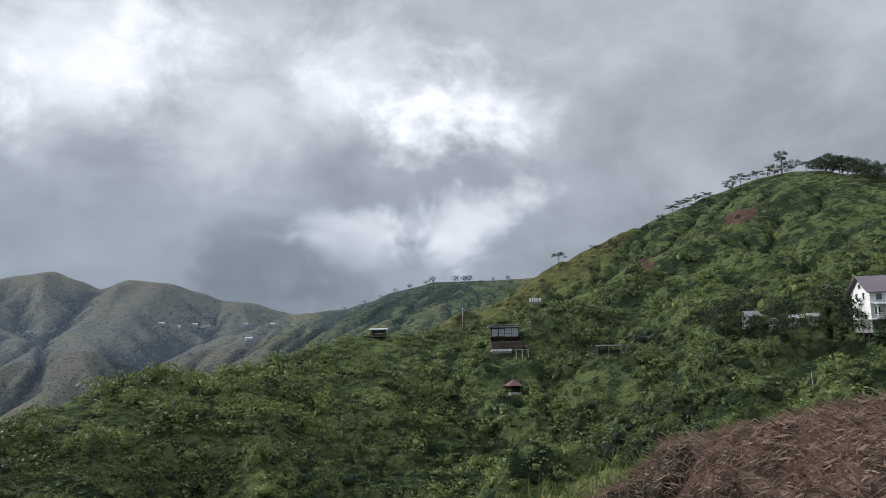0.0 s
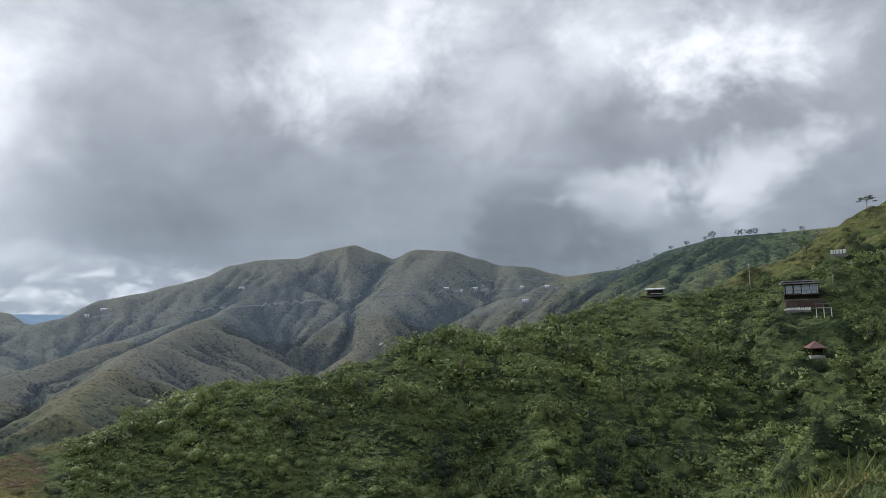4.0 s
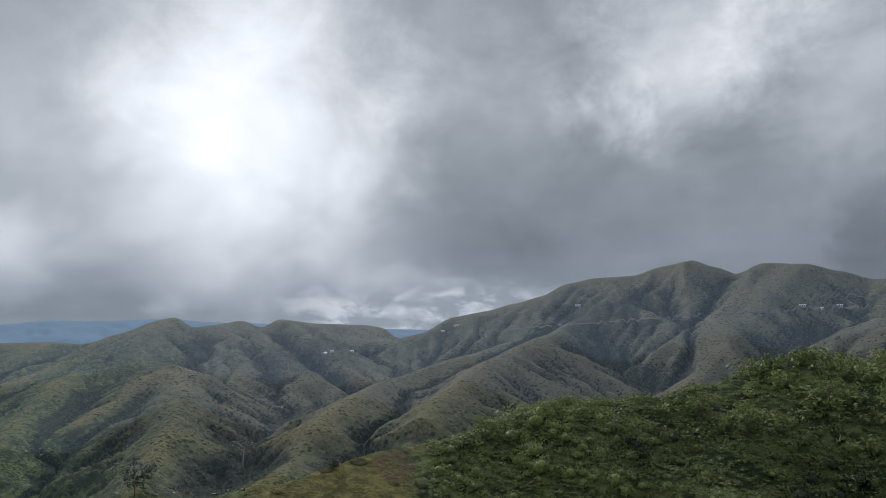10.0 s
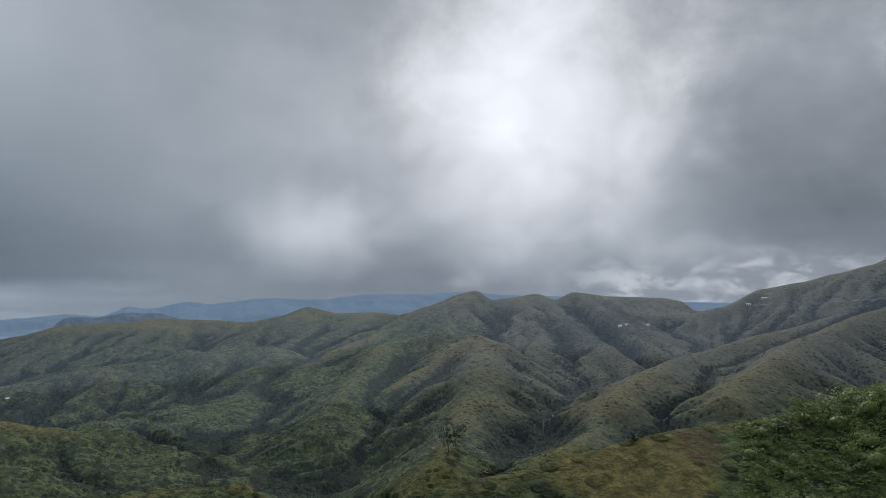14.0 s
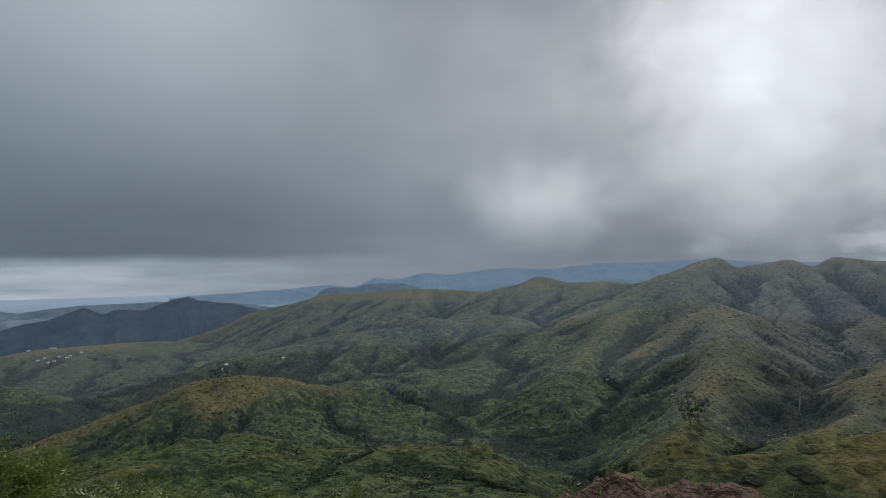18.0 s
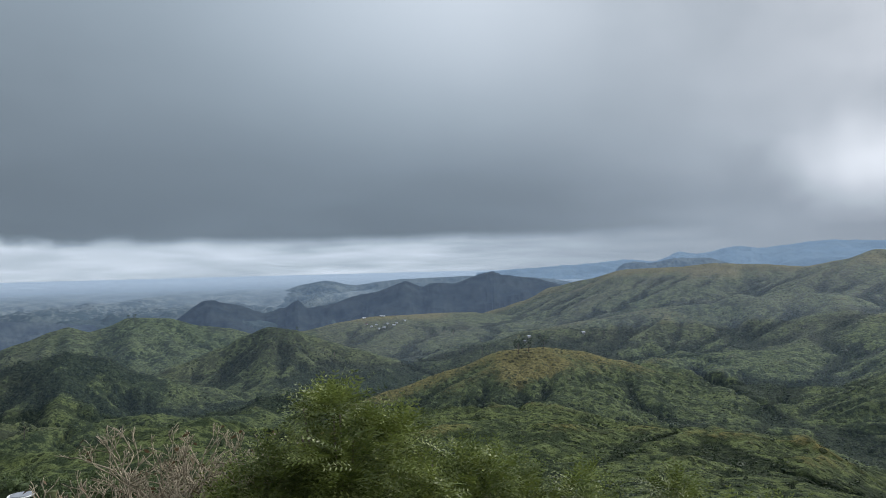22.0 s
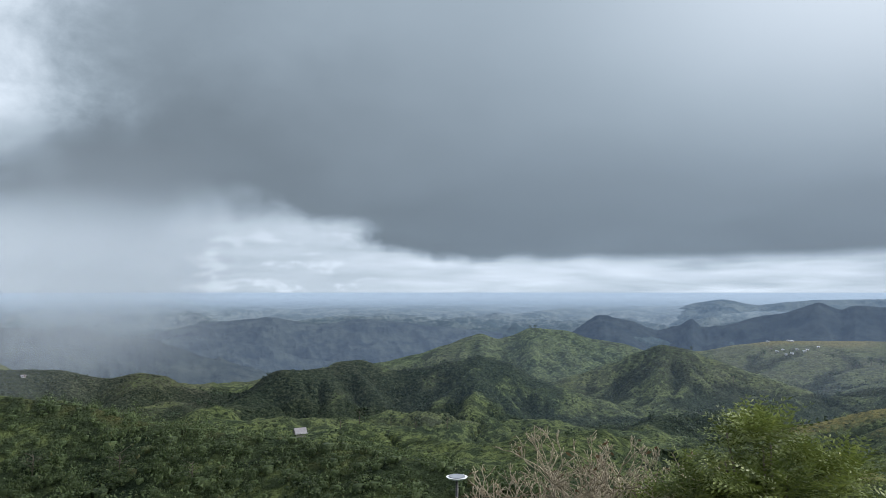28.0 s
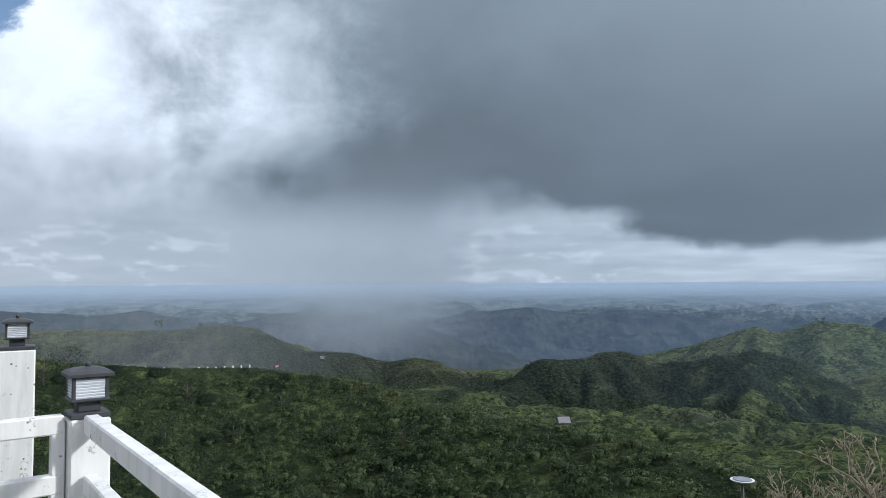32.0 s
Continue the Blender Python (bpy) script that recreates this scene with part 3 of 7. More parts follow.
def shape(x, y):
    """Height of the smooth land at x, y (arrays), and the distance to the nearest spine."""
    r = np.hypot(x, y)
    az = np.degrees(np.arctan2(-x, y)) % 360
    keys = [0, 4, 9, 20, 60, 130, 300, 500, 800, 1200, 1600, 2000, 2700]
    west = [-0.35, -0.45, -3.4, -8.5, -26, -48, -74, -88, -92, -94, -98, -104, -112]
    east = [-0.35, -0.45, -3.4, -8.5, -26, -50, -72, -92, -112, -150, -215, -245, -270]
    e = np.clip((az - 104) / 20, 0, 1) * np.clip((225 - az) / 10, 0, 1)
    e = e * e * (3 - 2 * e)
    gorge = [-0.35, -0.45, -3.4, -8.5, -26, -56, -98, -120, -128, -132, -132, -132, -132]
    g = np.clip((88 - np.where(az > 300, az - 360, az)) / 12, 0, 1)
    z = (np.interp(r, keys, west) * (1 - g) + np.interp(r, keys, gorge) * g) * (1 - e) + np.interp(r, keys, east) * e
    roll = ridged(x / 210.0, y / 210.0, 4, 3) - 0.55
    roll2 = ridged(x / 70.0 + roll, y / 70.0, 3, 8) - 0.55
    gain = np.clip((r - 90) / 300, 0, 1)
    z = z + gain * (roll * (44 - 14 * e - 22 * g) + roll2 * (7 - e - 3 * g)) + np.clip(r / 60, 0, 1) * (fbm(x / 9, y / 9, 2, 4) - 0.5) * 1.4
    # low hummocks on the valley pastures
    z = z + (ridged(x / 48.0 + roll, y / 48.0, 2, 15) - 0.6) * 9 * np.clip((r - 120) / 100, 0, 1) * np.clip((700 - r) / 250, 0, 1) * np.clip((az - 88) / 14, 0, 1) * (az < 260)
    k = np.clip(r * 0.012, 0.3, 7.0)
    crest = np.full(x.shape, 1e9)
    for s in RIDGES:
        h, best = spine_drop(s, x, y)
        crest = np.minimum(crest, best)
        d = h - z
        z = np.where(d > k, h, np.where(d < -k, z, z + (d + k) ** 2 / (4 * k)))
    # side spurs and hollows on the overgrown spur
    turn = np.where(az > 300, az - 360, az)
    z = z + hollows(x, y) * 9 * np.clip((r - 50) / 40, 0, 1) * np.clip((280 - r) / 40, 0, 1) * np.clip((50 - turn) / 8, 0, 1) * np.clip(crest / 30, 0, 1) * (turn < 60)
    # clods and rills on the bare banks
    bank = ((r > 9) & (r < 34) & ((az > 318) | ((az > 58) & (az < 90))))
    z = z + np.where(bank, (fbm(x / 1.6, y / 1.6, 4, 55, 0.6) - 0.5) * 1.3, 0)
    return z, crest


def erode(x, y, z, r, crest, gx, gy):
    """Cuts branching gullies that follow the fall of the land (gx, gy: its slope)."""
    fade = np.clip((r - 170) / 260, 0, 1) * np.clip(crest / 40, 0.10, 1)
    for wl, amp in ((110.0, 3.5), (54.0, 2.2), (27.0, 1.5), (13.0, 0.6)):
        steep = np.hypot(gx, gy) + 1e-6
        sx, sy = -gy / steep, gx / steep
        px, py = x / wl, y / wl
        ix, iy = np.floor(px).astype(np.int64), np.floor(py).astype(np.int64)
        total, weight, dsum = np.zeros(x.shape), np.zeros(x.shape), np.zeros(x.shape)
        for i in (-1, 0, 1):
            for j in (-1, 0, 1):
                vx = px - (ix + i) - hash2(ix + i, iy + j, 101)
                vy = py - (iy + j) - hash2(ix + i, iy + j, 202)
                w = np.exp(-2.6 * (vx * vx + vy * vy))
                ph = 2 * np.pi * (vx * sx + vy * sy)
                total += w * np.cos(ph)
                dsum -= w * np.sin(ph)
                weight += w
        wave, slope = total / weight, dsum / weight * 2 * np.pi
        crisp = 1 - 2 * np.power(np.clip((1 - wave) / 2, 0, 1), 0.72)
        a = amp * fade * np.clip(steep / 0.28, 0.12, 1.15)
        z = z + a * crisp
        gx, gy = gx + a / wl * slope * sx, gy + a / wl * slope * sy
    return z


def drainage(z, gap):
    """Where water runs: the cell that each cell drains to, the length of that step, and the cells in order of their steps to the outlet."""
    rows, cols = z.shape
    base = float(z.min())
    level, seen = z.ravel().tolist(), [False] * z.size + [True] * (cols + 2)
    shelf = [[] for _ in range(int((float(z.max()) - base) * 8) + 40)]
    for c in [*range(cols), *range(z.size - cols, z.size), *range(0, z.size, cols), *range(cols - 1, z.size, cols)]:
        if not seen[c]:
            seen[c] = True
            shelf[int((level[c] - base) * 8)].append(c)
    steps = (-1, 1, -cols, cols, -cols - 1, -cols + 1, cols - 1, cols + 1)
    for bay in shelf:
        for c in bay:
            h = level[c] + 0.001
            for s in steps:
                q = c + s
                if not seen[q]:
                    seen[q] = True
                    if level[q] < h:
                        level[q] = h
                    shelf[int((level[q] - base) * 8)].append(q)
    filled = np.array(level).reshape(rows, cols)
    idx = np.arange(z.size).reshape(rows, cols)
    best, to, run = np.zeros((rows, cols)), idx.copy(), np.ones((rows, cols))
    for (di, dj), length in gap.items():
        core = (slice(1, -1), slice(1, -1))
        nb = (slice(1 + di, rows - 1 + di), slice(1 + dj, cols - 1 + dj))
        fall = (filled[core] - filled[nb]) / length[core]
        m = fall > best[core]
        best[core] = np.where(m, fall, best[core])
        to[core] = np.where(m, idx[nb], to[core])
        run[core] = np.where(m, length[core], run[core])
    to, run = to.ravel(), run.ravel()
    depth, jump = (to != idx.ravel()).astype(np.int32), to.copy()
    while True:
        more = depth[jump]
        if not more.any():
            break
        depth, jump = depth + more, jump[jump]
    order = np.argsort(depth, kind="stable")
    cuts = np.searchsorted(depth[order], np.arange(1, depth.max() + 2))
    return to, run, [order[a:b] for a, b in zip(cuts[:-1], cuts[1:])]


def carve(x, y, z, soft):
    """Streams cut the land: each cell is worn down towards the one it drains to, the more the larger its catchment. Returns heights and catchments."""
    gap = {}
    for di in (-1, 0, 1):
        for dj in (-1, 0, 1):
            if di or dj:
                gap[di, dj] = np.hypot(x - np.roll(x, (-di, -dj), (0, 1)), y - np.roll(y, (-di, -dj), (0, 1)))
    first, cell = z.copy(), gap[0, 1] * gap[1, 0]
    for turn in range(4):
        to, run, levels = drainage(z, gap)
        area = cell.ravel().copy()
        for c in levels[::-1]:
            np.add.at(area, to[c], area[c])
        wear = (CARVE * np.sqrt(np.maximum(area - 60.0, 0)) / run) * soft.ravel()
        flat = z.ravel().copy()
        for _ in range(4):
            for c in levels:
                low = flat[to[c]]
                flat[c] = np.where(flat[c] > low, (flat[c] + wear[c] * low) / (1 + wear[c]), flat[c])
        z = flat.reshape(z.shape)
        # slopes settle a little
        mean = (z + np.roll(z, 1, 1) + np.roll(z, -1, 1) + np.roll(z, 1, 0) + np.roll(z, -1, 0)) / 5
        z = np.where(soft > 0, z + (mean - z) * 0.10 * np.clip(soft, 0, 1), z)
        cap = 4 + 60 * np.clip(soft, 0, 1)
        drop = first - z
        z = first - np.where(drop > 0, cap * (1 - np.exp(-drop / cap)), drop)
    return z, area.reshape(z.shape)


CARVE = 0.03


def cover(x, y, z, conc, stream, r, az):
    """What grows where: woods in the hollows, dry grass on the backs, bare earth on a few banks."""
    n = fbm(x / 90, y / 90, 4, 40)
    n2 = fbm(x / 22, y / 22, 3, 50)
    wood = np.clip(0.20 + conc * 1.1 + stream * 0.60 + (n - 0.5) * 1.3 + (n2 - 0.5) * 0.9, 0, 1)
    dry = np.clip(0.02 + (fbm(x / 160, y / 160, 3, 60) - 0.5) * 1.5 - conc * 0.5, 0, 1)
    soil = np.zeros(x.shape)
    # the near spur is overgrown, the slope under the terrace planted
    spur = (r > 70) & (r < 300) & ((az < 47) | (az > 318))
    wood = np.where(spur, np.minimum(wood, 0.38), wood)
    dry = np.where(spur, dry * 0.3, dry)
    low = (az > 126) & (az < 215) & (r < 125)
    wood = np.where(low, 0.55, wood)
    hill = (r > 300) & (r < 700) & ((az > 318) | (az < 8))
    wood = np.where(hill, wood * 0.22, wood)
    dry = np.where(hill, np.clip(dry, 0.25, 0.5), dry)

    def patch(a, rad, ra, rr, strength=1.0):
        da = (az - a + 180) % 360 - 180
        g = 1.0 - np.sqrt((da / ra) ** 2 + ((r - rad) / rr) ** 2) + (n2 - 0.5) * 0.7
        return np.clip(g * 2.0, 0, 1) * strength
    for a, rad, ra, rr in ((-24, 14, 19, 10), (73, 15.0, 14, 6), (-23.3, 345, 1.7, 22), (-16.6, 318, 1.8, 12), (-14.5, 292, 3.0, 12)):
        soil = np.maximum(soil, patch(a, rad, ra, rr))
    soil = np.maximum(soil, patch(52.8, 116, 3.2, 10, 0.49))
    # dark scrubby hills and open pasture: cloud shadow and sun put into the cover
    for a, rad, ra, rr in ((151, 620, 14, 120), (140, 640, 5, 80), (128.5, 800, 3.6, 80), (127, 500, 6, 45), (64, 420, 3.5, 130), (36, 900, 5, 180), (72, 350, 2.2, 40), (60, 900, 5, 120), (112, 700, 13, 230), (100, 1000, 10, 200), (122, 600, 10, 150), (131, 540, 8, 120), (172, 700, 12, 120), (184, 760, 16, 200), (170, 560, 12, 110), (2, 830, 14, 130)):
        wood = np.clip(wood + 0.55 * patch(a, rad, ra, rr), 0, 1)
    for a, rad, ra, rr in ((150, 330, 14, 130), (132, 650, 6, 60), (118, 380, 9, 60), (75, 420, 6, 120)):
        wood = wood * (1 - 0.75 * patch(a, rad, ra, rr))
    for a, rad, ra, rr in ((108, 490, 4, 60), (57, 108, 9, 16), (70, 690, 3.5, 60), (138.5, 1040, 3, 30)):
        dry = np.maximum(dry, patch(a, rad, ra, rr, 0.95))
        wood = wood * (1 - 0.8 * patch(a, rad, ra, rr))
    # the scrubby hill below the farther green one; extra scrub imitates cloud shadow
    dark = np.clip((az - 134) / 4, 0, 1) * np.clip((171 - az) / 9, 0, 1) * np.clip((r - 530) / 40, 0, 1) * np.clip((700 - r) / 40, 0, 1)
    wood = np.maximum(wood, dark * np.clip(0.75 + (n2 - 0.5) * 1.6 + (n - 0.5), 0, 1))
    dry = np.where((az > 130) & (az < 260) & (r > 250), dry * 0.15, dry)
    dry = np.maximum(dry, patch(151, 300, 15, 150, 0.2))
    # open pasture on the valley floor
    for a, rad, ra, rr in ((149, 330, 17, 170), (148, 470, 14, 70), (133, 420, 8, 90), (140, 900, 7, 110)):
        wood = wood * (1 - 0.85 * patch(a, rad, ra, rr)) + 0.12 * patch(a, rad, ra, rr) * stream
    # high slopes across the valley: thin grass, greyed to stand in for haze
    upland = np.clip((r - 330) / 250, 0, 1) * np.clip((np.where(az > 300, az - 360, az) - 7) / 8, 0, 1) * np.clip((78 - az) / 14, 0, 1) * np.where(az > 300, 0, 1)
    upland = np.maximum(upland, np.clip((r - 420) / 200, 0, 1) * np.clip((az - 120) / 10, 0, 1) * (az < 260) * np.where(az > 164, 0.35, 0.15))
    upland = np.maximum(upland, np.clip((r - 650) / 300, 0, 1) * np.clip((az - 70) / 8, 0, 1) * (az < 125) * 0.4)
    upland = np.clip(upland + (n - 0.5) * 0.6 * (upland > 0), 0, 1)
    return np.stack([wood, dry, soil, upland], -1)


def grid_mesh(name, x, y, z, closed):
    """A quad sheet from 2D arrays of vertices; closed joins the last column to the first."""
    rows, cols = x.shape
    idx = np.arange(rows * cols).reshape(rows, cols)
    right = np.roll(idx, -1, 1) if closed else idx[:, 1:]
    left = idx if closed else idx[:, :-1]
    quads = np.stack([left[:-1], right[:-1], right[1:], left[1:]], -1).reshape(-1, 4)
    return quad_mesh(name, np.stack([x, y, z], -1).reshape(-1, 3), quads)


def quad_mesh(name, verts, quads, smooth=True, tris=()):
    me = bpy.data.meshes.new(name)
    n, f, t = len(verts), len(quads), len(tris)
    corners = np.ascontiguousarray(quads, np.int32).ravel()
    starts = np.arange(0, f * 4, 4, dtype=np.int32)
    if t:
        corners = np.concatenate([corners, np.ascontiguousarray(tris, np.int32).ravel()])
        starts = np.concatenate([starts, f * 4 + np.arange(0, t * 3, 3, dtype=np.int32)])
    me.vertices.add(n)
    me.vertices.foreach_set("co", np.ascontiguousarray(verts, np.float32).ravel())
    me.loops.add(len(corners))
    me.loops.foreach_set("vertex_index", corners)
    me.polygons.add(f + t)
    me.polygons.foreach_set("loop_start", starts)
    me.polygons.foreach_set("use_smooth", np.full(f + t, smooth))
    me.update(calc_edges=True)
    return me


AZ = np.radians(np.concatenate([np.arange(-46.0, 206.0, 0.28), np.arange(206.0, 314.0, 2.0)]))[::-1]
RAD = np.concatenate([[0.02, 0.5], np.geomspace(1.2, 8, 14)[:-1], np.geomspace(8, 60, 76)[:-1], np.geomspace(60, 1700, 400)[:-1], np.geomspace(1700, 2700, 24)])
gr, ga = np.meshgrid(RAD, AZ, indexing="ij")
gx, gy = -np.sin(ga) * gr, np.cos(ga) * gr
gz, spine_far = shape(gx, gy)
level = gz.copy()
for shift in (1, 2, 3):
    level = (level + np.roll(level, shift, 1) + np.roll(level, -shift, 1)) / 3
d_r, d_a = np.gradient(level, RAD, axis=0), np.gradient(level, np.unwrap(-AZ), axis=1) / -gr
slope_x, slope_y = d_r * gx / gr - d_a * np.cos(ga), d_r * gy / gr - d_a * np.sin(ga)
gz = erode(gx, gy, gz, gr, spine_far, slope_x, slope_y)
inner, fine = int(np.searchsorted(RAD, 60)), int(np.sum(np.degrees(AZ) > 206.0))
worn = (slice(inner, None), slice(fine, None))
soft_rock = np.clip((gr - 130) / 260, 0, 1) * np.clip((spine_far - 5) / 28, 0, 1) * np.clip((2200 - gr) / 400, 0, 1)
gz = gz + (fbm(gx / 26, gy / 26, 3, 64) - 0.5) * 4.0 * soft_rock
gz[worn], catchment = carve(gx[worn], gy[worn], gz[worn], soft_rock[worn])
stream = np.zeros(gz.shape)
stream[worn] = np.clip((np.log10(catchment) - 3.2) / 1.1, 0, 1) * np.clip((gr[worn] - 180) / 100, 0, 1)
for shift in (1, 1):
    stream = np.maximum(stream, 0.9 * np.maximum(np.roll(stream, shift, 1), np.roll(stream, -shift, 1)))
A_DEG = np.degrees(AZ)[::-1]


def land(x, y):
    """Height of the finished ground at x, y (arrays), read off its sheet."""
    x, y = np.asarray(x, float), np.asarray(y, float)
    r = np.clip(np.hypot(x, y), RAD[0], RAD[-1] * 0.9999)
    a = np.degrees(np.arctan2(-x, y))
    a = np.where(a < A_DEG[0], a + 360, a)
    i = np.clip(np.searchsorted(RAD, r) - 1, 0, len(RAD) - 2)
    j = np.clip(np.searchsorted(A_DEG, a) - 1, 0, len(A_DEG) - 2)
    u = (r - RAD[i]) / (RAD[i + 1] - RAD[i])
    w = np.clip((a - A_DEG[j]) / (A_DEG[j + 1] - A_DEG[j]), 0, 1)
    h = gz[:, ::-1]
    return (h[i, j] * (1 - w) + h[i, j + 1] * w) * (1 - u) + (h[i + 1, j] * (1 - w) + h[i + 1, j + 1] * w) * u


smooth_z = gz.copy()
for shift in (2, 5, 9):
    smooth_z = (smooth_z + np.roll(smooth_z, shift, 1) + np.roll(smooth_z, -shift, 1) + np.roll(smooth_z, shift, 0) + np.roll(smooth_z, -shift, 0)) / 5
conc = np.clip((smooth_z - gz) / np.clip(gr * 0.012, 1.0, 12.0), -1, 1)
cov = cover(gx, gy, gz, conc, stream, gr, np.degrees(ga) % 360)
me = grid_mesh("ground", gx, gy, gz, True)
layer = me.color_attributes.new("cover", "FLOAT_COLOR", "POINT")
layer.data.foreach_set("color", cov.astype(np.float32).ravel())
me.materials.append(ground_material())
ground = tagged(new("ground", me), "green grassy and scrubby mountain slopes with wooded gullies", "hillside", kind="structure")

# the lowland beyond: rolling hills that run out into a plain, to the horizon
pa = np.radians(np.concatenate([np.arange(0.0, 88.0, 2.0), np.arange(88.0, 206.0, 0.3), np.arange(206.0, 359.0, 2.0)]))[::-1]
pr, pg = np.meshgrid(np.concatenate([np.geomspace(2250, 3600, 120)[:-1], np.linspace(3600, 4950, 16)]), pa, indexing="ij")
px, py = -np.sin(pg) * pr, np.cos(pg) * pr
pz = np.interp(pr, [2250, 2700, 3100, 3600, 4950], [-290, -195, -125, -74, -2.5])
hum = np.clip((3700 - pr) / 900, 0, 1)
pz = pz + hum * ((ridged(px / 330, py / 330, 4, 70) - 0.60) * 130 + (ridged(px / 95, py / 95, 3, 72) - 0.6) * 52 + (fbm(px / 25, py / 25, 2, 71) - 0.5) * 8)
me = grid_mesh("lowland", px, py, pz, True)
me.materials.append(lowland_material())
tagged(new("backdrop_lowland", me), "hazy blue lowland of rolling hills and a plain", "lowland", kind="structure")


def far_range(name, line, mat, label, depth, slope):
    """A far mountain range behind the valleys, with its own spurs."""
    s = ridge(line, slope, slope, 0.79)
    P = s["p"]
    n = 300
    t = np.linspace(0, len(P) - 1, n)
    sx, sy = np.interp(t, np.arange(len(P)), P[:, 0]), np.interp(t, np.arange(len(P)), P[:, 1])
    rr = np.hypot(sx, sy)
    off = np.concatenate([np.linspace(-depth, 0, 26), np.linspace(0, depth * 0.5, 10)[1:]])
    x = sx[None] * (1 + off[:, None] / rr[None])
    y = sy[None] * (1 + off[:, None] / rr[None])
    z, _ = spine_drop(s, x, y)
    bump = (ridged(x / 130, y / 130, 3, 5) - 0.6) * 46 * np.clip(np.abs(off[:, None]) / 110, 0.03, 1)
    bump = bump + (ridged(x / 48, y / 48, 3, 6) - 0.6) * 16 * np.clip(np.abs(off[:, None]) / 60, 0.18, 1)
    z = z + bump + (fbm(x / 11, y / 11, 2, 9) - 0.5) * 5.5 - np.clip(-off[:, None] / depth - 0.8, 0, 1) * 500
    me = grid_mesh(name, x[:, ::-1], y[:, ::-1], z[:, ::-1], False)
    me.materials.append(mat)
    return tagged(new(name, me), label, "mountain range", kind="structure")


# each range's haze is painted as a blue or grey tint and a glow
BLUE = distance_haze_material("blue_hills", (0.014, 0.021, 0.026), (0.030, 0.038, 0.040), (0.11, 0.16, 0.27), 0.17)
PALE = distance_haze_material("pale_hills", (0.026, 0.040, 0.048), (0.080, 0.096, 0.094), (0.18, 0.26, 0.39), 0.28)
WALL = distance_haze_material("horizon_hills", (0.06, 0.09, 0.13), (0.08, 0.11, 0.14), (0.19, 0.28, 0.39), 0.50)
RAIN = distance_haze_material("rain_hills", (0.014, 0.020, 0.022), (0.040, 0.048, 0.044), (0.19, 0.25, 0.35), 0.22)
RAIN_FAR = distance_haze_material("rain_far_hills", (0.014, 0.020, 0.024), (0.042, 0.052, 0.050), (0.20, 0.27, 0.40), 0.24)
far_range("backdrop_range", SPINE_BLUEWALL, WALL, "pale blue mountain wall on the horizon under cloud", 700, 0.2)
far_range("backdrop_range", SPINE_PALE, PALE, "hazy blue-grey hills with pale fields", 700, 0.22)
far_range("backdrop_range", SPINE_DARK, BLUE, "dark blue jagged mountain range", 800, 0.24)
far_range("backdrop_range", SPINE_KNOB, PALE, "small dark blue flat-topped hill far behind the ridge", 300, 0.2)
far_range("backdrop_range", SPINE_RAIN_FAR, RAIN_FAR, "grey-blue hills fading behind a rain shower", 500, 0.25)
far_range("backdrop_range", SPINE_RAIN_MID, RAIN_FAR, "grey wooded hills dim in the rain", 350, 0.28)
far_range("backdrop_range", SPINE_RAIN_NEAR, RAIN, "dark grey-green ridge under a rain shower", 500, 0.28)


# the rain shower: thin hanging curtains of drops, lit by the sky
def rain_material():
    m, k, b = material("falling_rain", 1.0, 0.0)
    k.put(b.inputs["Base Color"], (0.74, 0.81, 0.90, 1))
    p = k.n("ShaderNodeNewGeometry").outputs["Position"]
    thick = k.n("ShaderNodeAttribute", attribute_name="thick").outputs["Fac"]
    wisp = k.noise(k.n("ShaderNodeVectorMath", operation="MULTIPLY", i0=p, i1=(0.006, 0.006, 0.0012)), 1.0, 1, 0.4)
    a = k.math("MULTIPLY", thick, k.step(wisp, 0.25, 0.75, 0.75, 1.0))
    tr = k.n("ShaderNodeBsdfTranslucent", Color=(0.74, 0.81, 0.90, 1))
    drops = k.n("ShaderNodeMixShader", i0=0.5, i1=b, i2=tr)
    mixed = k.n("ShaderNodeMixShader", i0=a, i1=k.n("ShaderNodeBsdfTransparent"), i2=drops)
    for n in [n for n in m.node_tree.nodes if n.type == "OUTPUT_MATERIAL"]:
        m.node_tree.nodes.remove(n)
    k.n("ShaderNodeOutputMaterial", i0=mixed)
    return m


FALLING = rain_material()
for dist, mid, half, dense in ((560, 187.0, 27.0, 0.26), (1080, 172.5, 16.0, 0.30), (1200, 171.5, 15.0, 0.27), (1330, 169.5, 15.0, 0.30)):
    ra, rz = np.meshgrid(np.linspace(mid - half, mid + half, 40)[::-1], np.linspace(-190, min(300, dist * 0.22), 24))
    edge = np.clip(1 - np.abs(ra - mid + (rz - 20) * 0.008) / (half * 0.9), 0, 1)
    fade = np.clip((rz + 150) / 90, 0, 1) * np.clip((min(290, dist * 0.22) - rz) / min(240, dist * 0.3), 0, 1)
    sheet = grid_mesh("backdrop_rain", -np.sin(np.radians(ra)) * dist, np.cos(np.radians(ra)) * dist, rz, False)
    sheet.attributes.new("thick", "FLOAT", "POINT").data.foreach_set("value", (dense * (0.5 - 0.5 * np.cos(np.pi * edge)) ** 1.5 * fade).astype(np.float32).ravel())
    sheet.materials.append(FALLING)
    tagged(new("backdrop_rain", sheet), "grey veil of falling rain over the far hills", "rain", kind="structure")

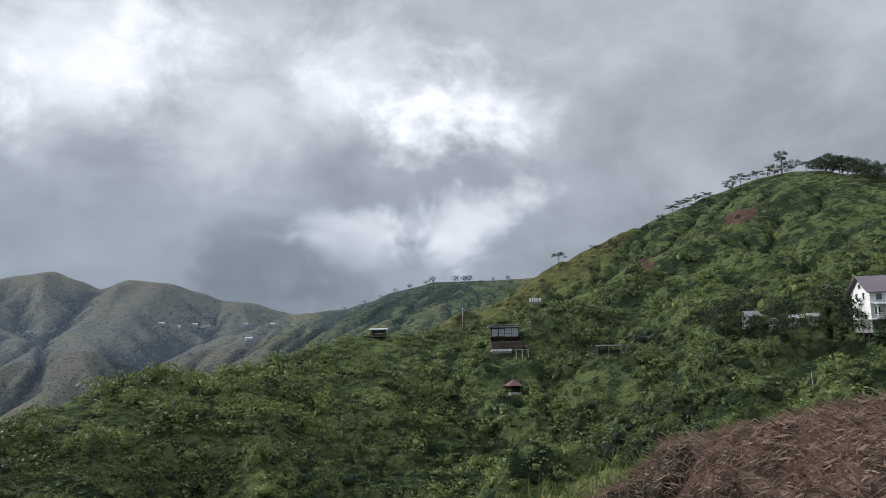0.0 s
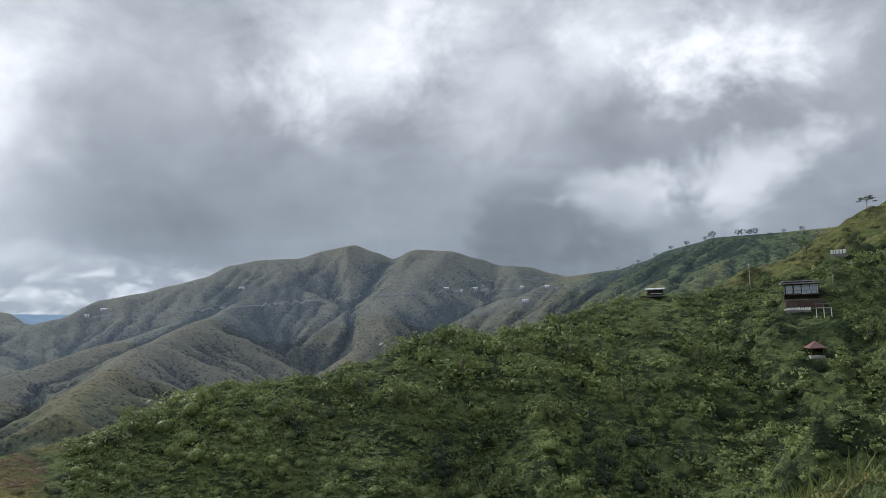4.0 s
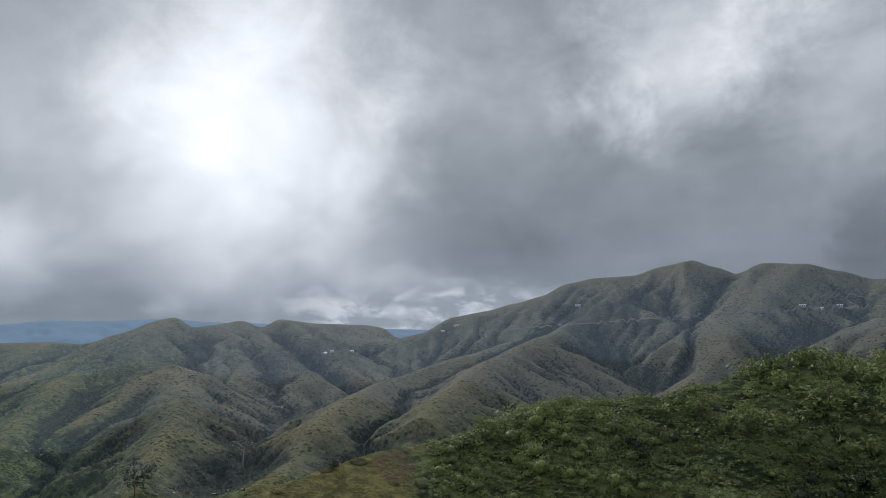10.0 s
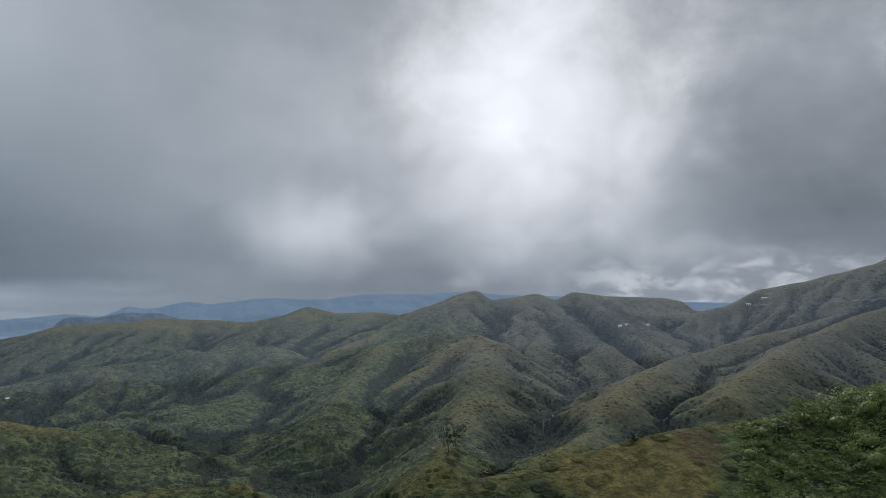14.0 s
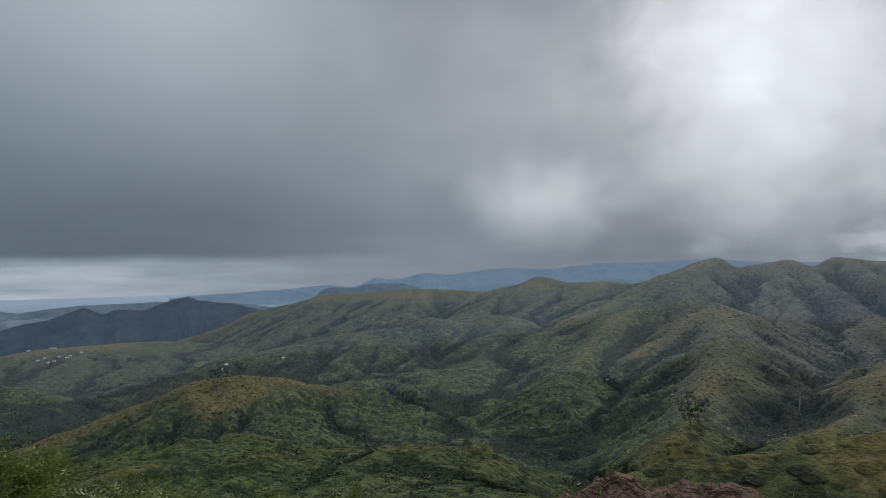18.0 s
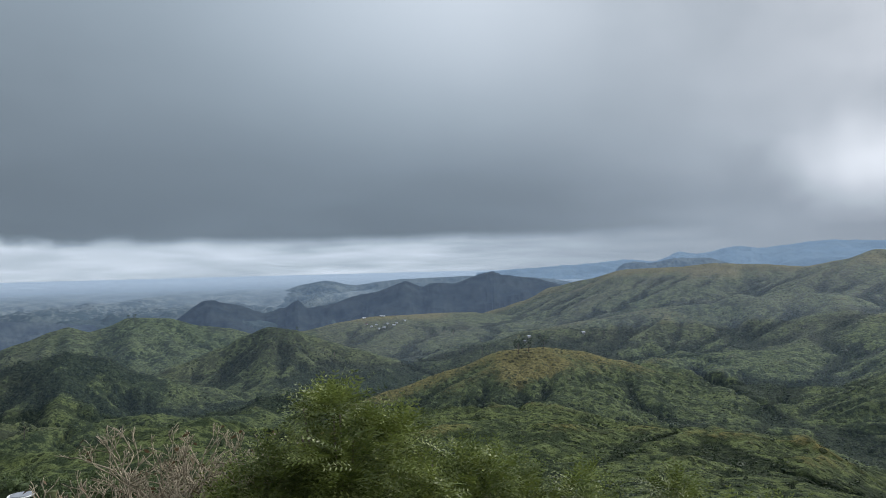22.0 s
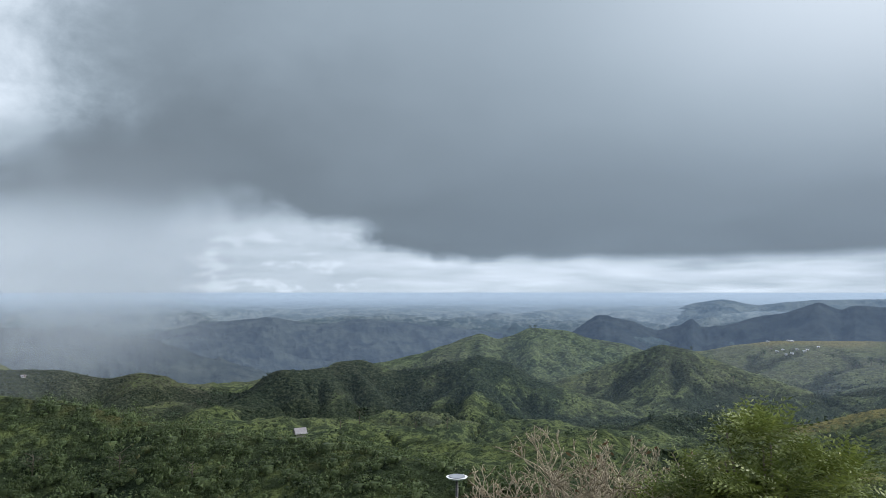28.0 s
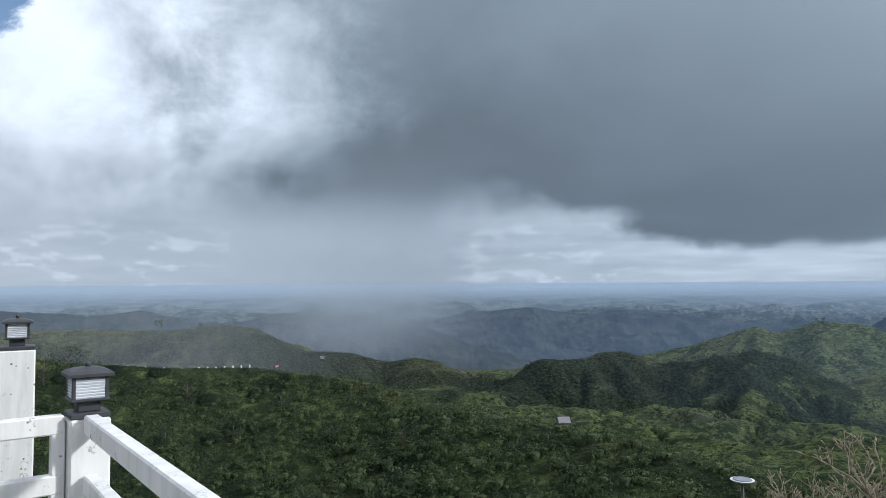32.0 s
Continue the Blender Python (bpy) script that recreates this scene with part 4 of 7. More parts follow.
# haze over the valleys, imitated by added translucent sheets, one behind another
MOIST, mk, mb = material("haze_sheet", 1.0, 0.0)
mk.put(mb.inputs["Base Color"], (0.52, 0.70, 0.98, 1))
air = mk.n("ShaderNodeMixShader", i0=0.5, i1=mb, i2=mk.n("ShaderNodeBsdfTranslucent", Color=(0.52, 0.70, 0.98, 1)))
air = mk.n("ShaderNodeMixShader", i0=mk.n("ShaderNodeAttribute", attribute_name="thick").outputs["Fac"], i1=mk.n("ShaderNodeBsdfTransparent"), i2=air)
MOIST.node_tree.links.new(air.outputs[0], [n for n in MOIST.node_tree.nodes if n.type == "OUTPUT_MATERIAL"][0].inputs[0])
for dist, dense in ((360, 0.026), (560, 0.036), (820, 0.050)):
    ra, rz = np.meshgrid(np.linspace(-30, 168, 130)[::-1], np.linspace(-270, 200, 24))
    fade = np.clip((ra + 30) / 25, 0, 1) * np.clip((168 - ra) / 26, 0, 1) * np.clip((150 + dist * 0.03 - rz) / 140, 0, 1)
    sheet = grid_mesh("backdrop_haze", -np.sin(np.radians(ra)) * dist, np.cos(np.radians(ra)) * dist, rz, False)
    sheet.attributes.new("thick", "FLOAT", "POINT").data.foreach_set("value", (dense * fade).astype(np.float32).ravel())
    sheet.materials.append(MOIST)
    tagged(new("backdrop_haze", sheet), "thin translucent blue-grey sheet standing in for haze over the valleys", "haze", kind="structure")

# ---------------------------------------------------------------- vegetation in the mass
rng = np.random.default_rng(7)


def cube_ball(n):
    """Vertices and quads of a ball of unit radius, n by n on each of five sides (the lowest left out)."""
    u = np.linspace(-1, 1, n + 1)
    verts, quads = {}, []
    for axis in range(3):
        for sgn in (-1, 1):
            if axis == 2 and sgn < 0:
                continue
            for i in range(n):
                for j in range(n):
                    q = []
                    for a, b in ((i, j), (i + 1, j), (i + 1, j + 1), (i, j + 1)):
                        c = [0.0, 0.0, 0.0]
                        c[axis], c[(axis + 1) % 3], c[(axis + 2) % 3] = sgn, u[a] * sgn, u[b]
                        q.append(verts.setdefault(tuple(round(w, 4) for w in c), len(verts)))
                    quads.append(q)
    p = np.array(list(verts), float)
    return p / np.linalg.norm(p, axis=1)[:, None], np.array(quads)


def leaf_clump(n, leaf, lobes=5, flat=0.8, seed=0, core=2):
    """One shrub of unit radius: n leaf sprays round a lobed crown, over a smaller leafy heart. Vertices, quads and triangles."""
    g = np.random.default_rng(seed)
    d = g.normal(size=(n, 3))
    d /= np.linalg.norm(d, axis=1)[:, None]
    d[:, 2] = np.where(d[:, 2] < -0.25, -d[:, 2], d[:, 2])
    c = g.normal(size=(lobes, 3)) * 0.45
    c[:, 2] = np.abs(c[:, 2]) * 0.7 + 0.15
    rad = g.uniform(0.30, 0.62, lobes)
    pick = g.integers(0, lobes, n)
    pos = c[pick] + d * (rad[pick] * g.uniform(0.8, 1.15, n))[:, None]
    pos[:, 2] = np.maximum(pos[:, 2] * flat, 0.02)
    nrm = d * 0.8 + g.normal(size=(n, 3)) * 0.45 + [0, 0, 0.25]
    nrm /= np.linalg.norm(nrm, axis=1)[:, None]
    side = np.cross(nrm, g.normal(size=(n, 3)))
    side /= np.linalg.norm(side, axis=1)[:, None]
    up = np.cross(nrm, side)
    s = leaf * g.uniform(0.55, 1.35, n)[:, None]
    leaves = np.stack([pos - side * s, pos + side * s * 0.7 + up * s * 0.62 - nrm * s * 0.2, pos + side * s * 0.7 - up * s * 0.62 + nrm * s * 0.1], 1)
    ball, quads = cube_ball(core)
    heart = np.zeros(len(ball))
    for q, r in zip(c, rad):
        heart = np.maximum(heart, (ball @ q) * 0.7 + r * 0.48)
    ball = ball * np.clip(heart * 0.8, 0.22, 0.6)[:, None] + c.mean(0) * [0.5, 0.5, 0.4]
    ball[:, 2] = np.maximum(ball[:, 2] * flat, -0.1)
    k = len(ball)
    return np.concatenate([ball, leaves.reshape(-1, 3)]), quads, k + np.arange(3 * n).reshape(-1, 3)


def scatter(name, x, y, size, templates, mat, label, category, sink=0.15, tall=(0.8, 1.3), z=None):
    """Many plants as one object of stuff: each a turned, scaled copy of a template."""
    g = np.random.default_rng(len(x))
    z = land(x, y) if z is None else z
    turn = g.uniform(0, 2 * np.pi, len(x))
    hs = size * g.uniform(*tall, len(x))
    tone = np.clip(0.5 + (1.1 * hollows(x, y) if name == "woodland" else 0.0) + 0.55 * (0.6 * fbm(x / 48, y / 48, 3, 91) + 0.4 * fbm(x / 14, y / 14, 3, 90) - 0.5) * 2.6 + g.normal(0, 0.16, len(x)), 0, 1)
    which = g.integers(0, len(templates), len(x))
    verts, faces, tris, tones, base = [], [], [], [], 0
    for i, (t, q, w) in enumerate(templates):
        m = which == i
        ca, sa = np.cos(turn[m])[:, None], np.sin(turn[m])[:, None]
        px = (t[None, :, 0] * ca - t[None, :, 1] * sa) * size[m][:, None] + x[m][:, None]
        py = (t[None, :, 0] * sa + t[None, :, 1] * ca) * size[m][:, None] + y[m][:, None]
        pz = t[None, :, 2] * hs[m][:, None] + (z[m] - sink * size[m])[:, None]
        verts.append(np.stack([px, py, pz], -1).reshape(-1, 3))
        faces.append((q[None] + base + len(t) * np.arange(m.sum())[:, None, None]).reshape(-1, 4))
        tris.append((w[None] + base + len(t) * np.arange(m.sum())[:, None, None]).reshape(-1, 3))
        tones.append(np.repeat(tone[m], len(t)))
        base += len(t) * int(m.sum())
    me = quad_mesh(name, np.concatenate(verts), np.concatenate(faces), tris=np.concatenate(tris))
    me.attributes.new("tint", "FLOAT", "POINT").data.foreach_set("value", np.concatenate(tones).astype(np.float32))
    me.materials.append(mat)
    return tagged(new(name, me), label, category, kind="stuff")


def polar(n, a0, a1, r0, r1, power=1.0):
    """n random places in a sector; power 1 spreads them evenly over the log of the distance."""
    a = np.radians(rng.uniform(a0, a1, n))
    r = r0 * (r1 / r0) ** (rng.uniform(0, 1, n) ** power)
    return -np.sin(a) * r, np.cos(a) * r


def az_of(x, y):
    return np.degrees(np.arctan2(-x, y)) % 360 % 318


def wood_at(x, y):
    r, a = np.hypot(x, y), np.degrees(np.arctan2(-x, y))
    a = np.where(a < -46, a + 360, a)
    i = np.clip(np.searchsorted(RAD, r), 0, len(RAD) - 1)
    j = np.clip(np.searchsorted(-np.degrees(AZ), -a), 0, len(AZ) - 1)
    return cov[i, j]


LEAF_WOOD = leaf_material("woodland_leaves", (0.012, 0.026, 0.013), (0.245, 0.305, 0.095), (0.22, 0.20, 0.07))
LEAF_SCRUB = leaf_material("scrub_leaves", (0.010, 0.020, 0.013), (0.052, 0.080, 0.038), (0.11, 0.11, 0.045))
LEAF_HEDGE = leaf_material("slope_leaves", (0.007, 0.018, 0.010), (0.112, 0.158, 0.058), (0.15, 0.12, 0.055), mottle=5.0)

LOOK_R = np.concatenate([np.geomspace(8, 60, 160), np.geomspace(60, 2600, 1500)])


def on_slope(heading, dip, first=8.0):
    """Where a line from the viewpoint at that heading and angle meets the slope."""
    a = radians(heading)
    r = LOOK_R[LOOK_R >= first]
    z = land(-np.sin(a) * r, np.cos(a) * r)
    hit = np.nonzero(z >= EYE + r * math.tan(radians(dip)))[0]
    if len(hit) == 0:
        hit = [int(np.argmax((z - EYE) / r))]
    d = float(r[hit[0]])
    return Vector((-math.sin(a) * d, math.cos(a) * d, float(z[hit[0]]))), d


def ground_z(x, y):
    return float(land(np.array([float(x)]), np.array([float(y)]))[0])


def facing(p, turn=0.0):
    """A pose at p whose front (-y) looks back to the viewpoint, turned by some degrees."""
    return Matrix.Translation(p) @ Matrix.Rotation(math.atan2(-p.x, p.y) + radians(turn), 4, "Z")


# building plots on the spur, kept clear of shrubs: heading, dip, half-width in degrees
PLOTS = [(h, on_slope(h, dip, 90)[1], w) for h, dip, w in ((-4.95, -0.45, 1.6), (-4.9, -1.7, 1.5), (-6.3, -1.9, 0.8), (-5.55, -4.85, 0.9), (-13.1, -2.0, 1.2), (5.2, -0.1, 1.3), (-7.55, 2.1, 0.9),
                                                     (-31.8, 0.3, 2.2), (-23.5, 0.3, 0.8), (-26.9, 0.25, 1.3), (-24.9, 0.0, 0.5))]

# the overgrown spur
x, y = polar(7400, -38, 50, 46, 290, 0.62)
r, a = np.hypot(x, y), np.degrees(np.arctan2(-x, y))
dens = fbm(x / 20, y / 20, 3, 33)
clear = wood_at(x, y)[:, 2] > 0.3
for h, d, w in PLOTS:
    clear |= (np.abs(a - h) < w) & (r > d - 0.09 * d) & (r < d + 5)
brow = np.interp(a, [-40, -20, 5, 20, 40, 50], [300, 290, 250, 198, 152, 138])
keep = (dens + rng.uniform(-0.22, 0.22, len(x)) > 0.24) & ~clear & (r < brow)
x, y, r, dens = x[keep], y[keep], r[keep], dens[keep]
size = np.clip(rng.lognormal(0.30, 0.45, len(x)), 0.5, 3.2) * np.clip(r / 140, 0.5, 1.2) * (0.7 + dens * 0.6)
near, close = r < 92, (r >= 92) & (r < 140)
scatter("woodland", x[near], y[near], size[near], [leaf_clump(260, 0.085, 14, 0.85, 30 + i, 2) for i in range(6)], LEAF_WOOD, "green leafy shrubs on the nearest part of the spur", "shrubs")
scatter("woodland", x[close], y[close], size[close], [leaf_clump(170, 0.10, 12, 0.85, i, 2) for i in range(6)], LEAF_WOOD, "dense green shrubs and low trees covering the spur", "shrubs")
near |= close
scatter("woodland", x[~near], y[~near], size[~near], [leaf_clump(68, 0.14, 11, 0.8, 10 + i, 1) for i in range(6)], LEAF_WOOD, "dense green shrubs farther along the spur", "shrubs")

# dark trees in the hollows of the spur
x, y = polar(2600, -36, 46, 60, 250, 0.7)
r, a = np.hypot(x, y), np.degrees(np.arctan2(-x, y))
clear = wood_at(x, y)[:, 2] > 0.3
for h, d, w in PLOTS:
    clear |= (np.abs(a - h) < w * 1.3) & (r > d - 0.15 * d) & (r < d + 5)
keep = (hollows(x, y) + rng.uniform(-0.10, 0.10, len(x)) < -0.10) & ~clear & (r < np.interp(a, [-40, -20, 5, 20, 40, 50], [240, 230, 205, 165, 130, 120]))
x, y, r = x[keep], y[keep], r[keep]
scatter("woodland", x, y, rng.uniform(1.1, 2.4, len(x)) * np.clip(r / 130, 0.7, 1.2), [leaf_clump(150, 0.10, 12, 1.0, 50 + i, 2) for i in range(5)], LEAF_SCRUB, "dark-leaved trees filling the hollows of the spur", "trees", tall=(1.0, 1.5))

# shrubs just beyond the bare bank
x, y = polar(620, -38, 4, 26, 50, 0.9)
keep = (wood_at(x, y)[:, 2] < 0.25) & (fbm(x / 7, y / 7, 3, 38) + rng.uniform(-0.2, 0.2, len(x)) > 0.36)
x, y = x[keep], y[keep]
scatter("woodland", x, y, np.clip(rng.lognormal(-0.35, 0.4, len(x)), 0.3, 1.4), [leaf_clump(260, 0.085, 14, 0.85, 30 + i, 2) for i in range(6)], LEAF_WOOD, "leafy green shrubs just below the bare earth bank", "shrubs")

# undergrowth between the shrubs
x, y = polar(9500, -38, 50, 46, 262, 0.7)
x2, y2 = polar(4200, 16, 50, 70, 150, 0.8)
x, y = np.concatenate([x, x2]), np.concatenate([y, y2])
r, a = np.hypot(x, y), np.degrees(np.arctan2(-x, y))
clear = wood_at(x, y)[:, 2] > 0.3
for h, d, w in PLOTS:
    clear |= (np.abs(a - h) < w) & (r > d - 0.09 * d) & (r < d + 5)
keep = ~clear & (r < np.interp(a, [-40, -20, 5, 20, 40, 50], [290, 285, 245, 195, 150, 136]))
x, y, r = x[keep], y[keep], r[keep]
scatter("undergrowth", x, y, rng.uniform(0.6, 1.25, len(x)) * np.clip(r / 130, 0.6, 1.3), [leaf_clump(26, 0.19, 8, 0.7, 70 + i, 1) for i in range(6)], LEAF_WOOD, "low tangled undergrowth between the shrubs on the spur", "undergrowth", tall=(0.6, 1.0))

# planted and wild slope under the terrace
x, y = polar(7600, 127, 208, 26, 112, 0.55)
brow = np.interp(np.degrees(np.arctan2(-x, y)) % 360, [127, 134, 150, 165, 178, 204], [51, 52, 64, 81, 92, 97])
keep = (fbm(x / 6, y / 6, 3, 35) + rng.uniform(-0.2, 0.2, len(x)) > 0.24) & (np.hypot(x, y) < brow)
x, y, brow = x[keep], y[keep], brow[keep]
r = np.hypot(x, y)
size = np.clip(rng.lognormal(-0.2, 0.42, len(x)), 0.35, 1.9) * np.clip(r / 60, 0.6, 1.15) * np.where(np.degrees(np.arctan2(-x, y)) % 360 > 177, np.interp(r / brow, [0.6, 0.88], [1.0, 0.42]), np.interp(r / brow, [0.72, 0.92], [1.0, 0.55]))
HEDGE = [leaf_clump(96, 0.10, 9, 1.0, 20 + i, 1) for i in range(6)]
scatter("slope_shrubs", x, y, size, HEDGE, LEAF_HEDGE, "leafy green shrubs crowding the slope below the terrace", "shrubs", tall=(0.9, 1.6))

# grassy spur with low bushes, and the slope below the earth banks
x, y = polar(1500, 47, 128, 26, 230, 0.5)
c = wood_at(x, y)
keep = (c[:, 2] < 0.3) & (fbm(x / 9, y / 9, 3, 36) + rng.uniform(-0.15, 0.15, len(x)) > 0.47)
x, y = x[keep], y[keep]
r = np.hypot(x, y)
size = np.clip(rng.lognormal(-0.1, 0.4, len(x)), 0.35, 2.0) * np.clip(r / 100, 0.4, 1.2)
scatter("spur_bushes", x, y, size, [leaf_clump(76, 0.15, 5, 0.8, 40 + i, 1) for i in range(5)], LEAF_SCRUB, "low grey-green bushes dotting the grassy spur", "shrubs")

# scrub and gully woods on the hills across the valley
x, y = polar(64000, -36, 206, 220, 1500, 1.0)
c = wood_at(x, y)
keep = (c[:, 0] + rng.uniform(-0.35, 0.35, len(x)) > 0.58) & (c[:, 2] < 0.4)
x, y, w = x[keep], y[keep], c[keep, 0]
r = np.hypot(x, y)
size = np.clip(rng.lognormal(0.10, 0.45, len(x)), 0.5, 4.0) * (0.65 + 0.6 * w) * np.clip(r / 700, 0.75, 1.25)
scatter("hill_scrub", x, y, size, [leaf_clump(8, 0.34, 4, 0.75, 60 + i, 1) for i in range(6)], LEAF_SCRUB, "scattered scrub and small trees on the hills and in gullies", "shrubs")


# low growth that roughens the open hillsides
LEAF_OPEN = leaf_material("hillside_leaves", (0.036, 0.058, 0.028), (0.120, 0.160, 0.066), (0.14, 0.13, 0.06))
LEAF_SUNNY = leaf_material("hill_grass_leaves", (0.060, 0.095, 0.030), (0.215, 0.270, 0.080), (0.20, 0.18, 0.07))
for n, a0, a1, r0, r1, lab in ((6000, -37, -3, 295, 530, "low yellow-green shrubs and tall grass on the steep hill"), (14000, 60, 166, 180, 900, "low green shrubs dotting the pastures in the valley"), (12000, 60, 166, 180, 800, "darker low bushes in the valley pastures")):
    x, y = polar(n, a0, a1, r0, r1)
    c = wood_at(x, y)
    keep = (c[:, 2] < 0.3) & (c[:, 0] < 0.8) & (fbm(x / 16, y / 16, 3, 37) + rng.uniform(-0.2, 0.2, len(x)) > np.where(az_of(x, y) > 133, 0.66, 0.44))
    x, y = x[keep], y[keep]
    size = np.clip(rng.lognormal(0.0, 0.4, len(x)), 0.5, 2.4) * np.clip(np.hypot(x, y) / 420, 0.7, 1.5) * (0.6 if a0 < 0 else 1.0)
    scatter("hillside_growth", x, y, size, [leaf_clump(7, 0.36, 4, 0.55, 80 + i, 1) for i in range(6)], LEAF_SCRUB if lab.startswith("darker") else LEAF_SUNNY if a0 < 0 else LEAF_OPEN, lab, "shrubs", tall=(0.6, 1.0))

# trees along the streams and round the farms of the valley
x, y = polar(9000, 84, 165, 330, 1150)
c = wood_at(x, y)
keep = c[:, 0] + (fbm(x / 60, y / 60, 2, 97) - 0.5) * 1.4 + rng.uniform(-0.2, 0.2, len(x)) > 1.12
x, y = x[keep], y[keep]
scatter("valley_trees", x, y, rng.uniform(1.6, 3.4, len(x)), [leaf_clump(26, 0.24, 6, 1.1, 120 + i, 1) for i in range(5)], LEAF_SCRUB, "dark small trees along the streams of the valley", "trees", tall=(1.0, 1.6))

# ---------------------------------------------------------------- building blocks for things
def part(name, bm, mat, parent, label=""):
    """Links a bmesh as one mesh under a thing or a part."""
    me = bpy.data.meshes.new(name)
    bm.to_mesh(me)
    bm.free()
    me.materials.append(mat)
    ob = new(name, me)
    ob.parent = parent
    if label:
        ob["label"] = label
    return ob


def thing(name, m, label, category, group=""):
    ob = new(name)
    ob.matrix_world = m
    ob.empty_display_size = 0.2
    return tagged(ob, label, category, group)


def box(c, s, bm=None, turn=None, bevel=0.0):
    """A box of size s about c, its edges eased by bevel."""
    bm = bm or bmesh.new()
    made = bmesh.ops.create_cube(bm, size=1.0)["verts"]
    bmesh.ops.scale(bm, vec=s, verts=made)
    if bevel:
        edges = list({e for v in made for e in v.link_edges})
        made = list({v for f in bmesh.ops.bevel(bm, geom=edges, offset=bevel, segments=1, affect="EDGES")["faces"] for v in f.verts} | {v for v in made if v.is_valid})
    if turn:
        bmesh.ops.rotate(bm, cent=(0, 0, 0), matrix=turn, verts=made)
    bmesh.ops.translate(bm, vec=c, verts=made)
    return bm


def prism(points, y0, y1, bm=None):
    """Extrudes an x-z outline from y0 to y1."""
    bm = bm or bmesh.new()
    a = [bm.verts.new((x, y0, z)) for x, z in points]
    b = [bm.verts.new((x, y1, z)) for x, z in points]
    n = len(points)
    bm.faces.new(a)
    bm.faces.new(b[::-1])
    for i in range(n):
        bm.faces.new((a[i], b[i], b[(i + 1) % n], a[(i + 1) % n]))
    bmesh.ops.recalc_face_normals(bm, faces=bm.faces)
    return bm


def tube(points, radii, sides=6, bm=None):
    """A tapered, jointed tube along points."""
    bm = bm or bmesh.new()
    rings = []
    for i, (p, r) in enumerate(zip(points, radii)):
        p = Vector(p)
        q = Vector(points[min(i + 1, len(points) - 1)]) - Vector(points[max(i - 1, 0)])
        q = q.normalized() if q.length > 1e-6 else Vector((0, 0, 1))
        a = q.orthogonal().normalized()
        b = q.cross(a)
        rings.append([bm.verts.new(p + (a * math.cos(2 * math.pi * k / sides) + b * math.sin(2 * math.pi * k / sides)) * r) for k in range(sides)])
    for u, v in zip(rings, rings[1:]):
        for k in range(sides):
            bm.faces.new((u[k], u[(k + 1) % sides], v[(k + 1) % sides], v[k]))
    bm.faces.new(rings[0][::-1])
    bm.faces.new(rings[-1])
    for f in bm.faces:
        f.smooth = True
    return bm


# ---------------------------------------------------------------- materials of things
def chipped_paint():
    """White paint on concrete, pitted, with small dark chips and faint streaks."""
    m, k, b = material("white_paint", 0.5, 0.35)
    p = k.n("ShaderNodeTexCoord").outputs["Object"]
    pits = k.n("ShaderNodeTexVoronoi", Vector=p, Scale=26.0).outputs["Distance"]
    rare = k.noise(p, 9.0, 4, 0.6)
    chip = k.math("MULTIPLY", k.step(pits, 0.10, 0.22, 1.0, 0.0), k.step(rare, 0.52, 0.60))
    crack = k.math("MULTIPLY", k.step(k.math("ABSOLUTE", k.math("SUBTRACT", k.noise(p, 5.0, 5, 0.65), 0.5)), 0.0, 0.012, 1.0, 0.0), k.step(rare, 0.50, 0.62))
    stain = k.noise(k.n("ShaderNodeVectorMath", operation="MULTIPLY", i0=p, i1=(14, 14, 2)), 1.0, 4, 0.6)
    c = k.mix(k.step(stain, 0.35, 0.75), (0.82, 0.82, 0.81), (0.66, 0.66, 0.64))
    c = k.mix(k.math("MAXIMUM", chip, k.math("MULTIPLY", crack, 0.7)), c, (0.16, 0.15, 0.14))
    k.put(b.inputs["Base Color"], c)
    k.put(b.inputs["Normal"], k.n("ShaderNodeBump", Strength=0.4, Distance=0.004, Height=k.math("SUBTRACT", rare, chip)).outputs[0])
    return m


WHITE_PAINT = chipped_paint()
WHITE_WALL = plain("white_plaster", (0.70, 0.70, 0.68), 0.8, 1.5, 0.15)
GREY_PLASTER = plain("weathered_plaster", (0.36, 0.35, 0.34), 0.85, 1.5, 0.3)
GREY_ROOF = plain("grey_metal_roof", (0.23, 0.22, 0.24), 0.5, 0.8, 0.25)
PURPLE_ROOF = plain("mauve_grey_roof", (0.16, 0.13, 0.16), 0.6, 0.7, 0.25)
ZINC = plain("zinc_sheet", (0.55, 0.57, 0.60), 0.4, 0.6, 0.25, metal=0.3)
WHITE_ROOF = plain("white_sheet_roof", (0.58, 0.60, 0.62), 0.45, 0.5, 0.15)
RED_ROOF = plain("red_sheet_roof", (0.14, 0.068, 0.060), 0.6, 0.8, 0.3)
BRIGHT_RED = plain("bright_red_sheet", (0.48, 0.085, 0.055), 0.5, 0.8, 0.2)
DARK_WOOD = plain("dark_wood", (0.055, 0.040, 0.032), 0.7, 6, 0.35)
BROWN_WOOD = plain("brown_wood", (0.14, 0.09, 0.06), 0.75, 5, 0.35)
GREY_WOOD = plain("weathered_wood", (0.22, 0.20, 0.18), 0.85, 5, 0.3)
CONCRETE = plain("concrete", (0.33, 0.32, 0.30), 0.9, 3, 0.25, bump=0.3)
BLACK_METAL = plain("dark_grey_metal", (0.045, 0.048, 0.055), 0.5, 20, 0.3, spec=0.5)
BARK = plain("bark", (0.12, 0.10, 0.085), 0.9, 9, 0.4, bump=0.5)
PALE_BARK = plain("pale_bark", (0.36, 0.34, 0.31), 0.85, 6, 0.3, bump=0.3)
TWIG = plain("dry_twigs", (0.30, 0.26, 0.19), 0.85, 12, 0.35)
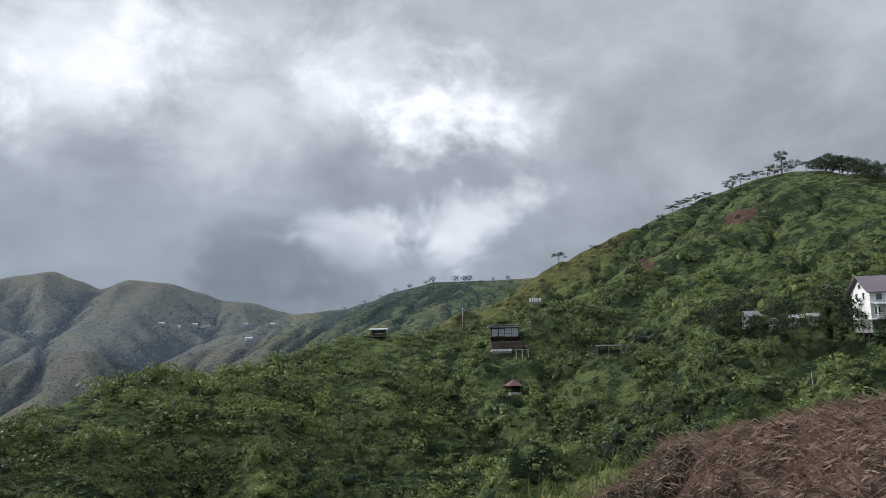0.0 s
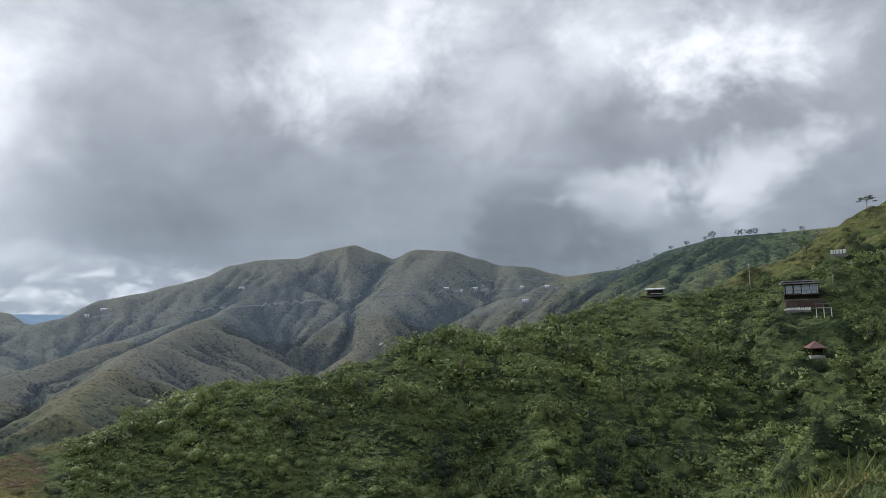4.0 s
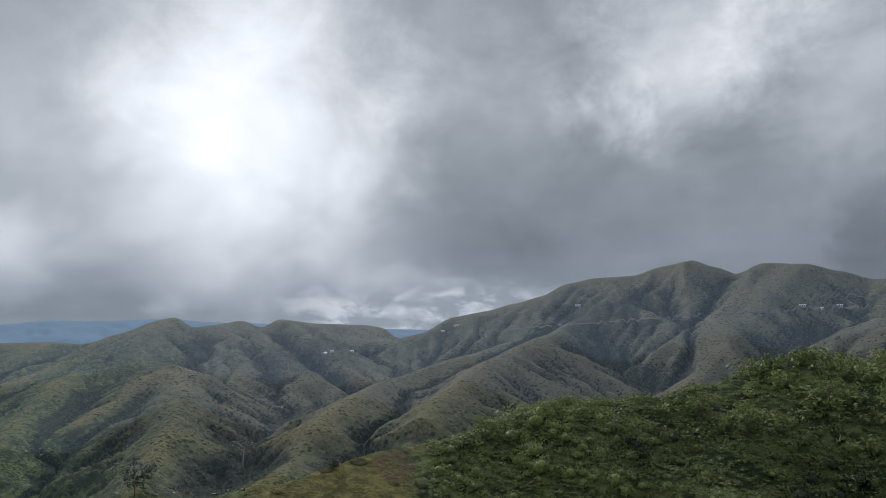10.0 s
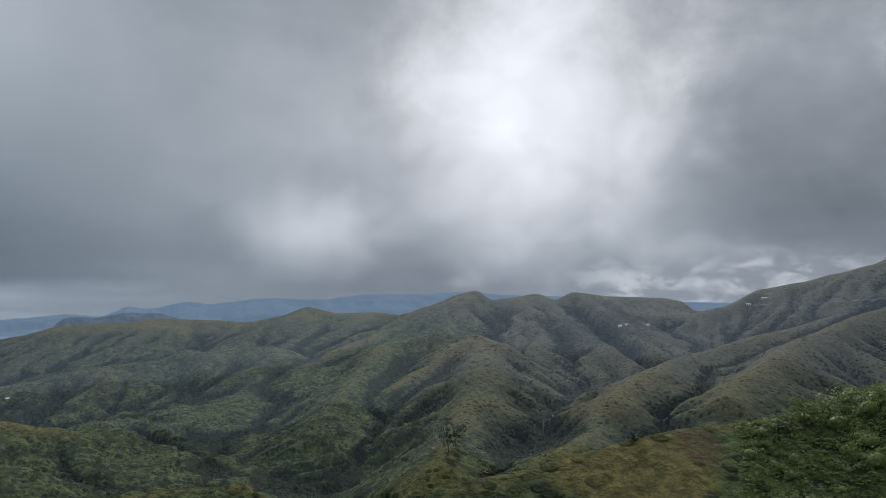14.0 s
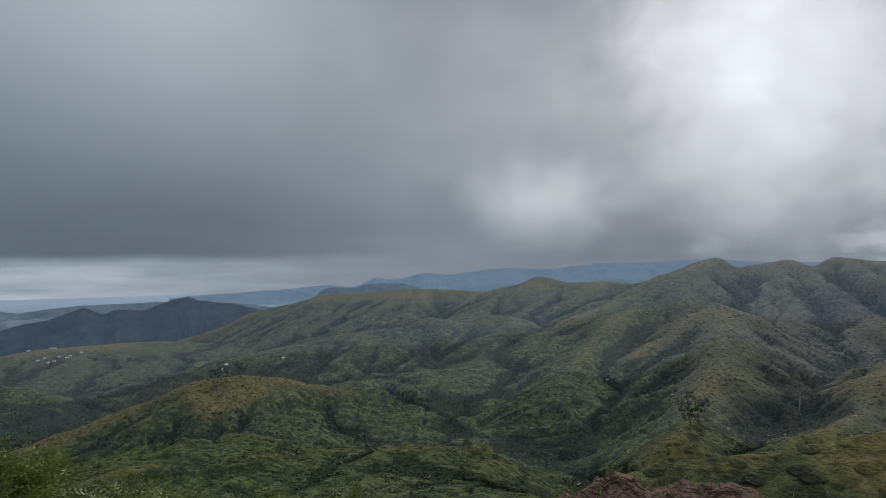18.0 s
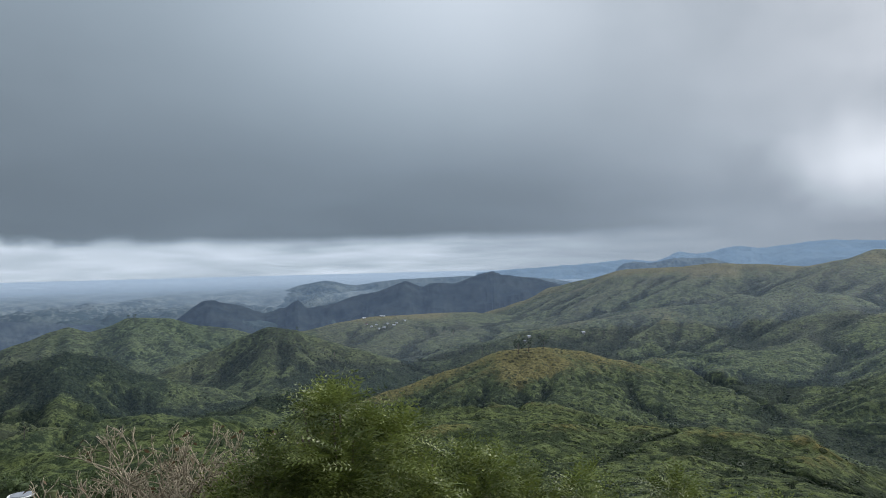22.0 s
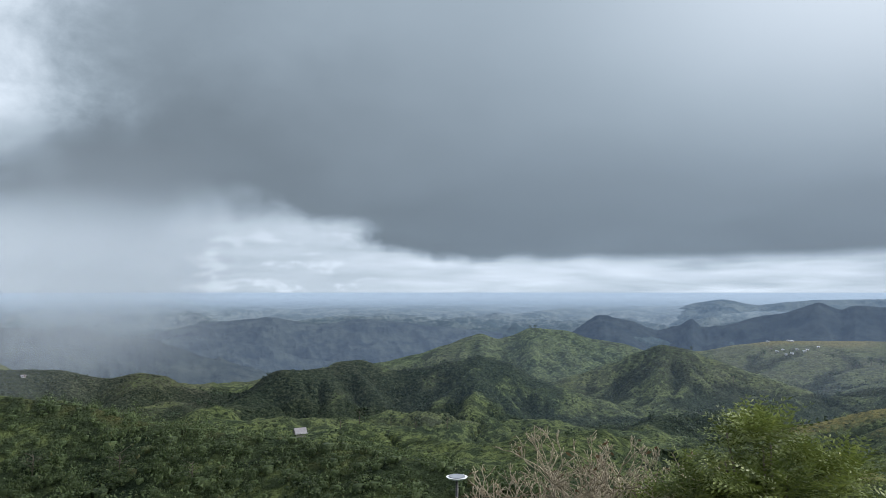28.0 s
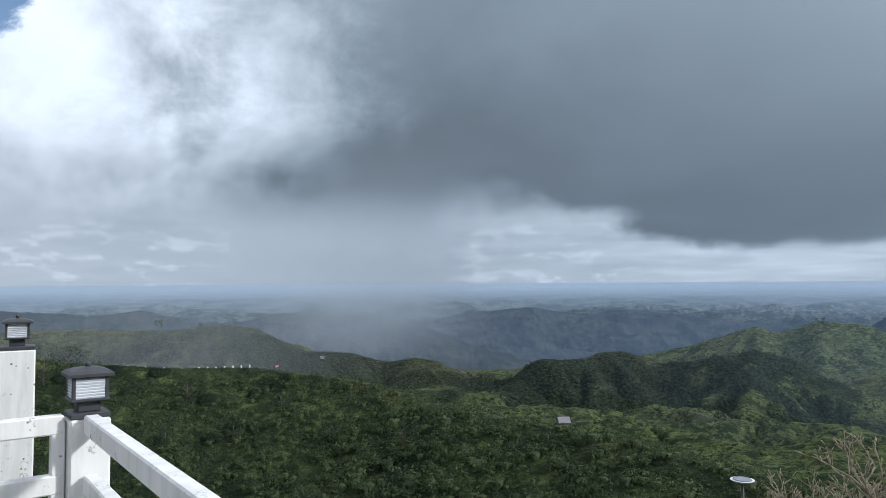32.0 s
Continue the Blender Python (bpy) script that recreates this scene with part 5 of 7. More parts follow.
WHITE_LAMP = plain("lamp_disc", (0.75, 0.77, 0.80), 0.35, 5, 0.1)
SOLAR = plain("solar_panel", (0.26, 0.28, 0.31), 0.25, 8, 0.2, spec=0.6)
PINK = plain("faded_pink_paint", (0.42, 0.20, 0.19), 0.7, 6, 0.25)
ROAD = plain("earth_road", (0.13, 0.125, 0.11), 0.95, 0.15, 0.25)
LOUVRE = plain("frosted_slats", (0.72, 0.75, 0.80), 0.3, 10, 0.1)
GLASS, gk, gb = material("window_glass", 0.08, 0.6)
gk.put(gb.inputs["Base Color"], (0.05, 0.06, 0.07, 1))
# the sky's reflection is painted into these panes as a pale base colour
BRIGHT_GLASS, gk, gb = material("sky_tinted_glass", 0.15, 0.5)
gk.put(gb.inputs["Base Color"], (0.42, 0.45, 0.48, 1))
LAMP_GLASS, gk, gb = material("lamp_glass", 0.15, 0.5)
gk.put(gb.inputs["Base Color"], (0.8, 0.85, 0.9, 1))
gk.put(gb.inputs["Transmission Weight"], 0.8)
LEAF_DARK = leaf_material("dark_tree_leaves", (0.012, 0.024, 0.012), (0.045, 0.070, 0.028), (0.05, 0.06, 0.03))
LEAF_TREE = leaf_material("tree_leaves", (0.026, 0.046, 0.020), (0.090, 0.125, 0.045))
LEAF_GREY = leaf_material("grey_tree_leaves", (0.055, 0.070, 0.058), (0.13, 0.145, 0.115), (0.13, 0.13, 0.09))
LEAF_YELLOW = leaf_material("yellow_green_leaves", (0.13, 0.13, 0.03), (0.32, 0.29, 0.06), (0.4, 0.33, 0.06))
LEAF_BUSH = leaf_material("bush_leaves", (0.020, 0.038, 0.010), (0.23, 0.28, 0.070), (0.24, 0.25, 0.07), 0.5)
LEAF_DRY = leaf_material("withered_leaves", (0.085, 0.050, 0.032), (0.20, 0.135, 0.075), (0.25, 0.19, 0.08))
FLOWER = leaf_material("pale_flowers", (0.70, 0.70, 0.42), (0.82, 0.82, 0.66), (0.8, 0.75, 0.4))
STRAW = leaf_material("dry_straw", (0.085, 0.056, 0.042), (0.32, 0.23, 0.17), (0.42, 0.32, 0.24), 0.8)
GRASS = leaf_material("grass_blades", (0.06, 0.085, 0.025), (0.17, 0.20, 0.060), (0.26, 0.23, 0.09))


# ---------------------------------------------------------------- terrace and its railing
CORNER = Vector((0.635, -3.552))
ALONG, ACROSS = Vector((-0.404, 0.915)).normalized(), Vector((0.915, 0.404)).normalized()
TERRACE = Matrix(((ALONG.x, ACROSS.x, 0, CORNER.x), (ALONG.y, ACROSS.y, 0, CORNER.y), (0, 0, 1, 0), (0, 0, 0, 1)))
deck = thing("terrace", TERRACE, "grey concrete terrace slab on the hilltop", "terrace")
deck["kind"] = "structure"
part("slab", box((3.2, 2.6, -0.14), (6.9, 5.6, 0.28), bevel=0.02), CONCRETE, deck)


def railing_run(name, start, end, posts, m):
    """White rails between posts: three bars, eased edges, lightly battered paint."""
    run = thing(name, m, "white-painted concrete railing with three bars round the terrace", "railing", "terrace railings")
    s, e = Vector(start), Vector(end)
    length, ang = (e - s).length, math.atan2(e.y - s.y, e.x - s.x)
    mid = (s + e) / 2
    for h in (0.985, 0.755, 0.545):
        part("rail", box((mid.x, mid.y, h), (length, 0.055, 0.075), turn=None, bevel=0.006) if abs(ang) < 0.01 else box((mid.x, mid.y, h), (0.055, length, 0.075), bevel=0.006), WHITE_PAINT, run)
    for p in posts:
        part("stile", box((p[0], p[1], 0.5), (0.05, 0.05, 0.99), bevel=0.005), WHITE_PAINT, run)
    return run


railing_run("railing", (0.085, 0), (5.8, 0), [(2.9, 0), (5.6, 0)], TERRACE)
railing_run("railing", (0, 0.085), (0, 2.4), [(0, 0.105), (0, 2.3)], TERRACE)


def lantern_post(m, width, height, label):
    post = thing("lantern_post", m, label, "post", "terrace lantern posts")
    w = width / 2
    part("pillar", box((0, 0, height / 2 - 0.1), (width, width, height + 0.2), bevel=0.008), WHITE_PAINT, post, "white paint, chipped and pitted")
    part("collar", box((0, 0, height + 0.012), (width * 0.98, width * 0.98, 0.024), bevel=0.005), BLACK_METAL, post)
    lamp = part("lantern_base", box((0, 0, height + 0.045), (0.085, 0.085, 0.045), bevel=0.004), BLACK_METAL, post)
    b = height + 0.066
    part("lantern_floor", box((0, 0, b + 0.006), (0.142, 0.142, 0.012), bevel=0.003), BLACK_METAL, post)
    hh = 0.098
    g = 0.060
    for sx in (-1, 1):
        for sy in (-1, 1):
            part("corner_bar", box((sx * g, sy * g, b + hh / 2), (0.014, 0.014, hh), bevel=0.002), BLACK_METAL, post)
    for side in range(4):
        rot = Matrix.Rotation(side * math.pi / 2, 3, "Z")
        for i in range(7):
            bm = box((0, 0, 0), (g * 1.9, 0.012, 0.007), turn=Matrix.Rotation(0.5, 3, "X"))
            bmesh.ops.translate(bm, vec=(0, -g * 0.98, b + 0.018 + i * (hh - 0.03) / 6), verts=bm.verts)
            bmesh.ops.rotate(bm, cent=(0, 0, 0), matrix=rot, verts=bm.verts)
            part("louvre", bm, LOUVRE, post)
    bulb = bmesh.new()
    bmesh.ops.create_cone(bulb, cap_ends=True, segments=14, radius1=0.018, radius2=0.042, depth=hh * 0.8, matrix=Matrix.Translation((0, 0, b + hh * 0.52)))
    part("bulb_glass", bulb, LAMP_GLASS, post)
    cap = bmesh.new()
    r0, t = 0.084, b + hh
    rings = [(r0, t), (r0, t + 0.012), (0.070, t + 0.022), (0.040, t + 0.032), (0.012, t + 0.036)]
    loops = [[cap.verts.new((sx * r, sy * r, z)) for sx, sy in ((-1, -1), (1, -1), (1, 1), (-1, 1))] for r, z in rings]
    for u, v in zip(loops, loops[1:]):
        for k in range(4):
            cap.faces.new((u[k], u[(k + 1) % 4], v[(k + 1) % 4], v[k]))
    cap.faces.new(loops[0][::-1])
    cap.faces.new(loops[-1])
    part("lantern_cap", cap, BLACK_METAL, post)
    knob = bmesh.new()
    bmesh.ops.create_uvsphere(knob, u_segments=10, v_segments=6, radius=0.012, matrix=Matrix.Translation((0, 0, t + 0.044)))
    part("finial", knob, BLACK_METAL, post)
    return post


lantern_post(TERRACE, 0.15, 1.005, "white square post with a dark louvred lantern on the railing corner")
p = bearing(166.8) * ARM + bearing(197.75) * 5.2
lantern_post(Matrix.Translation((p.x, p.y, 0)) @ Matrix.Rotation(radians(18), 4, "Z"), 0.20, 1.13, "taller white square post with a dark louvred lantern")
side_rail = thing("railing", Matrix.Translation((p.x, p.y, 0)) @ Matrix.Rotation(radians(20), 4, "Z"), "short white-painted railing beside the taller post", "railing", "terrace railings")
for h in (1.06, 0.86, 0.64):
    part("rail", box((0.55, 0.05, h), (0.93, 0.05, 0.07), bevel=0.006), WHITE_PAINT, side_rail)
part("stile", box((1.0, 0.05, 0.5), (0.06, 0.06, 1.3), bevel=0.005), WHITE_PAINT, side_rail)


# ---------------------------------------------------------------- near bushes
def quads_part(name, quads, mat, parent, label="", seed=0):
    g = np.random.default_rng(seed)
    v = np.asarray(quads, np.float32).reshape(-1, 3)
    me = quad_mesh(name, v, np.arange(len(v)).reshape(-1, 4), smooth=False)
    tone = 0.5 + 0.5 * np.sin(v[:, 0] * 5 + seed) * np.sin(v[:, 1] * 4 + v[:, 2] * 6)
    me.attributes.new("tint", "FLOAT", "POINT").data.foreach_set("value", np.clip(tone, 0, 1).astype(np.float32))
    me.materials.append(mat)
    ob = new(name, me)
    ob.parent = parent
    if label:
        ob["label"] = label
    return ob


def frond(length, pairs, leaf):
    """A feather leaf along +x, drooping: leaflets as narrow quads either side of the midrib."""
    out = []
    for i in range(pairs):
        t = (i + 0.6) / pairs
        base = np.array([t * length, 0, -0.35 * t * t * length])
        l = leaf * (1.0 - 0.5 * abs(t - 0.45))
        for sgn in (-1, 1):
            d = np.array([0.55, sgn * 0.83, -0.18]) * l
            n = np.array([-0.83 * sgn, 0.55, 0]) * l * 0.17 * sgn
            out.append([base, base + d * 0.5 + n, base + d, base + d * 0.5 - n])
    return np.array(out)


def leafy_bush(name, x, y, base, radius, height, fronds, label, seed, mat, flowers=40, category="bush", leaf=0.034):
    g = np.random.default_rng(seed)
    bush = thing(name, Matrix.Translation((x, y, base)), label, category, "bushes below the terrace")
    for i in range(7):
        a = g.uniform(0, 6.28)
        lean = g.uniform(0.25, 0.75) * radius
        pts = [(0.06 * math.cos(a), 0.06 * math.sin(a), -0.3), (lean * 0.3 * math.cos(a), lean * 0.3 * math.sin(a), height * 0.4), (lean * math.cos(a), lean * math.sin(a), height * g.uniform(0.75, 0.95))]
        part("stem", tube(pts, (0.035, 0.022, 0.008), 5), BARK, bush)
    F = [frond(g.uniform(0.20, 0.36), 6, leaf * 0.8) for _ in range(7)]
    lobes = []
    for _ in range(46):
        a, q = g.uniform(0, 6.28), radius * 1.2 * math.sqrt(g.uniform(0, 1))
        lobes.append((q * math.cos(a), q * math.sin(a), height * g.uniform(0.58, 1.0) * (1 - 0.30 * (q / radius / 1.2) ** 2), g.uniform(0.16, 0.32) * radius))
    out, blooms = [], []
    for i in range(int(fronds * 0.95)):
        lx, ly, lz, lr = lobes[g.integers(len(lobes))]
        d = g.normal(size=3)
        d /= np.linalg.norm(d)
        d[2] = abs(d[2]) if g.random() < 0.75 else d[2]
        pos = np.array([lx, ly, min(lz, height - lr)]) + d * lr * g.uniform(0.75, 1.08)
        pos[2] = max(pos[2], 0.1)
        out_dir = np.array([d[0] + g.normal(0, 0.4), d[1] + g.normal(0, 0.4), d[2] * 0.8 + g.normal(0.25, 0.35)])
        X = out_dir / np.linalg.norm(out_dir)
        Y = np.cross([g.normal(0, 0.3), g.normal(0, 0.3), 1], X)
        Y /= np.linalg.norm(Y)
        Z = np.cross(X, Y)
        out.append(F[g.integers(len(F))] @ np.stack([X, Y, Z]) + pos)
        if i < flowers:
            s = 0.010
            c = pos + X * 0.1 + [0, 0, 0.03]
            out_q = np.array([[c + [-s, 0, -s], c + [s, -s, 0], c + [s, 0, s], c + [-s, s, 0]]])
            blooms.append(out_q)
    quads_part("foliage", np.concatenate(out), mat, bush, seed=seed)
    if blooms:
        quads_part("flowers", np.concatenate(blooms), FLOWER, bush, "small pale yellow flowers", seed)["kind"] = "stuff"
    return bush


def bush_at(name, heading, dist, top_dip, radius, fronds, label, seed, mat=None, flowers=40, leaf=0.082):
    p = bearing(heading) * dist
    base = ground_z(p.x, p.y) - 0.1
    top = EYE + dist * math.tan(radians(top_dip))
    return leafy_bush(name, p.x, p.y, base, radius, max(0.5, top - base), fronds, label, seed, mat or LEAF_BUSH, flowers, leaf=leaf)


bush_at("bush", 122.5, 7.2, -8.8, 0.72, 3600, "tall green feathery-leaved bush with small pale flowers", 11, flowers=70)
bush_at("bush", 127.2, 7.4, -12.8, 0.6, 2300, "green feathery-leaved bush beside the tallest one", 12, flowers=40)
bush_at("bush", 117.2, 7.6, -12.9, 0.65, 2300, "green feathery-leaved bush with pale flowers", 13, flowers=45)
bush_at("bush", 111.5, 8.2, -14.0, 0.6, 1700, "low green feathery-leaved bush", 14)
bush_at("bush", 104.5, 8.6, -15.3, 0.6, 1500, "low leafy bush with a few flowers", 15, flowers=35)
bush_at("bush", 97.5, 8.8, -15.6, 0.55, 1400, "low leafy bush with drooping leaves", 16, flowers=30)
bush_at("bush", 91.5, 8.6, -16.2, 0.5, 1200, "low yellow-green leafy bush by the earth bank", 17, flowers=20)


def bare_shrub(heading, dist, top_dip, seed):
    """A leafless shrub: forking twigs and a few withered leaves."""
    g = random.Random(seed)
    p = bearing(heading) * dist
    base = ground_z(p.x, p.y) - 0.1
    top = EYE + dist * math.tan(radians(top_dip))
    shrub = thing("bare_shrub", Matrix.Translation((p.x, p.y, base)), "leafless dry brown shrub of forking twigs with withered leaves", "shrub", "bushes below the terrace")
    height = top - base
    bm, leaves = bmesh.new(), []

    def grow(pos, d, length, rad, depth):
        pts = [pos]
        for k in range(3):
            d = (d + Vector((g.gauss(0, 0.14), g.gauss(0, 0.14), g.gauss(0.03, 0.1)))).normalized()
            pts.append(pts[-1] + d * length / 3)
        tube(pts, [max(0.004, rad * q) for q in (1, 0.9, 0.8, 0.62)], 3, bm)
        if depth == 0:
            if g.random() < 0.16:
                q = pts[-1]
                s = g.uniform(0.03, 0.06)
                a = Vector((g.gauss(0, 1), g.gauss(0, 1), -1.2)).normalized() * s
                b = a.orthogonal().normalized() * s * 0.35
                leaves.append([q, q + a * 0.6 + b, q + a * 1.6, q + a * 0.6 - b])
            return
        for k in range(2 if depth > 1 else 3):
            nd = (d + Vector((g.gauss(0, 0.55), g.gauss(0, 0.55), g.gauss(0.05, 0.35)))).normalized()
            grow(pts[g.choice((2, 3, 3))], nd, length * g.uniform(0.62, 0.85), rad * 0.72, depth - 1)
    tube([(0, 0, -0.2), (0.05, 0, height * 0.3), (0, 0.03, height * 0.56)], (0.05, 0.04, 0.03), 6, bm)
    for i in range(34):
        a = i * 0.57 + g.uniform(0, 0.5)
        grow(Vector((0.05 * math.cos(a), 0.05 * math.sin(a), height * g.uniform(0.34, 0.58))), Vector((math.cos(a), math.sin(a), g.uniform(0.1, 1.1))).normalized(), 0.36, 0.019, 5)
    part("branch_work", bm, TWIG, shrub)
    if leaves:
        quads_part("withered_leaves", np.array([[tuple(v) for v in q] for q in leaves]), LEAF_DRY, shrub, "brown curled leaves", seed)
    return shrub


bare_shrub(135.2, 7.6, -6.0, 3)
bare_shrub(139.0, 8.0, -7.6, 5)
bare_shrub(131.2, 7.8, -6.6, 7)
bush_at("bush", 131.8, 7.2, -15.2, 0.45, 700, "green bush among bare twigs", 18, flowers=12)
bush_at("bush", 137.5, 7.3, -16.2, 0.40, 550, "small green bush under bare twigs", 19, flowers=8)


# solar garden lamp, small table
p = bearing(144.75) * 13.45
zt, zb = EYE + 13.0 * math.tan(radians(-14.55)), ground_z(p.x, p.y)
lamp = thing("garden_lamp", Matrix.Translation((p.x, p.y, zb)), "round white disc garden lamp on a thin dark pole", "lamp")
part("pole", tube([(0, 0, -0.3), (0, 0, zt - zb - 0.03)], (0.03, 0.025), 8), BLACK_METAL, lamp)
bm = bmesh.new()
bmesh.ops.create_cone(bm, cap_ends=True, segments=28, radius1=0.165, radius2=0.195, depth=0.028, matrix=Matrix.Translation((0, 0, zt - zb)))
part("disc", bm, WHITE_LAMP, lamp, "white plastic rim")
bm = bmesh.new()
bmesh.ops.create_cone(bm, cap_ends=True, segments=24, radius1=0.155, radius2=0.15, depth=0.012, matrix=Matrix.Translation((0, 0, zt - zb + 0.022)))
part("solar_cell", bm, SOLAR, lamp, "dark solar cell")
pos, dist = on_slope(132.2, -15.5, 11)
table = thing("small_table", facing(pos, 12), "small garden table with a faded pink top and white legs", "table")
part("tabletop", box((0, 0, 0.42), (0.5, 0.4, 0.05), bevel=0.008), PINK, table)
for sx in (-1, 1):
    for sy in (-1, 1):
        part("leg", box((sx * 0.21, sy * 0.16, 0.18), (0.04, 0.04, 0.44), bevel=0.004), WHITE_PAINT, table)


# ---------------------------------------------------------------- straw, clods and grass on the near banks
def blades(name, n, a0, a1, r0, r1, length, width, lying, mat, label, category, test, seed):
    g = np.random.default_rng(seed)
    a = np.radians(g.uniform(a0, a1, n))
    r = g.uniform(r0, r1, n)
    x, y = -np.sin(a) * r, np.cos(a) * r
    c = wood_at(x, y)
    keep = test(c)
    x, y = x[keep], y[keep]
    z = land(x, y)
    n = len(x)
    th = g.uniform(0, 2 * np.pi, n)
    up = g.uniform(*lying, n)
    d = np.stack([np.cos(th) * np.cos(up), np.sin(th) * np.cos(up), np.sin(up)], -1) * (length * g.uniform(0.4, 1.4, n))[:, None]
    s = np.stack([-np.sin(th), np.cos(th), np.zeros(n)], -1) * width
    o = np.stack([x, y, z + 0.03], -1)
    bend = np.array([0, 0, 1.0]) * (np.linalg.norm(d, axis=1) * 0.08)[:, None]
    q = np.stack([o - s * 0.5, o + s * 0.5, o + d * 0.55 + bend + s * 0.4, o + d], 1)
    me = quad_mesh(name, q.reshape(-1, 3), np.arange(4 * n).reshape(-1, 4), smooth=False)
    me.attributes.new("tint", "FLOAT", "POINT").data.foreach_set("value", np.repeat(g.uniform(0, 1, n), 4).astype(np.float32))
    me.materials.append(mat)
    return tagged(new(name, me), label, category, kind="stuff")


blades("dry_straw", 30000, -44, -2, 8, 26, 0.28, 0.013, (0.0, 0.7), STRAW, "dry pale straw and stalks strewn over bare earth", "straw", lambda c: c[:, 2] > 0.35, 1)
blades("bank_weeds", 1600, 60, 90, 9, 22, 0.22, 0.03, (0.3, 1.4), GRASS, "thin weeds on the bare earth bank", "weeds", lambda c: c[:, 2] > 0.3, 2)
blades("grass_tufts", 9000, -46, 0, 12, 40, 0.5, 0.03, (0.7, 1.5), GRASS, "yellow-green grass tufts along the bank", "grass", lambda c: c[:, 2] < 0.4, 3)
blades("grass_tufts", 9000, 58, 128, 9, 40, 0.45, 0.03, (0.7, 1.5), GRASS, "yellow-green grass on the slope below the terrace", "grass", lambda c: c[:, 2] < 0.4, 4)
# ---------------------------------------------------------------- trees
def tree_model(name, height, spread, mat, bark, leaves, seed, label, shape="round", leaf=0.30, group="", trunk_share=0.35):
    """A tapered trunk with limbs and a crown of many leaf sprays, with gaps."""
    g = np.random.default_rng(seed)
    tree = thing(name, Matrix.Translation((0, 0, 0)), label, "tree", group)
    bm = bmesh.new()
    bend = g.normal(0, 0.03 * height, 2)
    knots = [(0, 0, -0.6), (bend[0] * 0.4, bend[1] * 0.4, height * 0.35), (bend[0], bend[1], height * 0.72)]
    tube(knots, (height * 0.028, height * 0.020, height * 0.010), 6, bm)
    tips = []
    limbs = 9 if shape != "column" else 7
    for i in range(limbs):
        a = 2.4 * i + g.uniform(0, 0.6)
        t = trunk_share + (0.72 - trunk_share) * (i / limbs)
        s = np.array([bend[0] * t, bend[1] * t, height * t])
        reach = spread * g.uniform(0.55, 0.95) * (0.5 if shape == "column" else 1)
        rise = {"flat": 0.20, "round": 0.22, "column": 0.16}[shape] * height * g.uniform(0.7, 1.2)
        e = s + [math.cos(a) * reach, math.sin(a) * reach, rise]
        tube([s, (s + e) / 2 + [0, 0, rise * 0.15], e], (height * 0.012, height * 0.008, height * 0.004), 4, bm)
        tips.append(e)
    tips.append(np.array([bend[0], bend[1], height * 0.82]))
    part("trunk", bm, bark, tree)
    tips = np.array(tips)
    pick = g.integers(0, len(tips), leaves)
    d = g.normal(size=(leaves, 3))
    d /= np.linalg.norm(d, axis=1)[:, None]
    rad = spread * {"flat": 0.40, "round": 0.42, "column": 0.36}[shape] * g.uniform(0.5, 1.0, leaves)[:, None]
    pos = tips[pick] + d * rad * [1, 1, {"flat": 0.28, "round": 0.75, "column": 0.9}[shape]]
    pos[:, 2] = np.clip(pos[:, 2], height * trunk_share * 0.8, height)
    nrm = d + g.normal(size=d.shape) * 0.5 + [0, 0, 0.4]
    nrm /= np.linalg.norm(nrm, axis=1)[:, None]
    side = np.cross(nrm, g.normal(size=d.shape))
    side /= np.linalg.norm(side, axis=1)[:, None]
    up = np.cross(nrm, side)
    s = leaf * g.uniform(0.6, 1.3, leaves)[:, None]
    q = np.stack([pos - side * s, pos + up * s * 0.55, pos + side * s, pos - up * s * 0.55], 1)
    quads_part("crown", q, mat, tree, seed=seed)
    return tree


def plant(model, heading, dip, scale=1.0, first=60.0, turn=0.0, label=""):
    """A copy of a tree where the sight line meets the slope."""
    pos, d = on_slope(heading, dip, first)
    m = Matrix.Translation(pos) @ Matrix.Rotation(radians(turn + heading * 37), 4, "Z") @ Matrix.Scale(scale, 4)
    ob = copy_thing(model, m)
    if label:
        ob["label"] = label
    return ob


HILLTOP, GARDEN, VALLEY = "hilltop trees", "trees round the houses", "valley trees"
flat_tree = tree_model("tree", 9.0, 5.2, LEAF_DARK, BARK, 420, 1, "dark flat-crowned tree on the grassy ridge", "flat", 0.42, HILLTOP, 0.36)
tall_tree = tree_model("tree", 13.0, 3.2, LEAF_DARK, BARK, 360, 2, "tall thin dark tree on the hilltop", "round", 0.42, HILLTOP, 0.40)
round_tree = tree_model("tree", 8.0, 4.2, LEAF_DARK, BARK, 520, 3, "dark leafy tree on the hilltop", "round", 0.42, HILLTOP, 0.08)
garden_tree = tree_model("tree", 7.0, 2.8, LEAF_TREE, BARK, 420, 4, "rounded green tree beside the houses", "round", 0.28, GARDEN, 0.2)
dark_tree = tree_model("tree", 7.5, 3.2, LEAF_DARK, BARK, 460, 5, "very dark dense tree beside the houses", "round", 0.30, GARDEN, 0.2)
clipped = tree_model("tree", 4.0, 1.6, LEAF_TREE, BARK, 320, 6, "small rounded ornamental tree near the houses", "round", 0.18, GARDEN, 0.25)
yellow_tree = tree_model("tree", 4.5, 2.4, LEAF_YELLOW, BARK, 340, 7, "yellow-green leafy bush-like tree near the houses", "round", 0.22, GARDEN, 0.15)
spread_tree = tree_model("tree", 17.0, 7.5, LEAF_GREY, PALE_BARK, 360, 8, "tall pale-trunked tree with a wide flat crown in the gully", "flat", 0.55, VALLEY, 0.55)
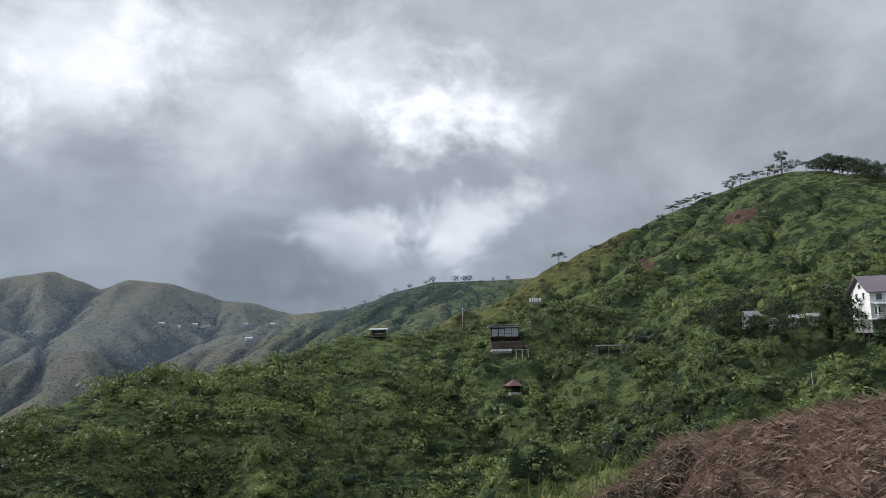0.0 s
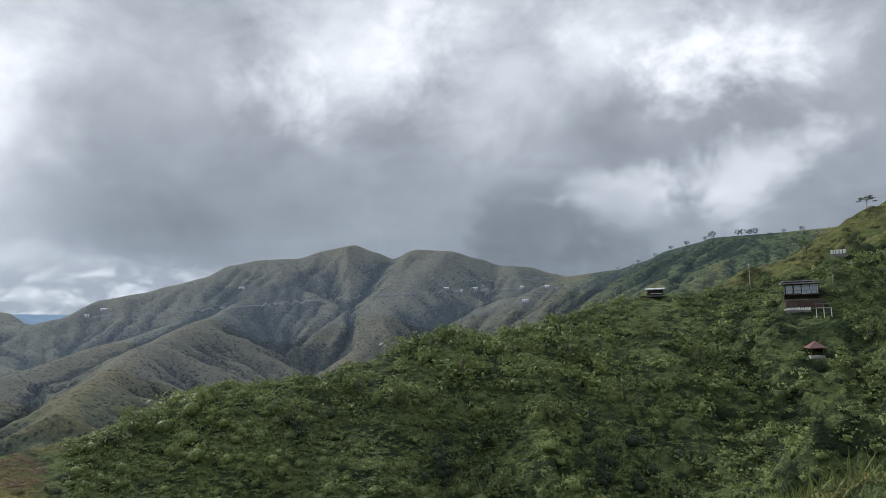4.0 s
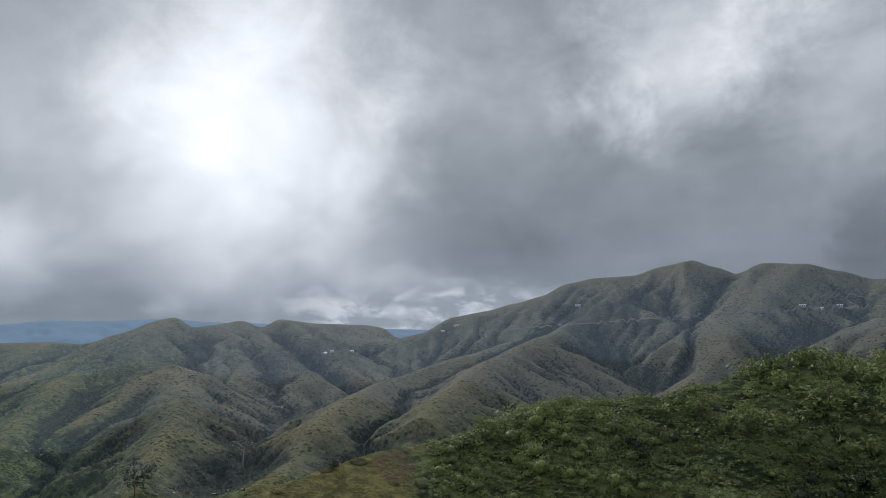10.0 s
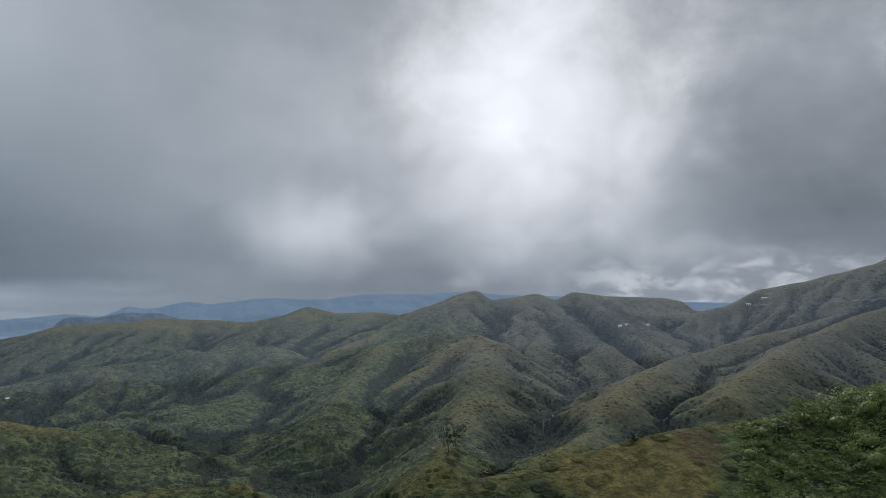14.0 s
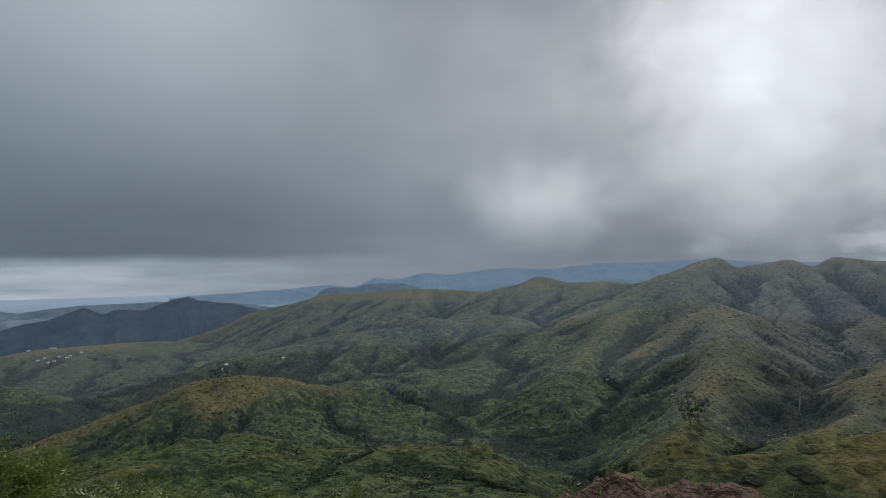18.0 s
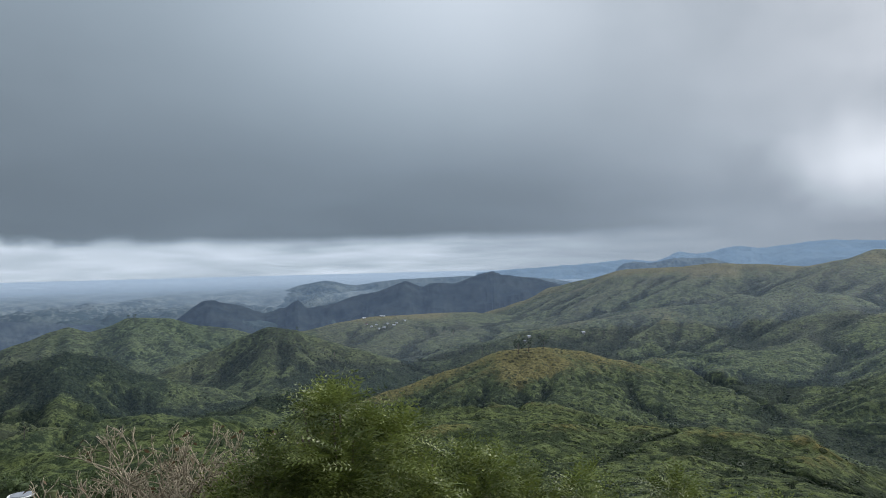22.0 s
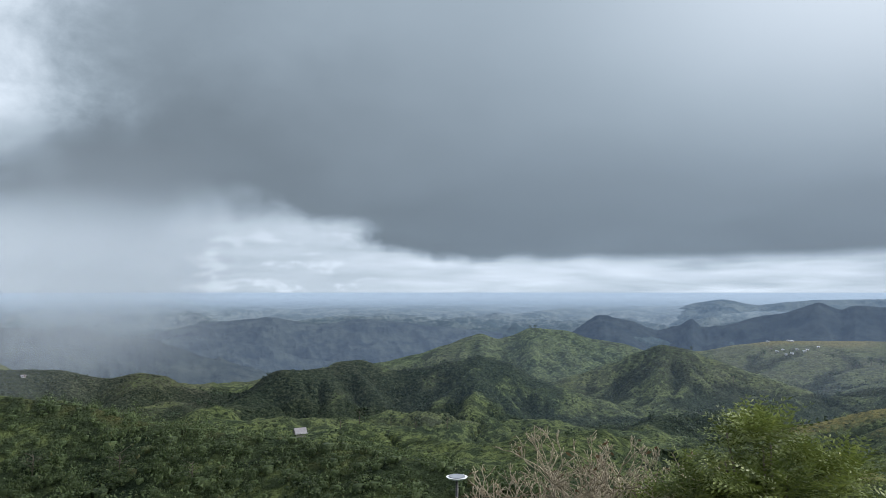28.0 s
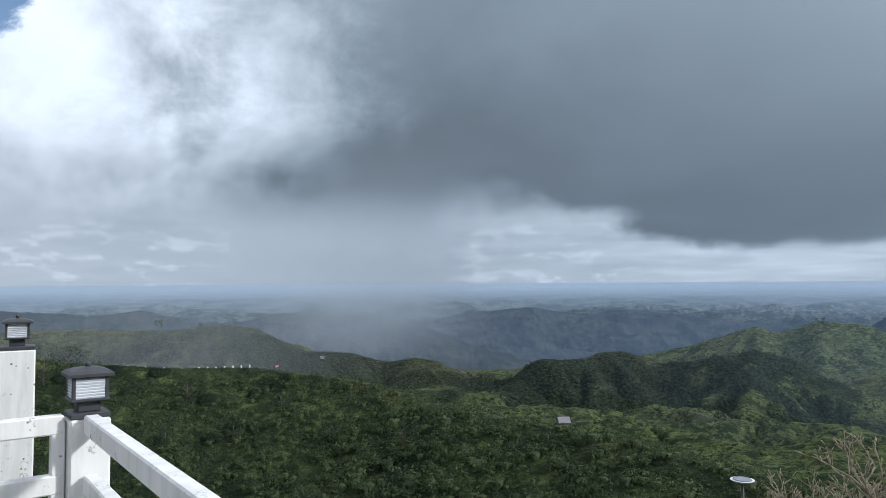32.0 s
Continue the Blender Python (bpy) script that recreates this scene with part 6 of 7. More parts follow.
valley_tree = tree_model("tree", 11.0, 4.0, LEAF_DARK, BARK, 240, 9, "dark tree in a valley clump", "round", 0.60, VALLEY, 0.2)
wood_tree = tree_model("tree", 7.0, 3.0, LEAF_WOOD, BARK, 420, 10, "green tree standing out of the shrubs", "round", 0.28, "trees on the spur", 0.2)
slope_tree = tree_model("tree", 3.2, 1.7, LEAF_DARK, BARK, 700, 11, "small dark-green tree on the slope below the terrace", "round", 0.075, "trees on the near slope", 0.15)

for h, dip, k, kind in ((-22.7, 10.3, 0.75, round_tree), (-23.5, 10.4, 0.9, flat_tree), (-24.7, 10.7, 0.75, flat_tree), (-25.9, 11.0, 0.9, round_tree), (-26.4, 11.2, 1.0, tall_tree),
                        (-27.0, 11.2, 0.9, round_tree), (-28.0, 11.2, 0.7, flat_tree), (-28.5, 11.2, 0.85, round_tree), (-29.2, 11.1, 1.1, round_tree), (-29.7, 11.0, 1.0, round_tree), (-30.3, 10.8, 1.05, flat_tree),
                        (-30.9, 10.6, 1.0, round_tree), (-31.5, 10.4, 0.9, round_tree), (-32.2, 10.1, 0.9, round_tree), (-32.9, 9.8, 1.0, round_tree), (-34.0, 9.6, 1.0, round_tree), (-29.5, 10.9, 1.2, round_tree), (-30.1, 10.7, 1.2, round_tree), (-30.6, 10.6, 1.15, round_tree), (-31.2, 10.3, 1.1, round_tree), (-31.9, 10.0, 1.1, round_tree), (-32.6, 9.7, 1.1, round_tree), (-28.8, 11.0, 1.0, round_tree),
                        (-19.3, 9.0, 0.8, flat_tree), (-20.2, 9.3, 0.7, flat_tree), (-21.0, 9.6, 0.6, flat_tree), (-18.5, 8.7, 0.75, flat_tree), (-17.6, 8.3, 0.5, round_tree), (-13.8, 6.5, 0.55, round_tree),
                        (-12.5, 6.1, 0.5, flat_tree), (-9.5, 4.7, 0.6, flat_tree), (-16.3, 7.7, 0.3, round_tree)):
    plant(kind, h, dip, k, 330)
for h, k in ((3.8, 0.6), (2.6, 0.7), (1.3, 0.6), (0.8, 1.0), (-1.1, 0.9), (-1.8, 0.8), (-2.2, 0.9), (-4.2, 0.5), (-5.4, 0.6), (5.0, 0.5), (6.3, 0.5), (7.9, 0.4)):
    plant(round_tree, h, 6.0, k, 700, label="small dark tree on the misty far ridge")
for h, dip, k, kind in ((-23.2, 0.6, 1.0, dark_tree), (-21.7, -0.6, 0.9, clipped), (-22.5, -0.4, 1.0, clipped), (-23.4, -0.6, 1.0, clipped), (-22.2, 0.6, 0.9, garden_tree), (-27.1, -0.1, 0.8, yellow_tree),
                        (-24.3, -0.2, 0.95, yellow_tree), (-25.1, 0.5, 1.1, garden_tree), (-28.4, 0.5, 1.15, dark_tree), (-29.3, 0.2, 1.25, dark_tree), (-30.0, -0.4, 1.15, dark_tree), (-31.0, -1.2, 1.1, dark_tree), (-28.9, -0.9, 1.0, garden_tree),
                        (-25.9, 0.3, 0.9, dark_tree), (-20.4, 0.2, 0.8, garden_tree), (-18.5, -0.5, 0.6, clipped), (-8.6, 2.6, 0.9, dark_tree), (-7.2, 0.6, 0.9, garden_tree), (-2.6, 0.3, 0.8, garden_tree), (-32.0, -2.0, 1.1, garden_tree),
                        (-31.4, -0.9, 1.3, dark_tree), (-30.7, -1.3, 1.2, dark_tree), (-32.3, -1.5, 1.2, dark_tree), (-26.2, -0.9, 0.9, dark_tree), (-27.4, -0.8, 0.8, garden_tree), (-23.0, -0.7, 0.8, dark_tree), (-24.0, -0.8, 0.8, garden_tree), (-25.4, -1.0, 0.9, dark_tree), (-21.9, 0.2, 1.0, dark_tree), (-21.2, 0.1, 1.0, dark_tree)):
    plant(kind, h, dip, k, 60)
for h, dip, k in ((-3.0, 3.3, 1.0), (-1.8, 2.0, 0.9), (-4.2, 3.0, 1.0), (-5.5, 2.6, 0.9), (3.6, 0.4, 0.9), (9.7, -0.7, 0.8), (19.8, -2.4, 0.75), (23.0, -3.7, 0.7), (30.6, -5.0, 0.6), (45.6, -8.8, 0.8), (16.5, -4.5, 0.9),
                  (12.0, -5.0, 1.0), (6.0, -3.5, 1.1), (2.0, -5.5, 0.9), (26.0, -8.0, 0.9), (34.0, -9.0, 0.8), (8.0, -8.0, 0.9), (-9.0, -4.0, 1.0), (-16.0, -3.0, 1.0), (-20.0, -3.5, 1.1), (-24.0, -3.0, 1.0), (14.0, -9.5, 0.8),
                  (20.5, -6.3, 1.0), (29.0, -7.0, 0.8), (-12.0, -6.5, 0.9), (-17.5, -6.0, 0.9)):
    plant(wood_tree, h, dip, k, 60)
plant(spread_tree, 64.4, -9.7, 1.0, 200)
for h, dip, k in ((65.2, -9.6, 0.9), (63.4, -9.4, 0.9), (66.0, -10.0, 0.8), (71.3, -10.4, 0.9), (71.9, -10.9, 0.9), (72.4, -10.2, 0.8), (70.8, -9.8, 0.7), (72.0, -9.2, 0.7), (112.6, -6.85, 1.0), (111.7, -6.85, 1.0), (113.3, -6.7, 0.8), (108.8, -6.8, 0.9),
                  (108.0, -6.7, 0.9), (106.8, -6.5, 0.9), (102.9, -5.4, 0.9), (102.0, -5.6, 0.9), (115.6, -5.3, 1.0), (114.7, -5.1, 1.0), (114.0, -5.2, 0.9), (123.6, -6.8, 0.9), (138.8, -3.0, 0.5), (138.4, -3.0, 0.6), (188.6, -3.3, 1.1),
                  (185.6, -3.4, 0.6), (183.1, -3.1, 0.7), (117.0, -4.8, 0.8), (121.5, -4.7, 0.8), (126.5, -4.2, 0.4), (150.0, -10.6, 0.7), (148.0, -10.9, 0.7), (152.5, -10.4, 0.8), (154.0, -10.7, 0.6), (145.5, -10.8, 0.7), (47.9, -0.2, 0.5), (20.5, -1.2, 0.8), (19.6, -1.4, 0.6)):
    plant(valley_tree, h, dip, k, 130)
for h, dip, k in ((191.3, -5.4, 1.2), (190.2, -5.8, 1.1), (189.0, -5.9, 0.9), (176.8, -7.0, 1.2), (175.9, -7.1, 1.1), (173.3, -7.6, 1.1), (172.4, -7.8, 1.0), (177.4, -7.0, 1.3), (178.3, -6.9, 1.0), (194.5, -6.5, 1.3), (196.0, -7.0, 1.2), (193.0, -7.6, 1.2), (186.5, -9.0, 1.0),
                  (183.0, -12.0, 0.9), (179.5, -10.0, 0.9), (175.5, -12.5, 0.8), (170.0, -13.0, 0.8), (188.0, -12.0, 1.0), (165.0, -14.0, 0.7)):
    plant(slope_tree, h, dip, k, 14)
for model in (flat_tree, tall_tree, round_tree, garden_tree, dark_tree, clipped, yellow_tree, spread_tree, valley_tree, wood_tree, slope_tree):
    for o in (*model.children_recursive, model):
        bpy.data.objects.remove(o)


# ---------------------------------------------------------------- houses and small buildings
def window(parent, x, y, z, w, h, turn=0, frame_mat=None, pane_mat=None):
    """A window in a front wall: frame with a pane set back in it."""
    r = Matrix.Rotation(radians(turn), 3, "Z")

    def put(bm):
        bmesh.ops.rotate(bm, cent=(0, 0, 0), matrix=r, verts=bm.verts)
        return bm
    bm = bmesh.new()
    for sx in (-1, 1):
        box((x + sx * w / 2, y - 0.03, z), (0.09, 0.12, h + 0.09), bm)
    for sz in (-1, 1):
        box((x, y - 0.03, z + sz * h / 2), (w - 0.09, 0.12, 0.09), bm)
    win = part("window", put(bm), frame_mat or WHITE_PAINT, parent)
    part("pane", put(box((x, y - 0.015, z), (w - 0.06, 0.03, h - 0.06))), pane_mat or GLASS, win)
    return win


def gable_house(pos, d, width, depth, wall_h, roof_h, wall_mat, roof_mat, label, turn=0, name="house", windows=3, eave=0.5, group="", door=True, hip=0.0, category="house"):
    """A house with four walls, two roof slopes (hipped by hip), windows and a door."""
    h = thing(name, facing(pos, turn), label, category, group)
    w, e = width / 2, depth / 2
    part("plinth", box((0, 0, -0.9), (width * 1.02, depth * 1.02, 2.0), bevel=0.03), CONCRETE, h)
    t = 0.15
    part("wall", box((0, -e, wall_h / 2 + 0.1), (width, t, wall_h)), wall_mat, h)
    part("wall", box((0, e, wall_h / 2 + 0.1), (width, t, wall_h)), wall_mat, h)
    for sx in (-1, 1):
        gable = roof_h * (1 - hip)
        pts = [(-e + t / 2, 0.1), (e - t / 2, 0.1), (e - t / 2, wall_h + 0.1)] + ([(0, wall_h + gable)] if gable > 0.05 else []) + [(-e + t / 2, wall_h + 0.1)]
        bm = prism(pts, sx * w - t / 2, sx * w + t / 2)
        bmesh.ops.rotate(bm, cent=(0, 0, 0), matrix=Matrix(((0, 1, 0), (1, 0, 0), (0, 0, 1))), verts=bm.verts)
        bmesh.ops.recalc_face_normals(bm, faces=bm.faces)
        part("wall", bm, wall_mat, h)
    ridge_x = (w + eave) - hip * (e + eave)
    top, low = wall_h + roof_h + 0.12, wall_h + 0.05
    for sy in (-1, 1):
        bm = bmesh.new()
        a = [(-(w + eave), sy * (e + eave), low), ((w + eave), sy * (e + eave), low), (ridge_x, 0, top), (-ridge_x, 0, top)]
        lo = [bm.verts.new(p) for p in a]
        up = [bm.verts.new((p[0], p[1], p[2] + 0.10)) for p in a]
        bm.faces.new(lo), bm.faces.new(up)
        for i in range(4):
            bm.faces.new((lo[i], lo[(i + 1) % 4], up[(i + 1) % 4], up[i]))
        bmesh.ops.recalc_face_normals(bm, faces=bm.faces)
        part("roof", bm, roof_mat, h)
    if hip > 0:
        for sx in (-1, 1):
            bm = bmesh.new()
            a = [(sx * (w + eave), -(e + eave), low), (sx * (w + eave), e + eave, low), (sx * ridge_x, 0, top)]
            lo = [bm.verts.new(p) for p in a]
            up = [bm.verts.new((p[0], p[1], p[2] + 0.10)) for p in a]
            bm.faces.new(lo), bm.faces.new(up)
            for i in range(3):
                bm.faces.new((lo[i], lo[(i + 1) % 3], up[(i + 1) % 3], up[i]))
            bmesh.ops.recalc_face_normals(bm, faces=bm.faces)
            part("roof", bm, roof_mat, h)
    for i in range(windows):
        x = (i + 0.5) / windows * width - w
        if door and i == windows // 2:
            part("door", box((x, -e - 0.09, 1.05), (0.9, 0.06, 1.95), bevel=0.01), BROWN_WOOD, h)
        else:
            window(h, x, -e - 0.08, wall_h * 0.58, min(1.3, width / windows * 0.6), 1.1)
    return h


# glass-fronted view house on the spur, with its stone terrace
pos, d = on_slope(-4.95, -0.45, 120)
k = d / 226.0
view = thing("view_house", facing(pos, 4) @ Matrix.Scale(k, 4), "dark timber house with a glass front and flat grey roof", "house", "houses on the spur")
part("plinth", box((0, 1.5, -0.7), (9.0, 5.0, 1.8), bevel=0.05), DARK_WOOD, view)
part("floor", box((0, 0.2, 0.25), (10.0, 6.6, 0.25), bevel=0.03), DARK_WOOD, view)
part("wall", box((0, 3.2, 1.8), (8.6, 0.2, 2.9)), DARK_WOOD, view)
for sx in (-1, 1):
    part("wall", box((sx * 4.2, 0.5, 1.8), (0.2, 5.2, 2.9)), DARK_WOOD, view)
for i in range(4):
    window(view, -3.15 + i * 2.1, -2.1, 1.7, 1.85, 2.4, frame_mat=WHITE_PAINT if i > 1 else DARK_WOOD, pane_mat=BRIGHT_GLASS)
for i in range(5):
    part("post", box((-4.2 + i * 2.1, -2.15, 1.8), (0.18, 0.18, 2.9)), DARK_WOOD, view)
part("roof", box((0, 0.3, 3.45), (10.6, 7.4, 0.28), bevel=0.04), GREY_ROOF, view)
part("roof", box((-0.6, 1.0, 4.05), (8.4, 5.0, 0.22), bevel=0.04), GREY_ROOF, view, "raised upper roof")
part("clerestory", box((-0.6, 1.0, 3.76), (7.6, 4.4, 0.36)), DARK_WOOD, view)
for i in range(9):
    part("baluster", box((-4.8 + i * 1.2, -3.0, 0.85), (0.07, 0.07, 1.0)), DARK_WOOD, view)
part("handrail", box((0, -3.0, 1.38), (9.8, 0.09, 0.09), bevel=0.01), DARK_WOOD, view)
lower = thing("stone_terrace", facing(pos + Vector((0, 0, -1.2 * k)), 4) @ Matrix.Scale(k, 4), "reddish planted terrace below the view house", "terrace", "")
part("bed", box((0.3, -4.2, -1.2), (9.6, 2.6, 2.6), bevel=0.2), plain("reddish_earth", (0.085, 0.062, 0.050), 0.95, 2, 0.4), lower)
bm = bmesh.new()
part("kerb", box((-1.8, -6.2, -2.7), (6.6, 0.3, 0.45), bevel=0.03), WHITE_WALL, lower, "white kerb")
pos2, d2 = on_slope(-6.3, -1.9, 120)
plat = thing("lookout_platform", facing(pos2) @ Matrix.Scale(k, 4), "pale wooden lookout platform on stilts with a rail", "platform")
part("floor", box((0, 0, 2.0), (4.2, 2.6, 0.18), bevel=0.02), GREY_WOOD, plat)
for sx in (-1.8, 0, 1.8):
    part("stilt", box((sx, -1.1, 0.6), (0.2, 0.2, 2.8)), WHITE_WALL, plat)
    part("stilt", box((sx, 1.1, 0.6), (0.2, 0.2, 2.8)), WHITE_WALL, plat)
    part("rail_post", box((sx, -1.2, 2.6), (0.1, 0.1, 1.1)), GREY_WOOD, plat)
part("handrail", box((0, -1.2, 3.15), (4.2, 0.1, 0.12), bevel=0.01), GREY_WOOD, plat)


def bar_sign(heading, dip, length, height, first, label):
    """Big white letters too far to read: a row of plain bars on a low frame."""
    pos, d = on_slope(heading, dip, first)
    length, height = length * d, height * d
    sign = thing("hillside_sign", facing(pos), label, "sign")
    part("frame", box((0, 0.1, height * 0.7), (length, 0.1, height * 1.6), bevel=0.02), GREY_WOOD, sign)
    g = random.Random(int(heading * 10))
    x = -length / 2
    while x < length / 2 - 0.3:
        w = g.uniform(0.35, 0.65) * height
        part("bar", box((x + w / 2, 0, height * 1.25), (w, 0.12, height * g.uniform(0.8, 1.0)), bevel=0.01), WHITE_PAINT, sign)
        x += w * 1.3
    return sign


bar_sign(-7.55, 2.2, 0.0185, 0.0055, 150, "row of white letter boards standing on the wooded hillside")
bar_sign(-4.7, -1.65, 0.028, 0.0034, 120, "row of white letter boards below the view house")

# open red-roofed pavilion
pos, d = on_slope(-5.55, -4.85, 90)
k = d / 205.0
pav = thing("pavilion", facing(pos, 20) @ Matrix.Scale(k, 4), "small open pavilion with a dull red pyramid roof", "pavilion")
part("floor", box((0, 0, -0.2), (3.4, 3.4, 0.8), bevel=0.03), CONCRETE, pav)
for sx in (-1.45, 1.45):
    for sy in (-1.45, 1.45):
        part("post", box((sx, sy, 1.2), (0.16, 0.16, 2.2)), BROWN_WOOD, pav)
bm = bmesh.new()
bmesh.ops.create_cone(bm, cap_ends=True, segments=4, radius1=3.1, radius2=0.12, depth=1.7, matrix=Matrix.Translation((0, 0, 3.0)) @ Matrix.Rotation(math.pi / 4, 4, "Z"))
part("roof", bm, RED_ROOF, pav)
for sx in (-1, 1):
    part("bench", box((sx * 1.2, 0, 0.6), (0.4, 2.6, 0.08), bevel=0.01), BROWN_WOOD, pav)

# open shed on posts
pos, d = on_slope(-13.1, -2.0, 90)
k = d / 190.0
shed = thing("open_shed", facing(pos, -6) @ Matrix.Scale(k, 4), "low open shed with a dark flat roof on posts", "shed")
part("roof", box((0, 0, 2.5), (6.6, 3.6, 0.2), bevel=0.03), GREY_ROOF, shed)
for sx in (-3, 0, 3):
    for sy in (-1.5, 1.5):
        part("post", box((sx, sy, 1.0), (0.16, 0.16, 2.9)), GREY_WOOD, shed)
part("half_wall", box((0, 1.5, 0.7), (6.0, 0.12, 1.4)), DARK_WOOD, shed)

# hut on the crest of the spur
pos, d = on_slope(5.2, -0.1, 120)
k = d / 235.0
hut = thing("crest_hut", facing(pos, -5) @ Matrix.Scale(k * 0.85, 4), "small dark open hut with a pale sheet roof on the crest", "hut", "houses on the spur")
part("floor", box((0, 0, 0.3), (6.0, 4.0, 0.3), bevel=0.03), GREY_WOOD, hut)
part("back_wall", box((0, 1.9, 1.5), (5.6, 0.15, 2.2)), DARK_WOOD, hut)
for sx in (-2.7, 0, 2.7):
    part("post", box((sx, -1.8, 1.3), (0.2, 0.2, 3.8)), DARK_WOOD, hut)
    part("stilt", box((sx, 1.8, -0.6), (0.2, 0.2, 2.0)), DARK_WOOD, hut)
part("roof", box((0, 0, 3.05), (7.0, 5.0, 0.16), turn=Matrix.Rotation(0.08, 3, "X"), bevel=0.02), ZINC, hut)
part("handrail", box((0.6, -1.9, 1.2), (4.4, 0.1, 0.12)), WHITE_PAINT, hut)
part("side_platform", box((-5.6, 0, 0.35), (5.0, 2.4, 0.2), bevel=0.03), DARK_WOOD, hut)

# white two-storey house with a mauve roof
pos, d = on_slope(-32.4, 0.3, 60)
k = d / 165.0
big = thing("villa", facing(pos, 24) @ Matrix.Scale(k, 4), "white two-storey house with a mauve-grey roof and balconies", "house", "houses on the spur")
part("plinth", box((0, 0, -1.2), (11, 8, 2.6), bevel=0.05), CONCRETE, big)
for y in (-4.0, 4.0):
    part("wall", box((0, y, 2.9), (11, 0.2, 5.6)), WHITE_WALL, big)
for sx in (-1, 1):
    bm = prism([(-3.9, 0.1), (3.9, 0.1), (3.9, 5.7), (0, 8.4), (-3.9, 5.7)], sx * 5.4 - 0.1, sx * 5.4 + 0.1)
    bmesh.ops.rotate(bm, cent=(0, 0, 0), matrix=Matrix(((0, 1, 0), (1, 0, 0), (0, 0, 1))), verts=bm.verts)
    bmesh.ops.recalc_face_normals(bm, faces=bm.faces)
    part("wall", bm, WHITE_WALL, big)
for sy in (-1, 1):
    bm = box((0, 0, 0), (12.6, 6.0, 0.18))
    bmesh.ops.rotate(bm, cent=(0, 0, 0), matrix=Matrix.Rotation(-sy * 0.60, 3, "X"), verts=bm.verts)
    bmesh.ops.translate(bm, vec=(0, sy * 2.45, 6.95), verts=bm.verts)
    part("roof", bm, PURPLE_ROOF, big)
part("porch_roof", box((0.5, -5.4, 3.15), (12, 3.0, 0.16), turn=Matrix.Rotation(0.16, 3, "X")), ZINC, big, "pale sheet porch roof")
part("balcony_floor", box((0, -5.2, 0.15), (11, 2.6, 0.25), bevel=0.02), CONCRETE, big)
for i in range(6):
    part("porch_post", box((-5.2 + i * 2.08, -6.3, 1.6), (0.2, 0.2, 3.0)), WHITE_PAINT, big)
for z in (0.6, 0.95, 1.3):
    part("rail", box((0, -6.35, z), (10.8, 0.08, 0.12)), WHITE_PAINT, big)
for i in range(5):
    window(big, -4.3 + i * 2.15, -4.12, 1.75, 1.1, 1.5)
for i in range(4):
    window(big, -3.9 + i * 2.6, -4.12, 4.4, 1.2, 1.3)
for yy in (-1.6, 1.6):
    window(big, yy, -5.52, 4.6, 1.0, 1.4, turn=-90)
window(big, 0, -5.52, 6.6, 1.2, 1.0, turn=-90)

HOUSES = "houses on the spur"
pos, d = on_slope(-23.5, 0.3, 60)
gable_house(pos, d, d * 0.017, d * 0.014, 1.7, 1.3, GREY_PLASTER, GREY_ROOF, "small house with a grey gable roof among trees", 35, group=HOUSES)
for h, dip, w, turn, lab in ((-26.5, 0.25, 0.014, 10, "low white-roofed building among trees"), (-27.6, 0.3, 0.011, -8, "low white-roofed shed beside the house"), (-24.9, 0.0, 0.008, 20, "small white shed in the garden")):
    pos, d = on_slope(h, dip, 60)
    gable_house(pos, d, w * d, w * d * 0.7, 0.005 * d, 0.004 * d, GREY_WOOD, ZINC if w > 0.012 else GREY_ROOF, lab, turn, name="shed", windows=2, group=HOUSES, door=False, category="shed")

# poles
for h, dip, height, mat, lab in ((-19.1, 0.1, 8.5, GREY_WOOD, "thin grey utility pole"), (-1.6, -0.1, 9.0, PALE_BARK, "thin pale pole on the spur"), (-7.0, -0.3, 4.5, GREY_WOOD, "thin lamp pole beside the view house")):
    pos, d = on_slope(h, dip, 90)
    pole = thing("pole", Matrix.Translation(pos), lab, "pole", "poles")
    part("shaft", tube([(0, 0, -0.6), (0.02, 0, height * 0.5), (0.05, 0, height)], (0.13, 0.11, 0.08), 7), mat, pole)
    if height < 5:
        part("lamp_head", box((0.15, 0, height), (0.5, 0.2, 0.12), bevel=0.02), WHITE_LAMP, pole)
    else:
        part("crossarm", box((0.05, 0, height - 0.4), (1.0, 0.1, 0.1)), mat, pole)
pos, d = on_slope(-27.2, -4.8, 28)
snag = thing("dead_trunk", Matrix.Translation(pos), "bare pale dead trunk standing among shrubs", "tree trunk")
part("trunk", tube([(0, 0, -0.5), (0.1, 0.05, 1.6), (-0.05, 0, 3.0), (0.1, 0, 4.2)], (0.12, 0.10, 0.08, 0.04), 7), PALE_BARK, snag)

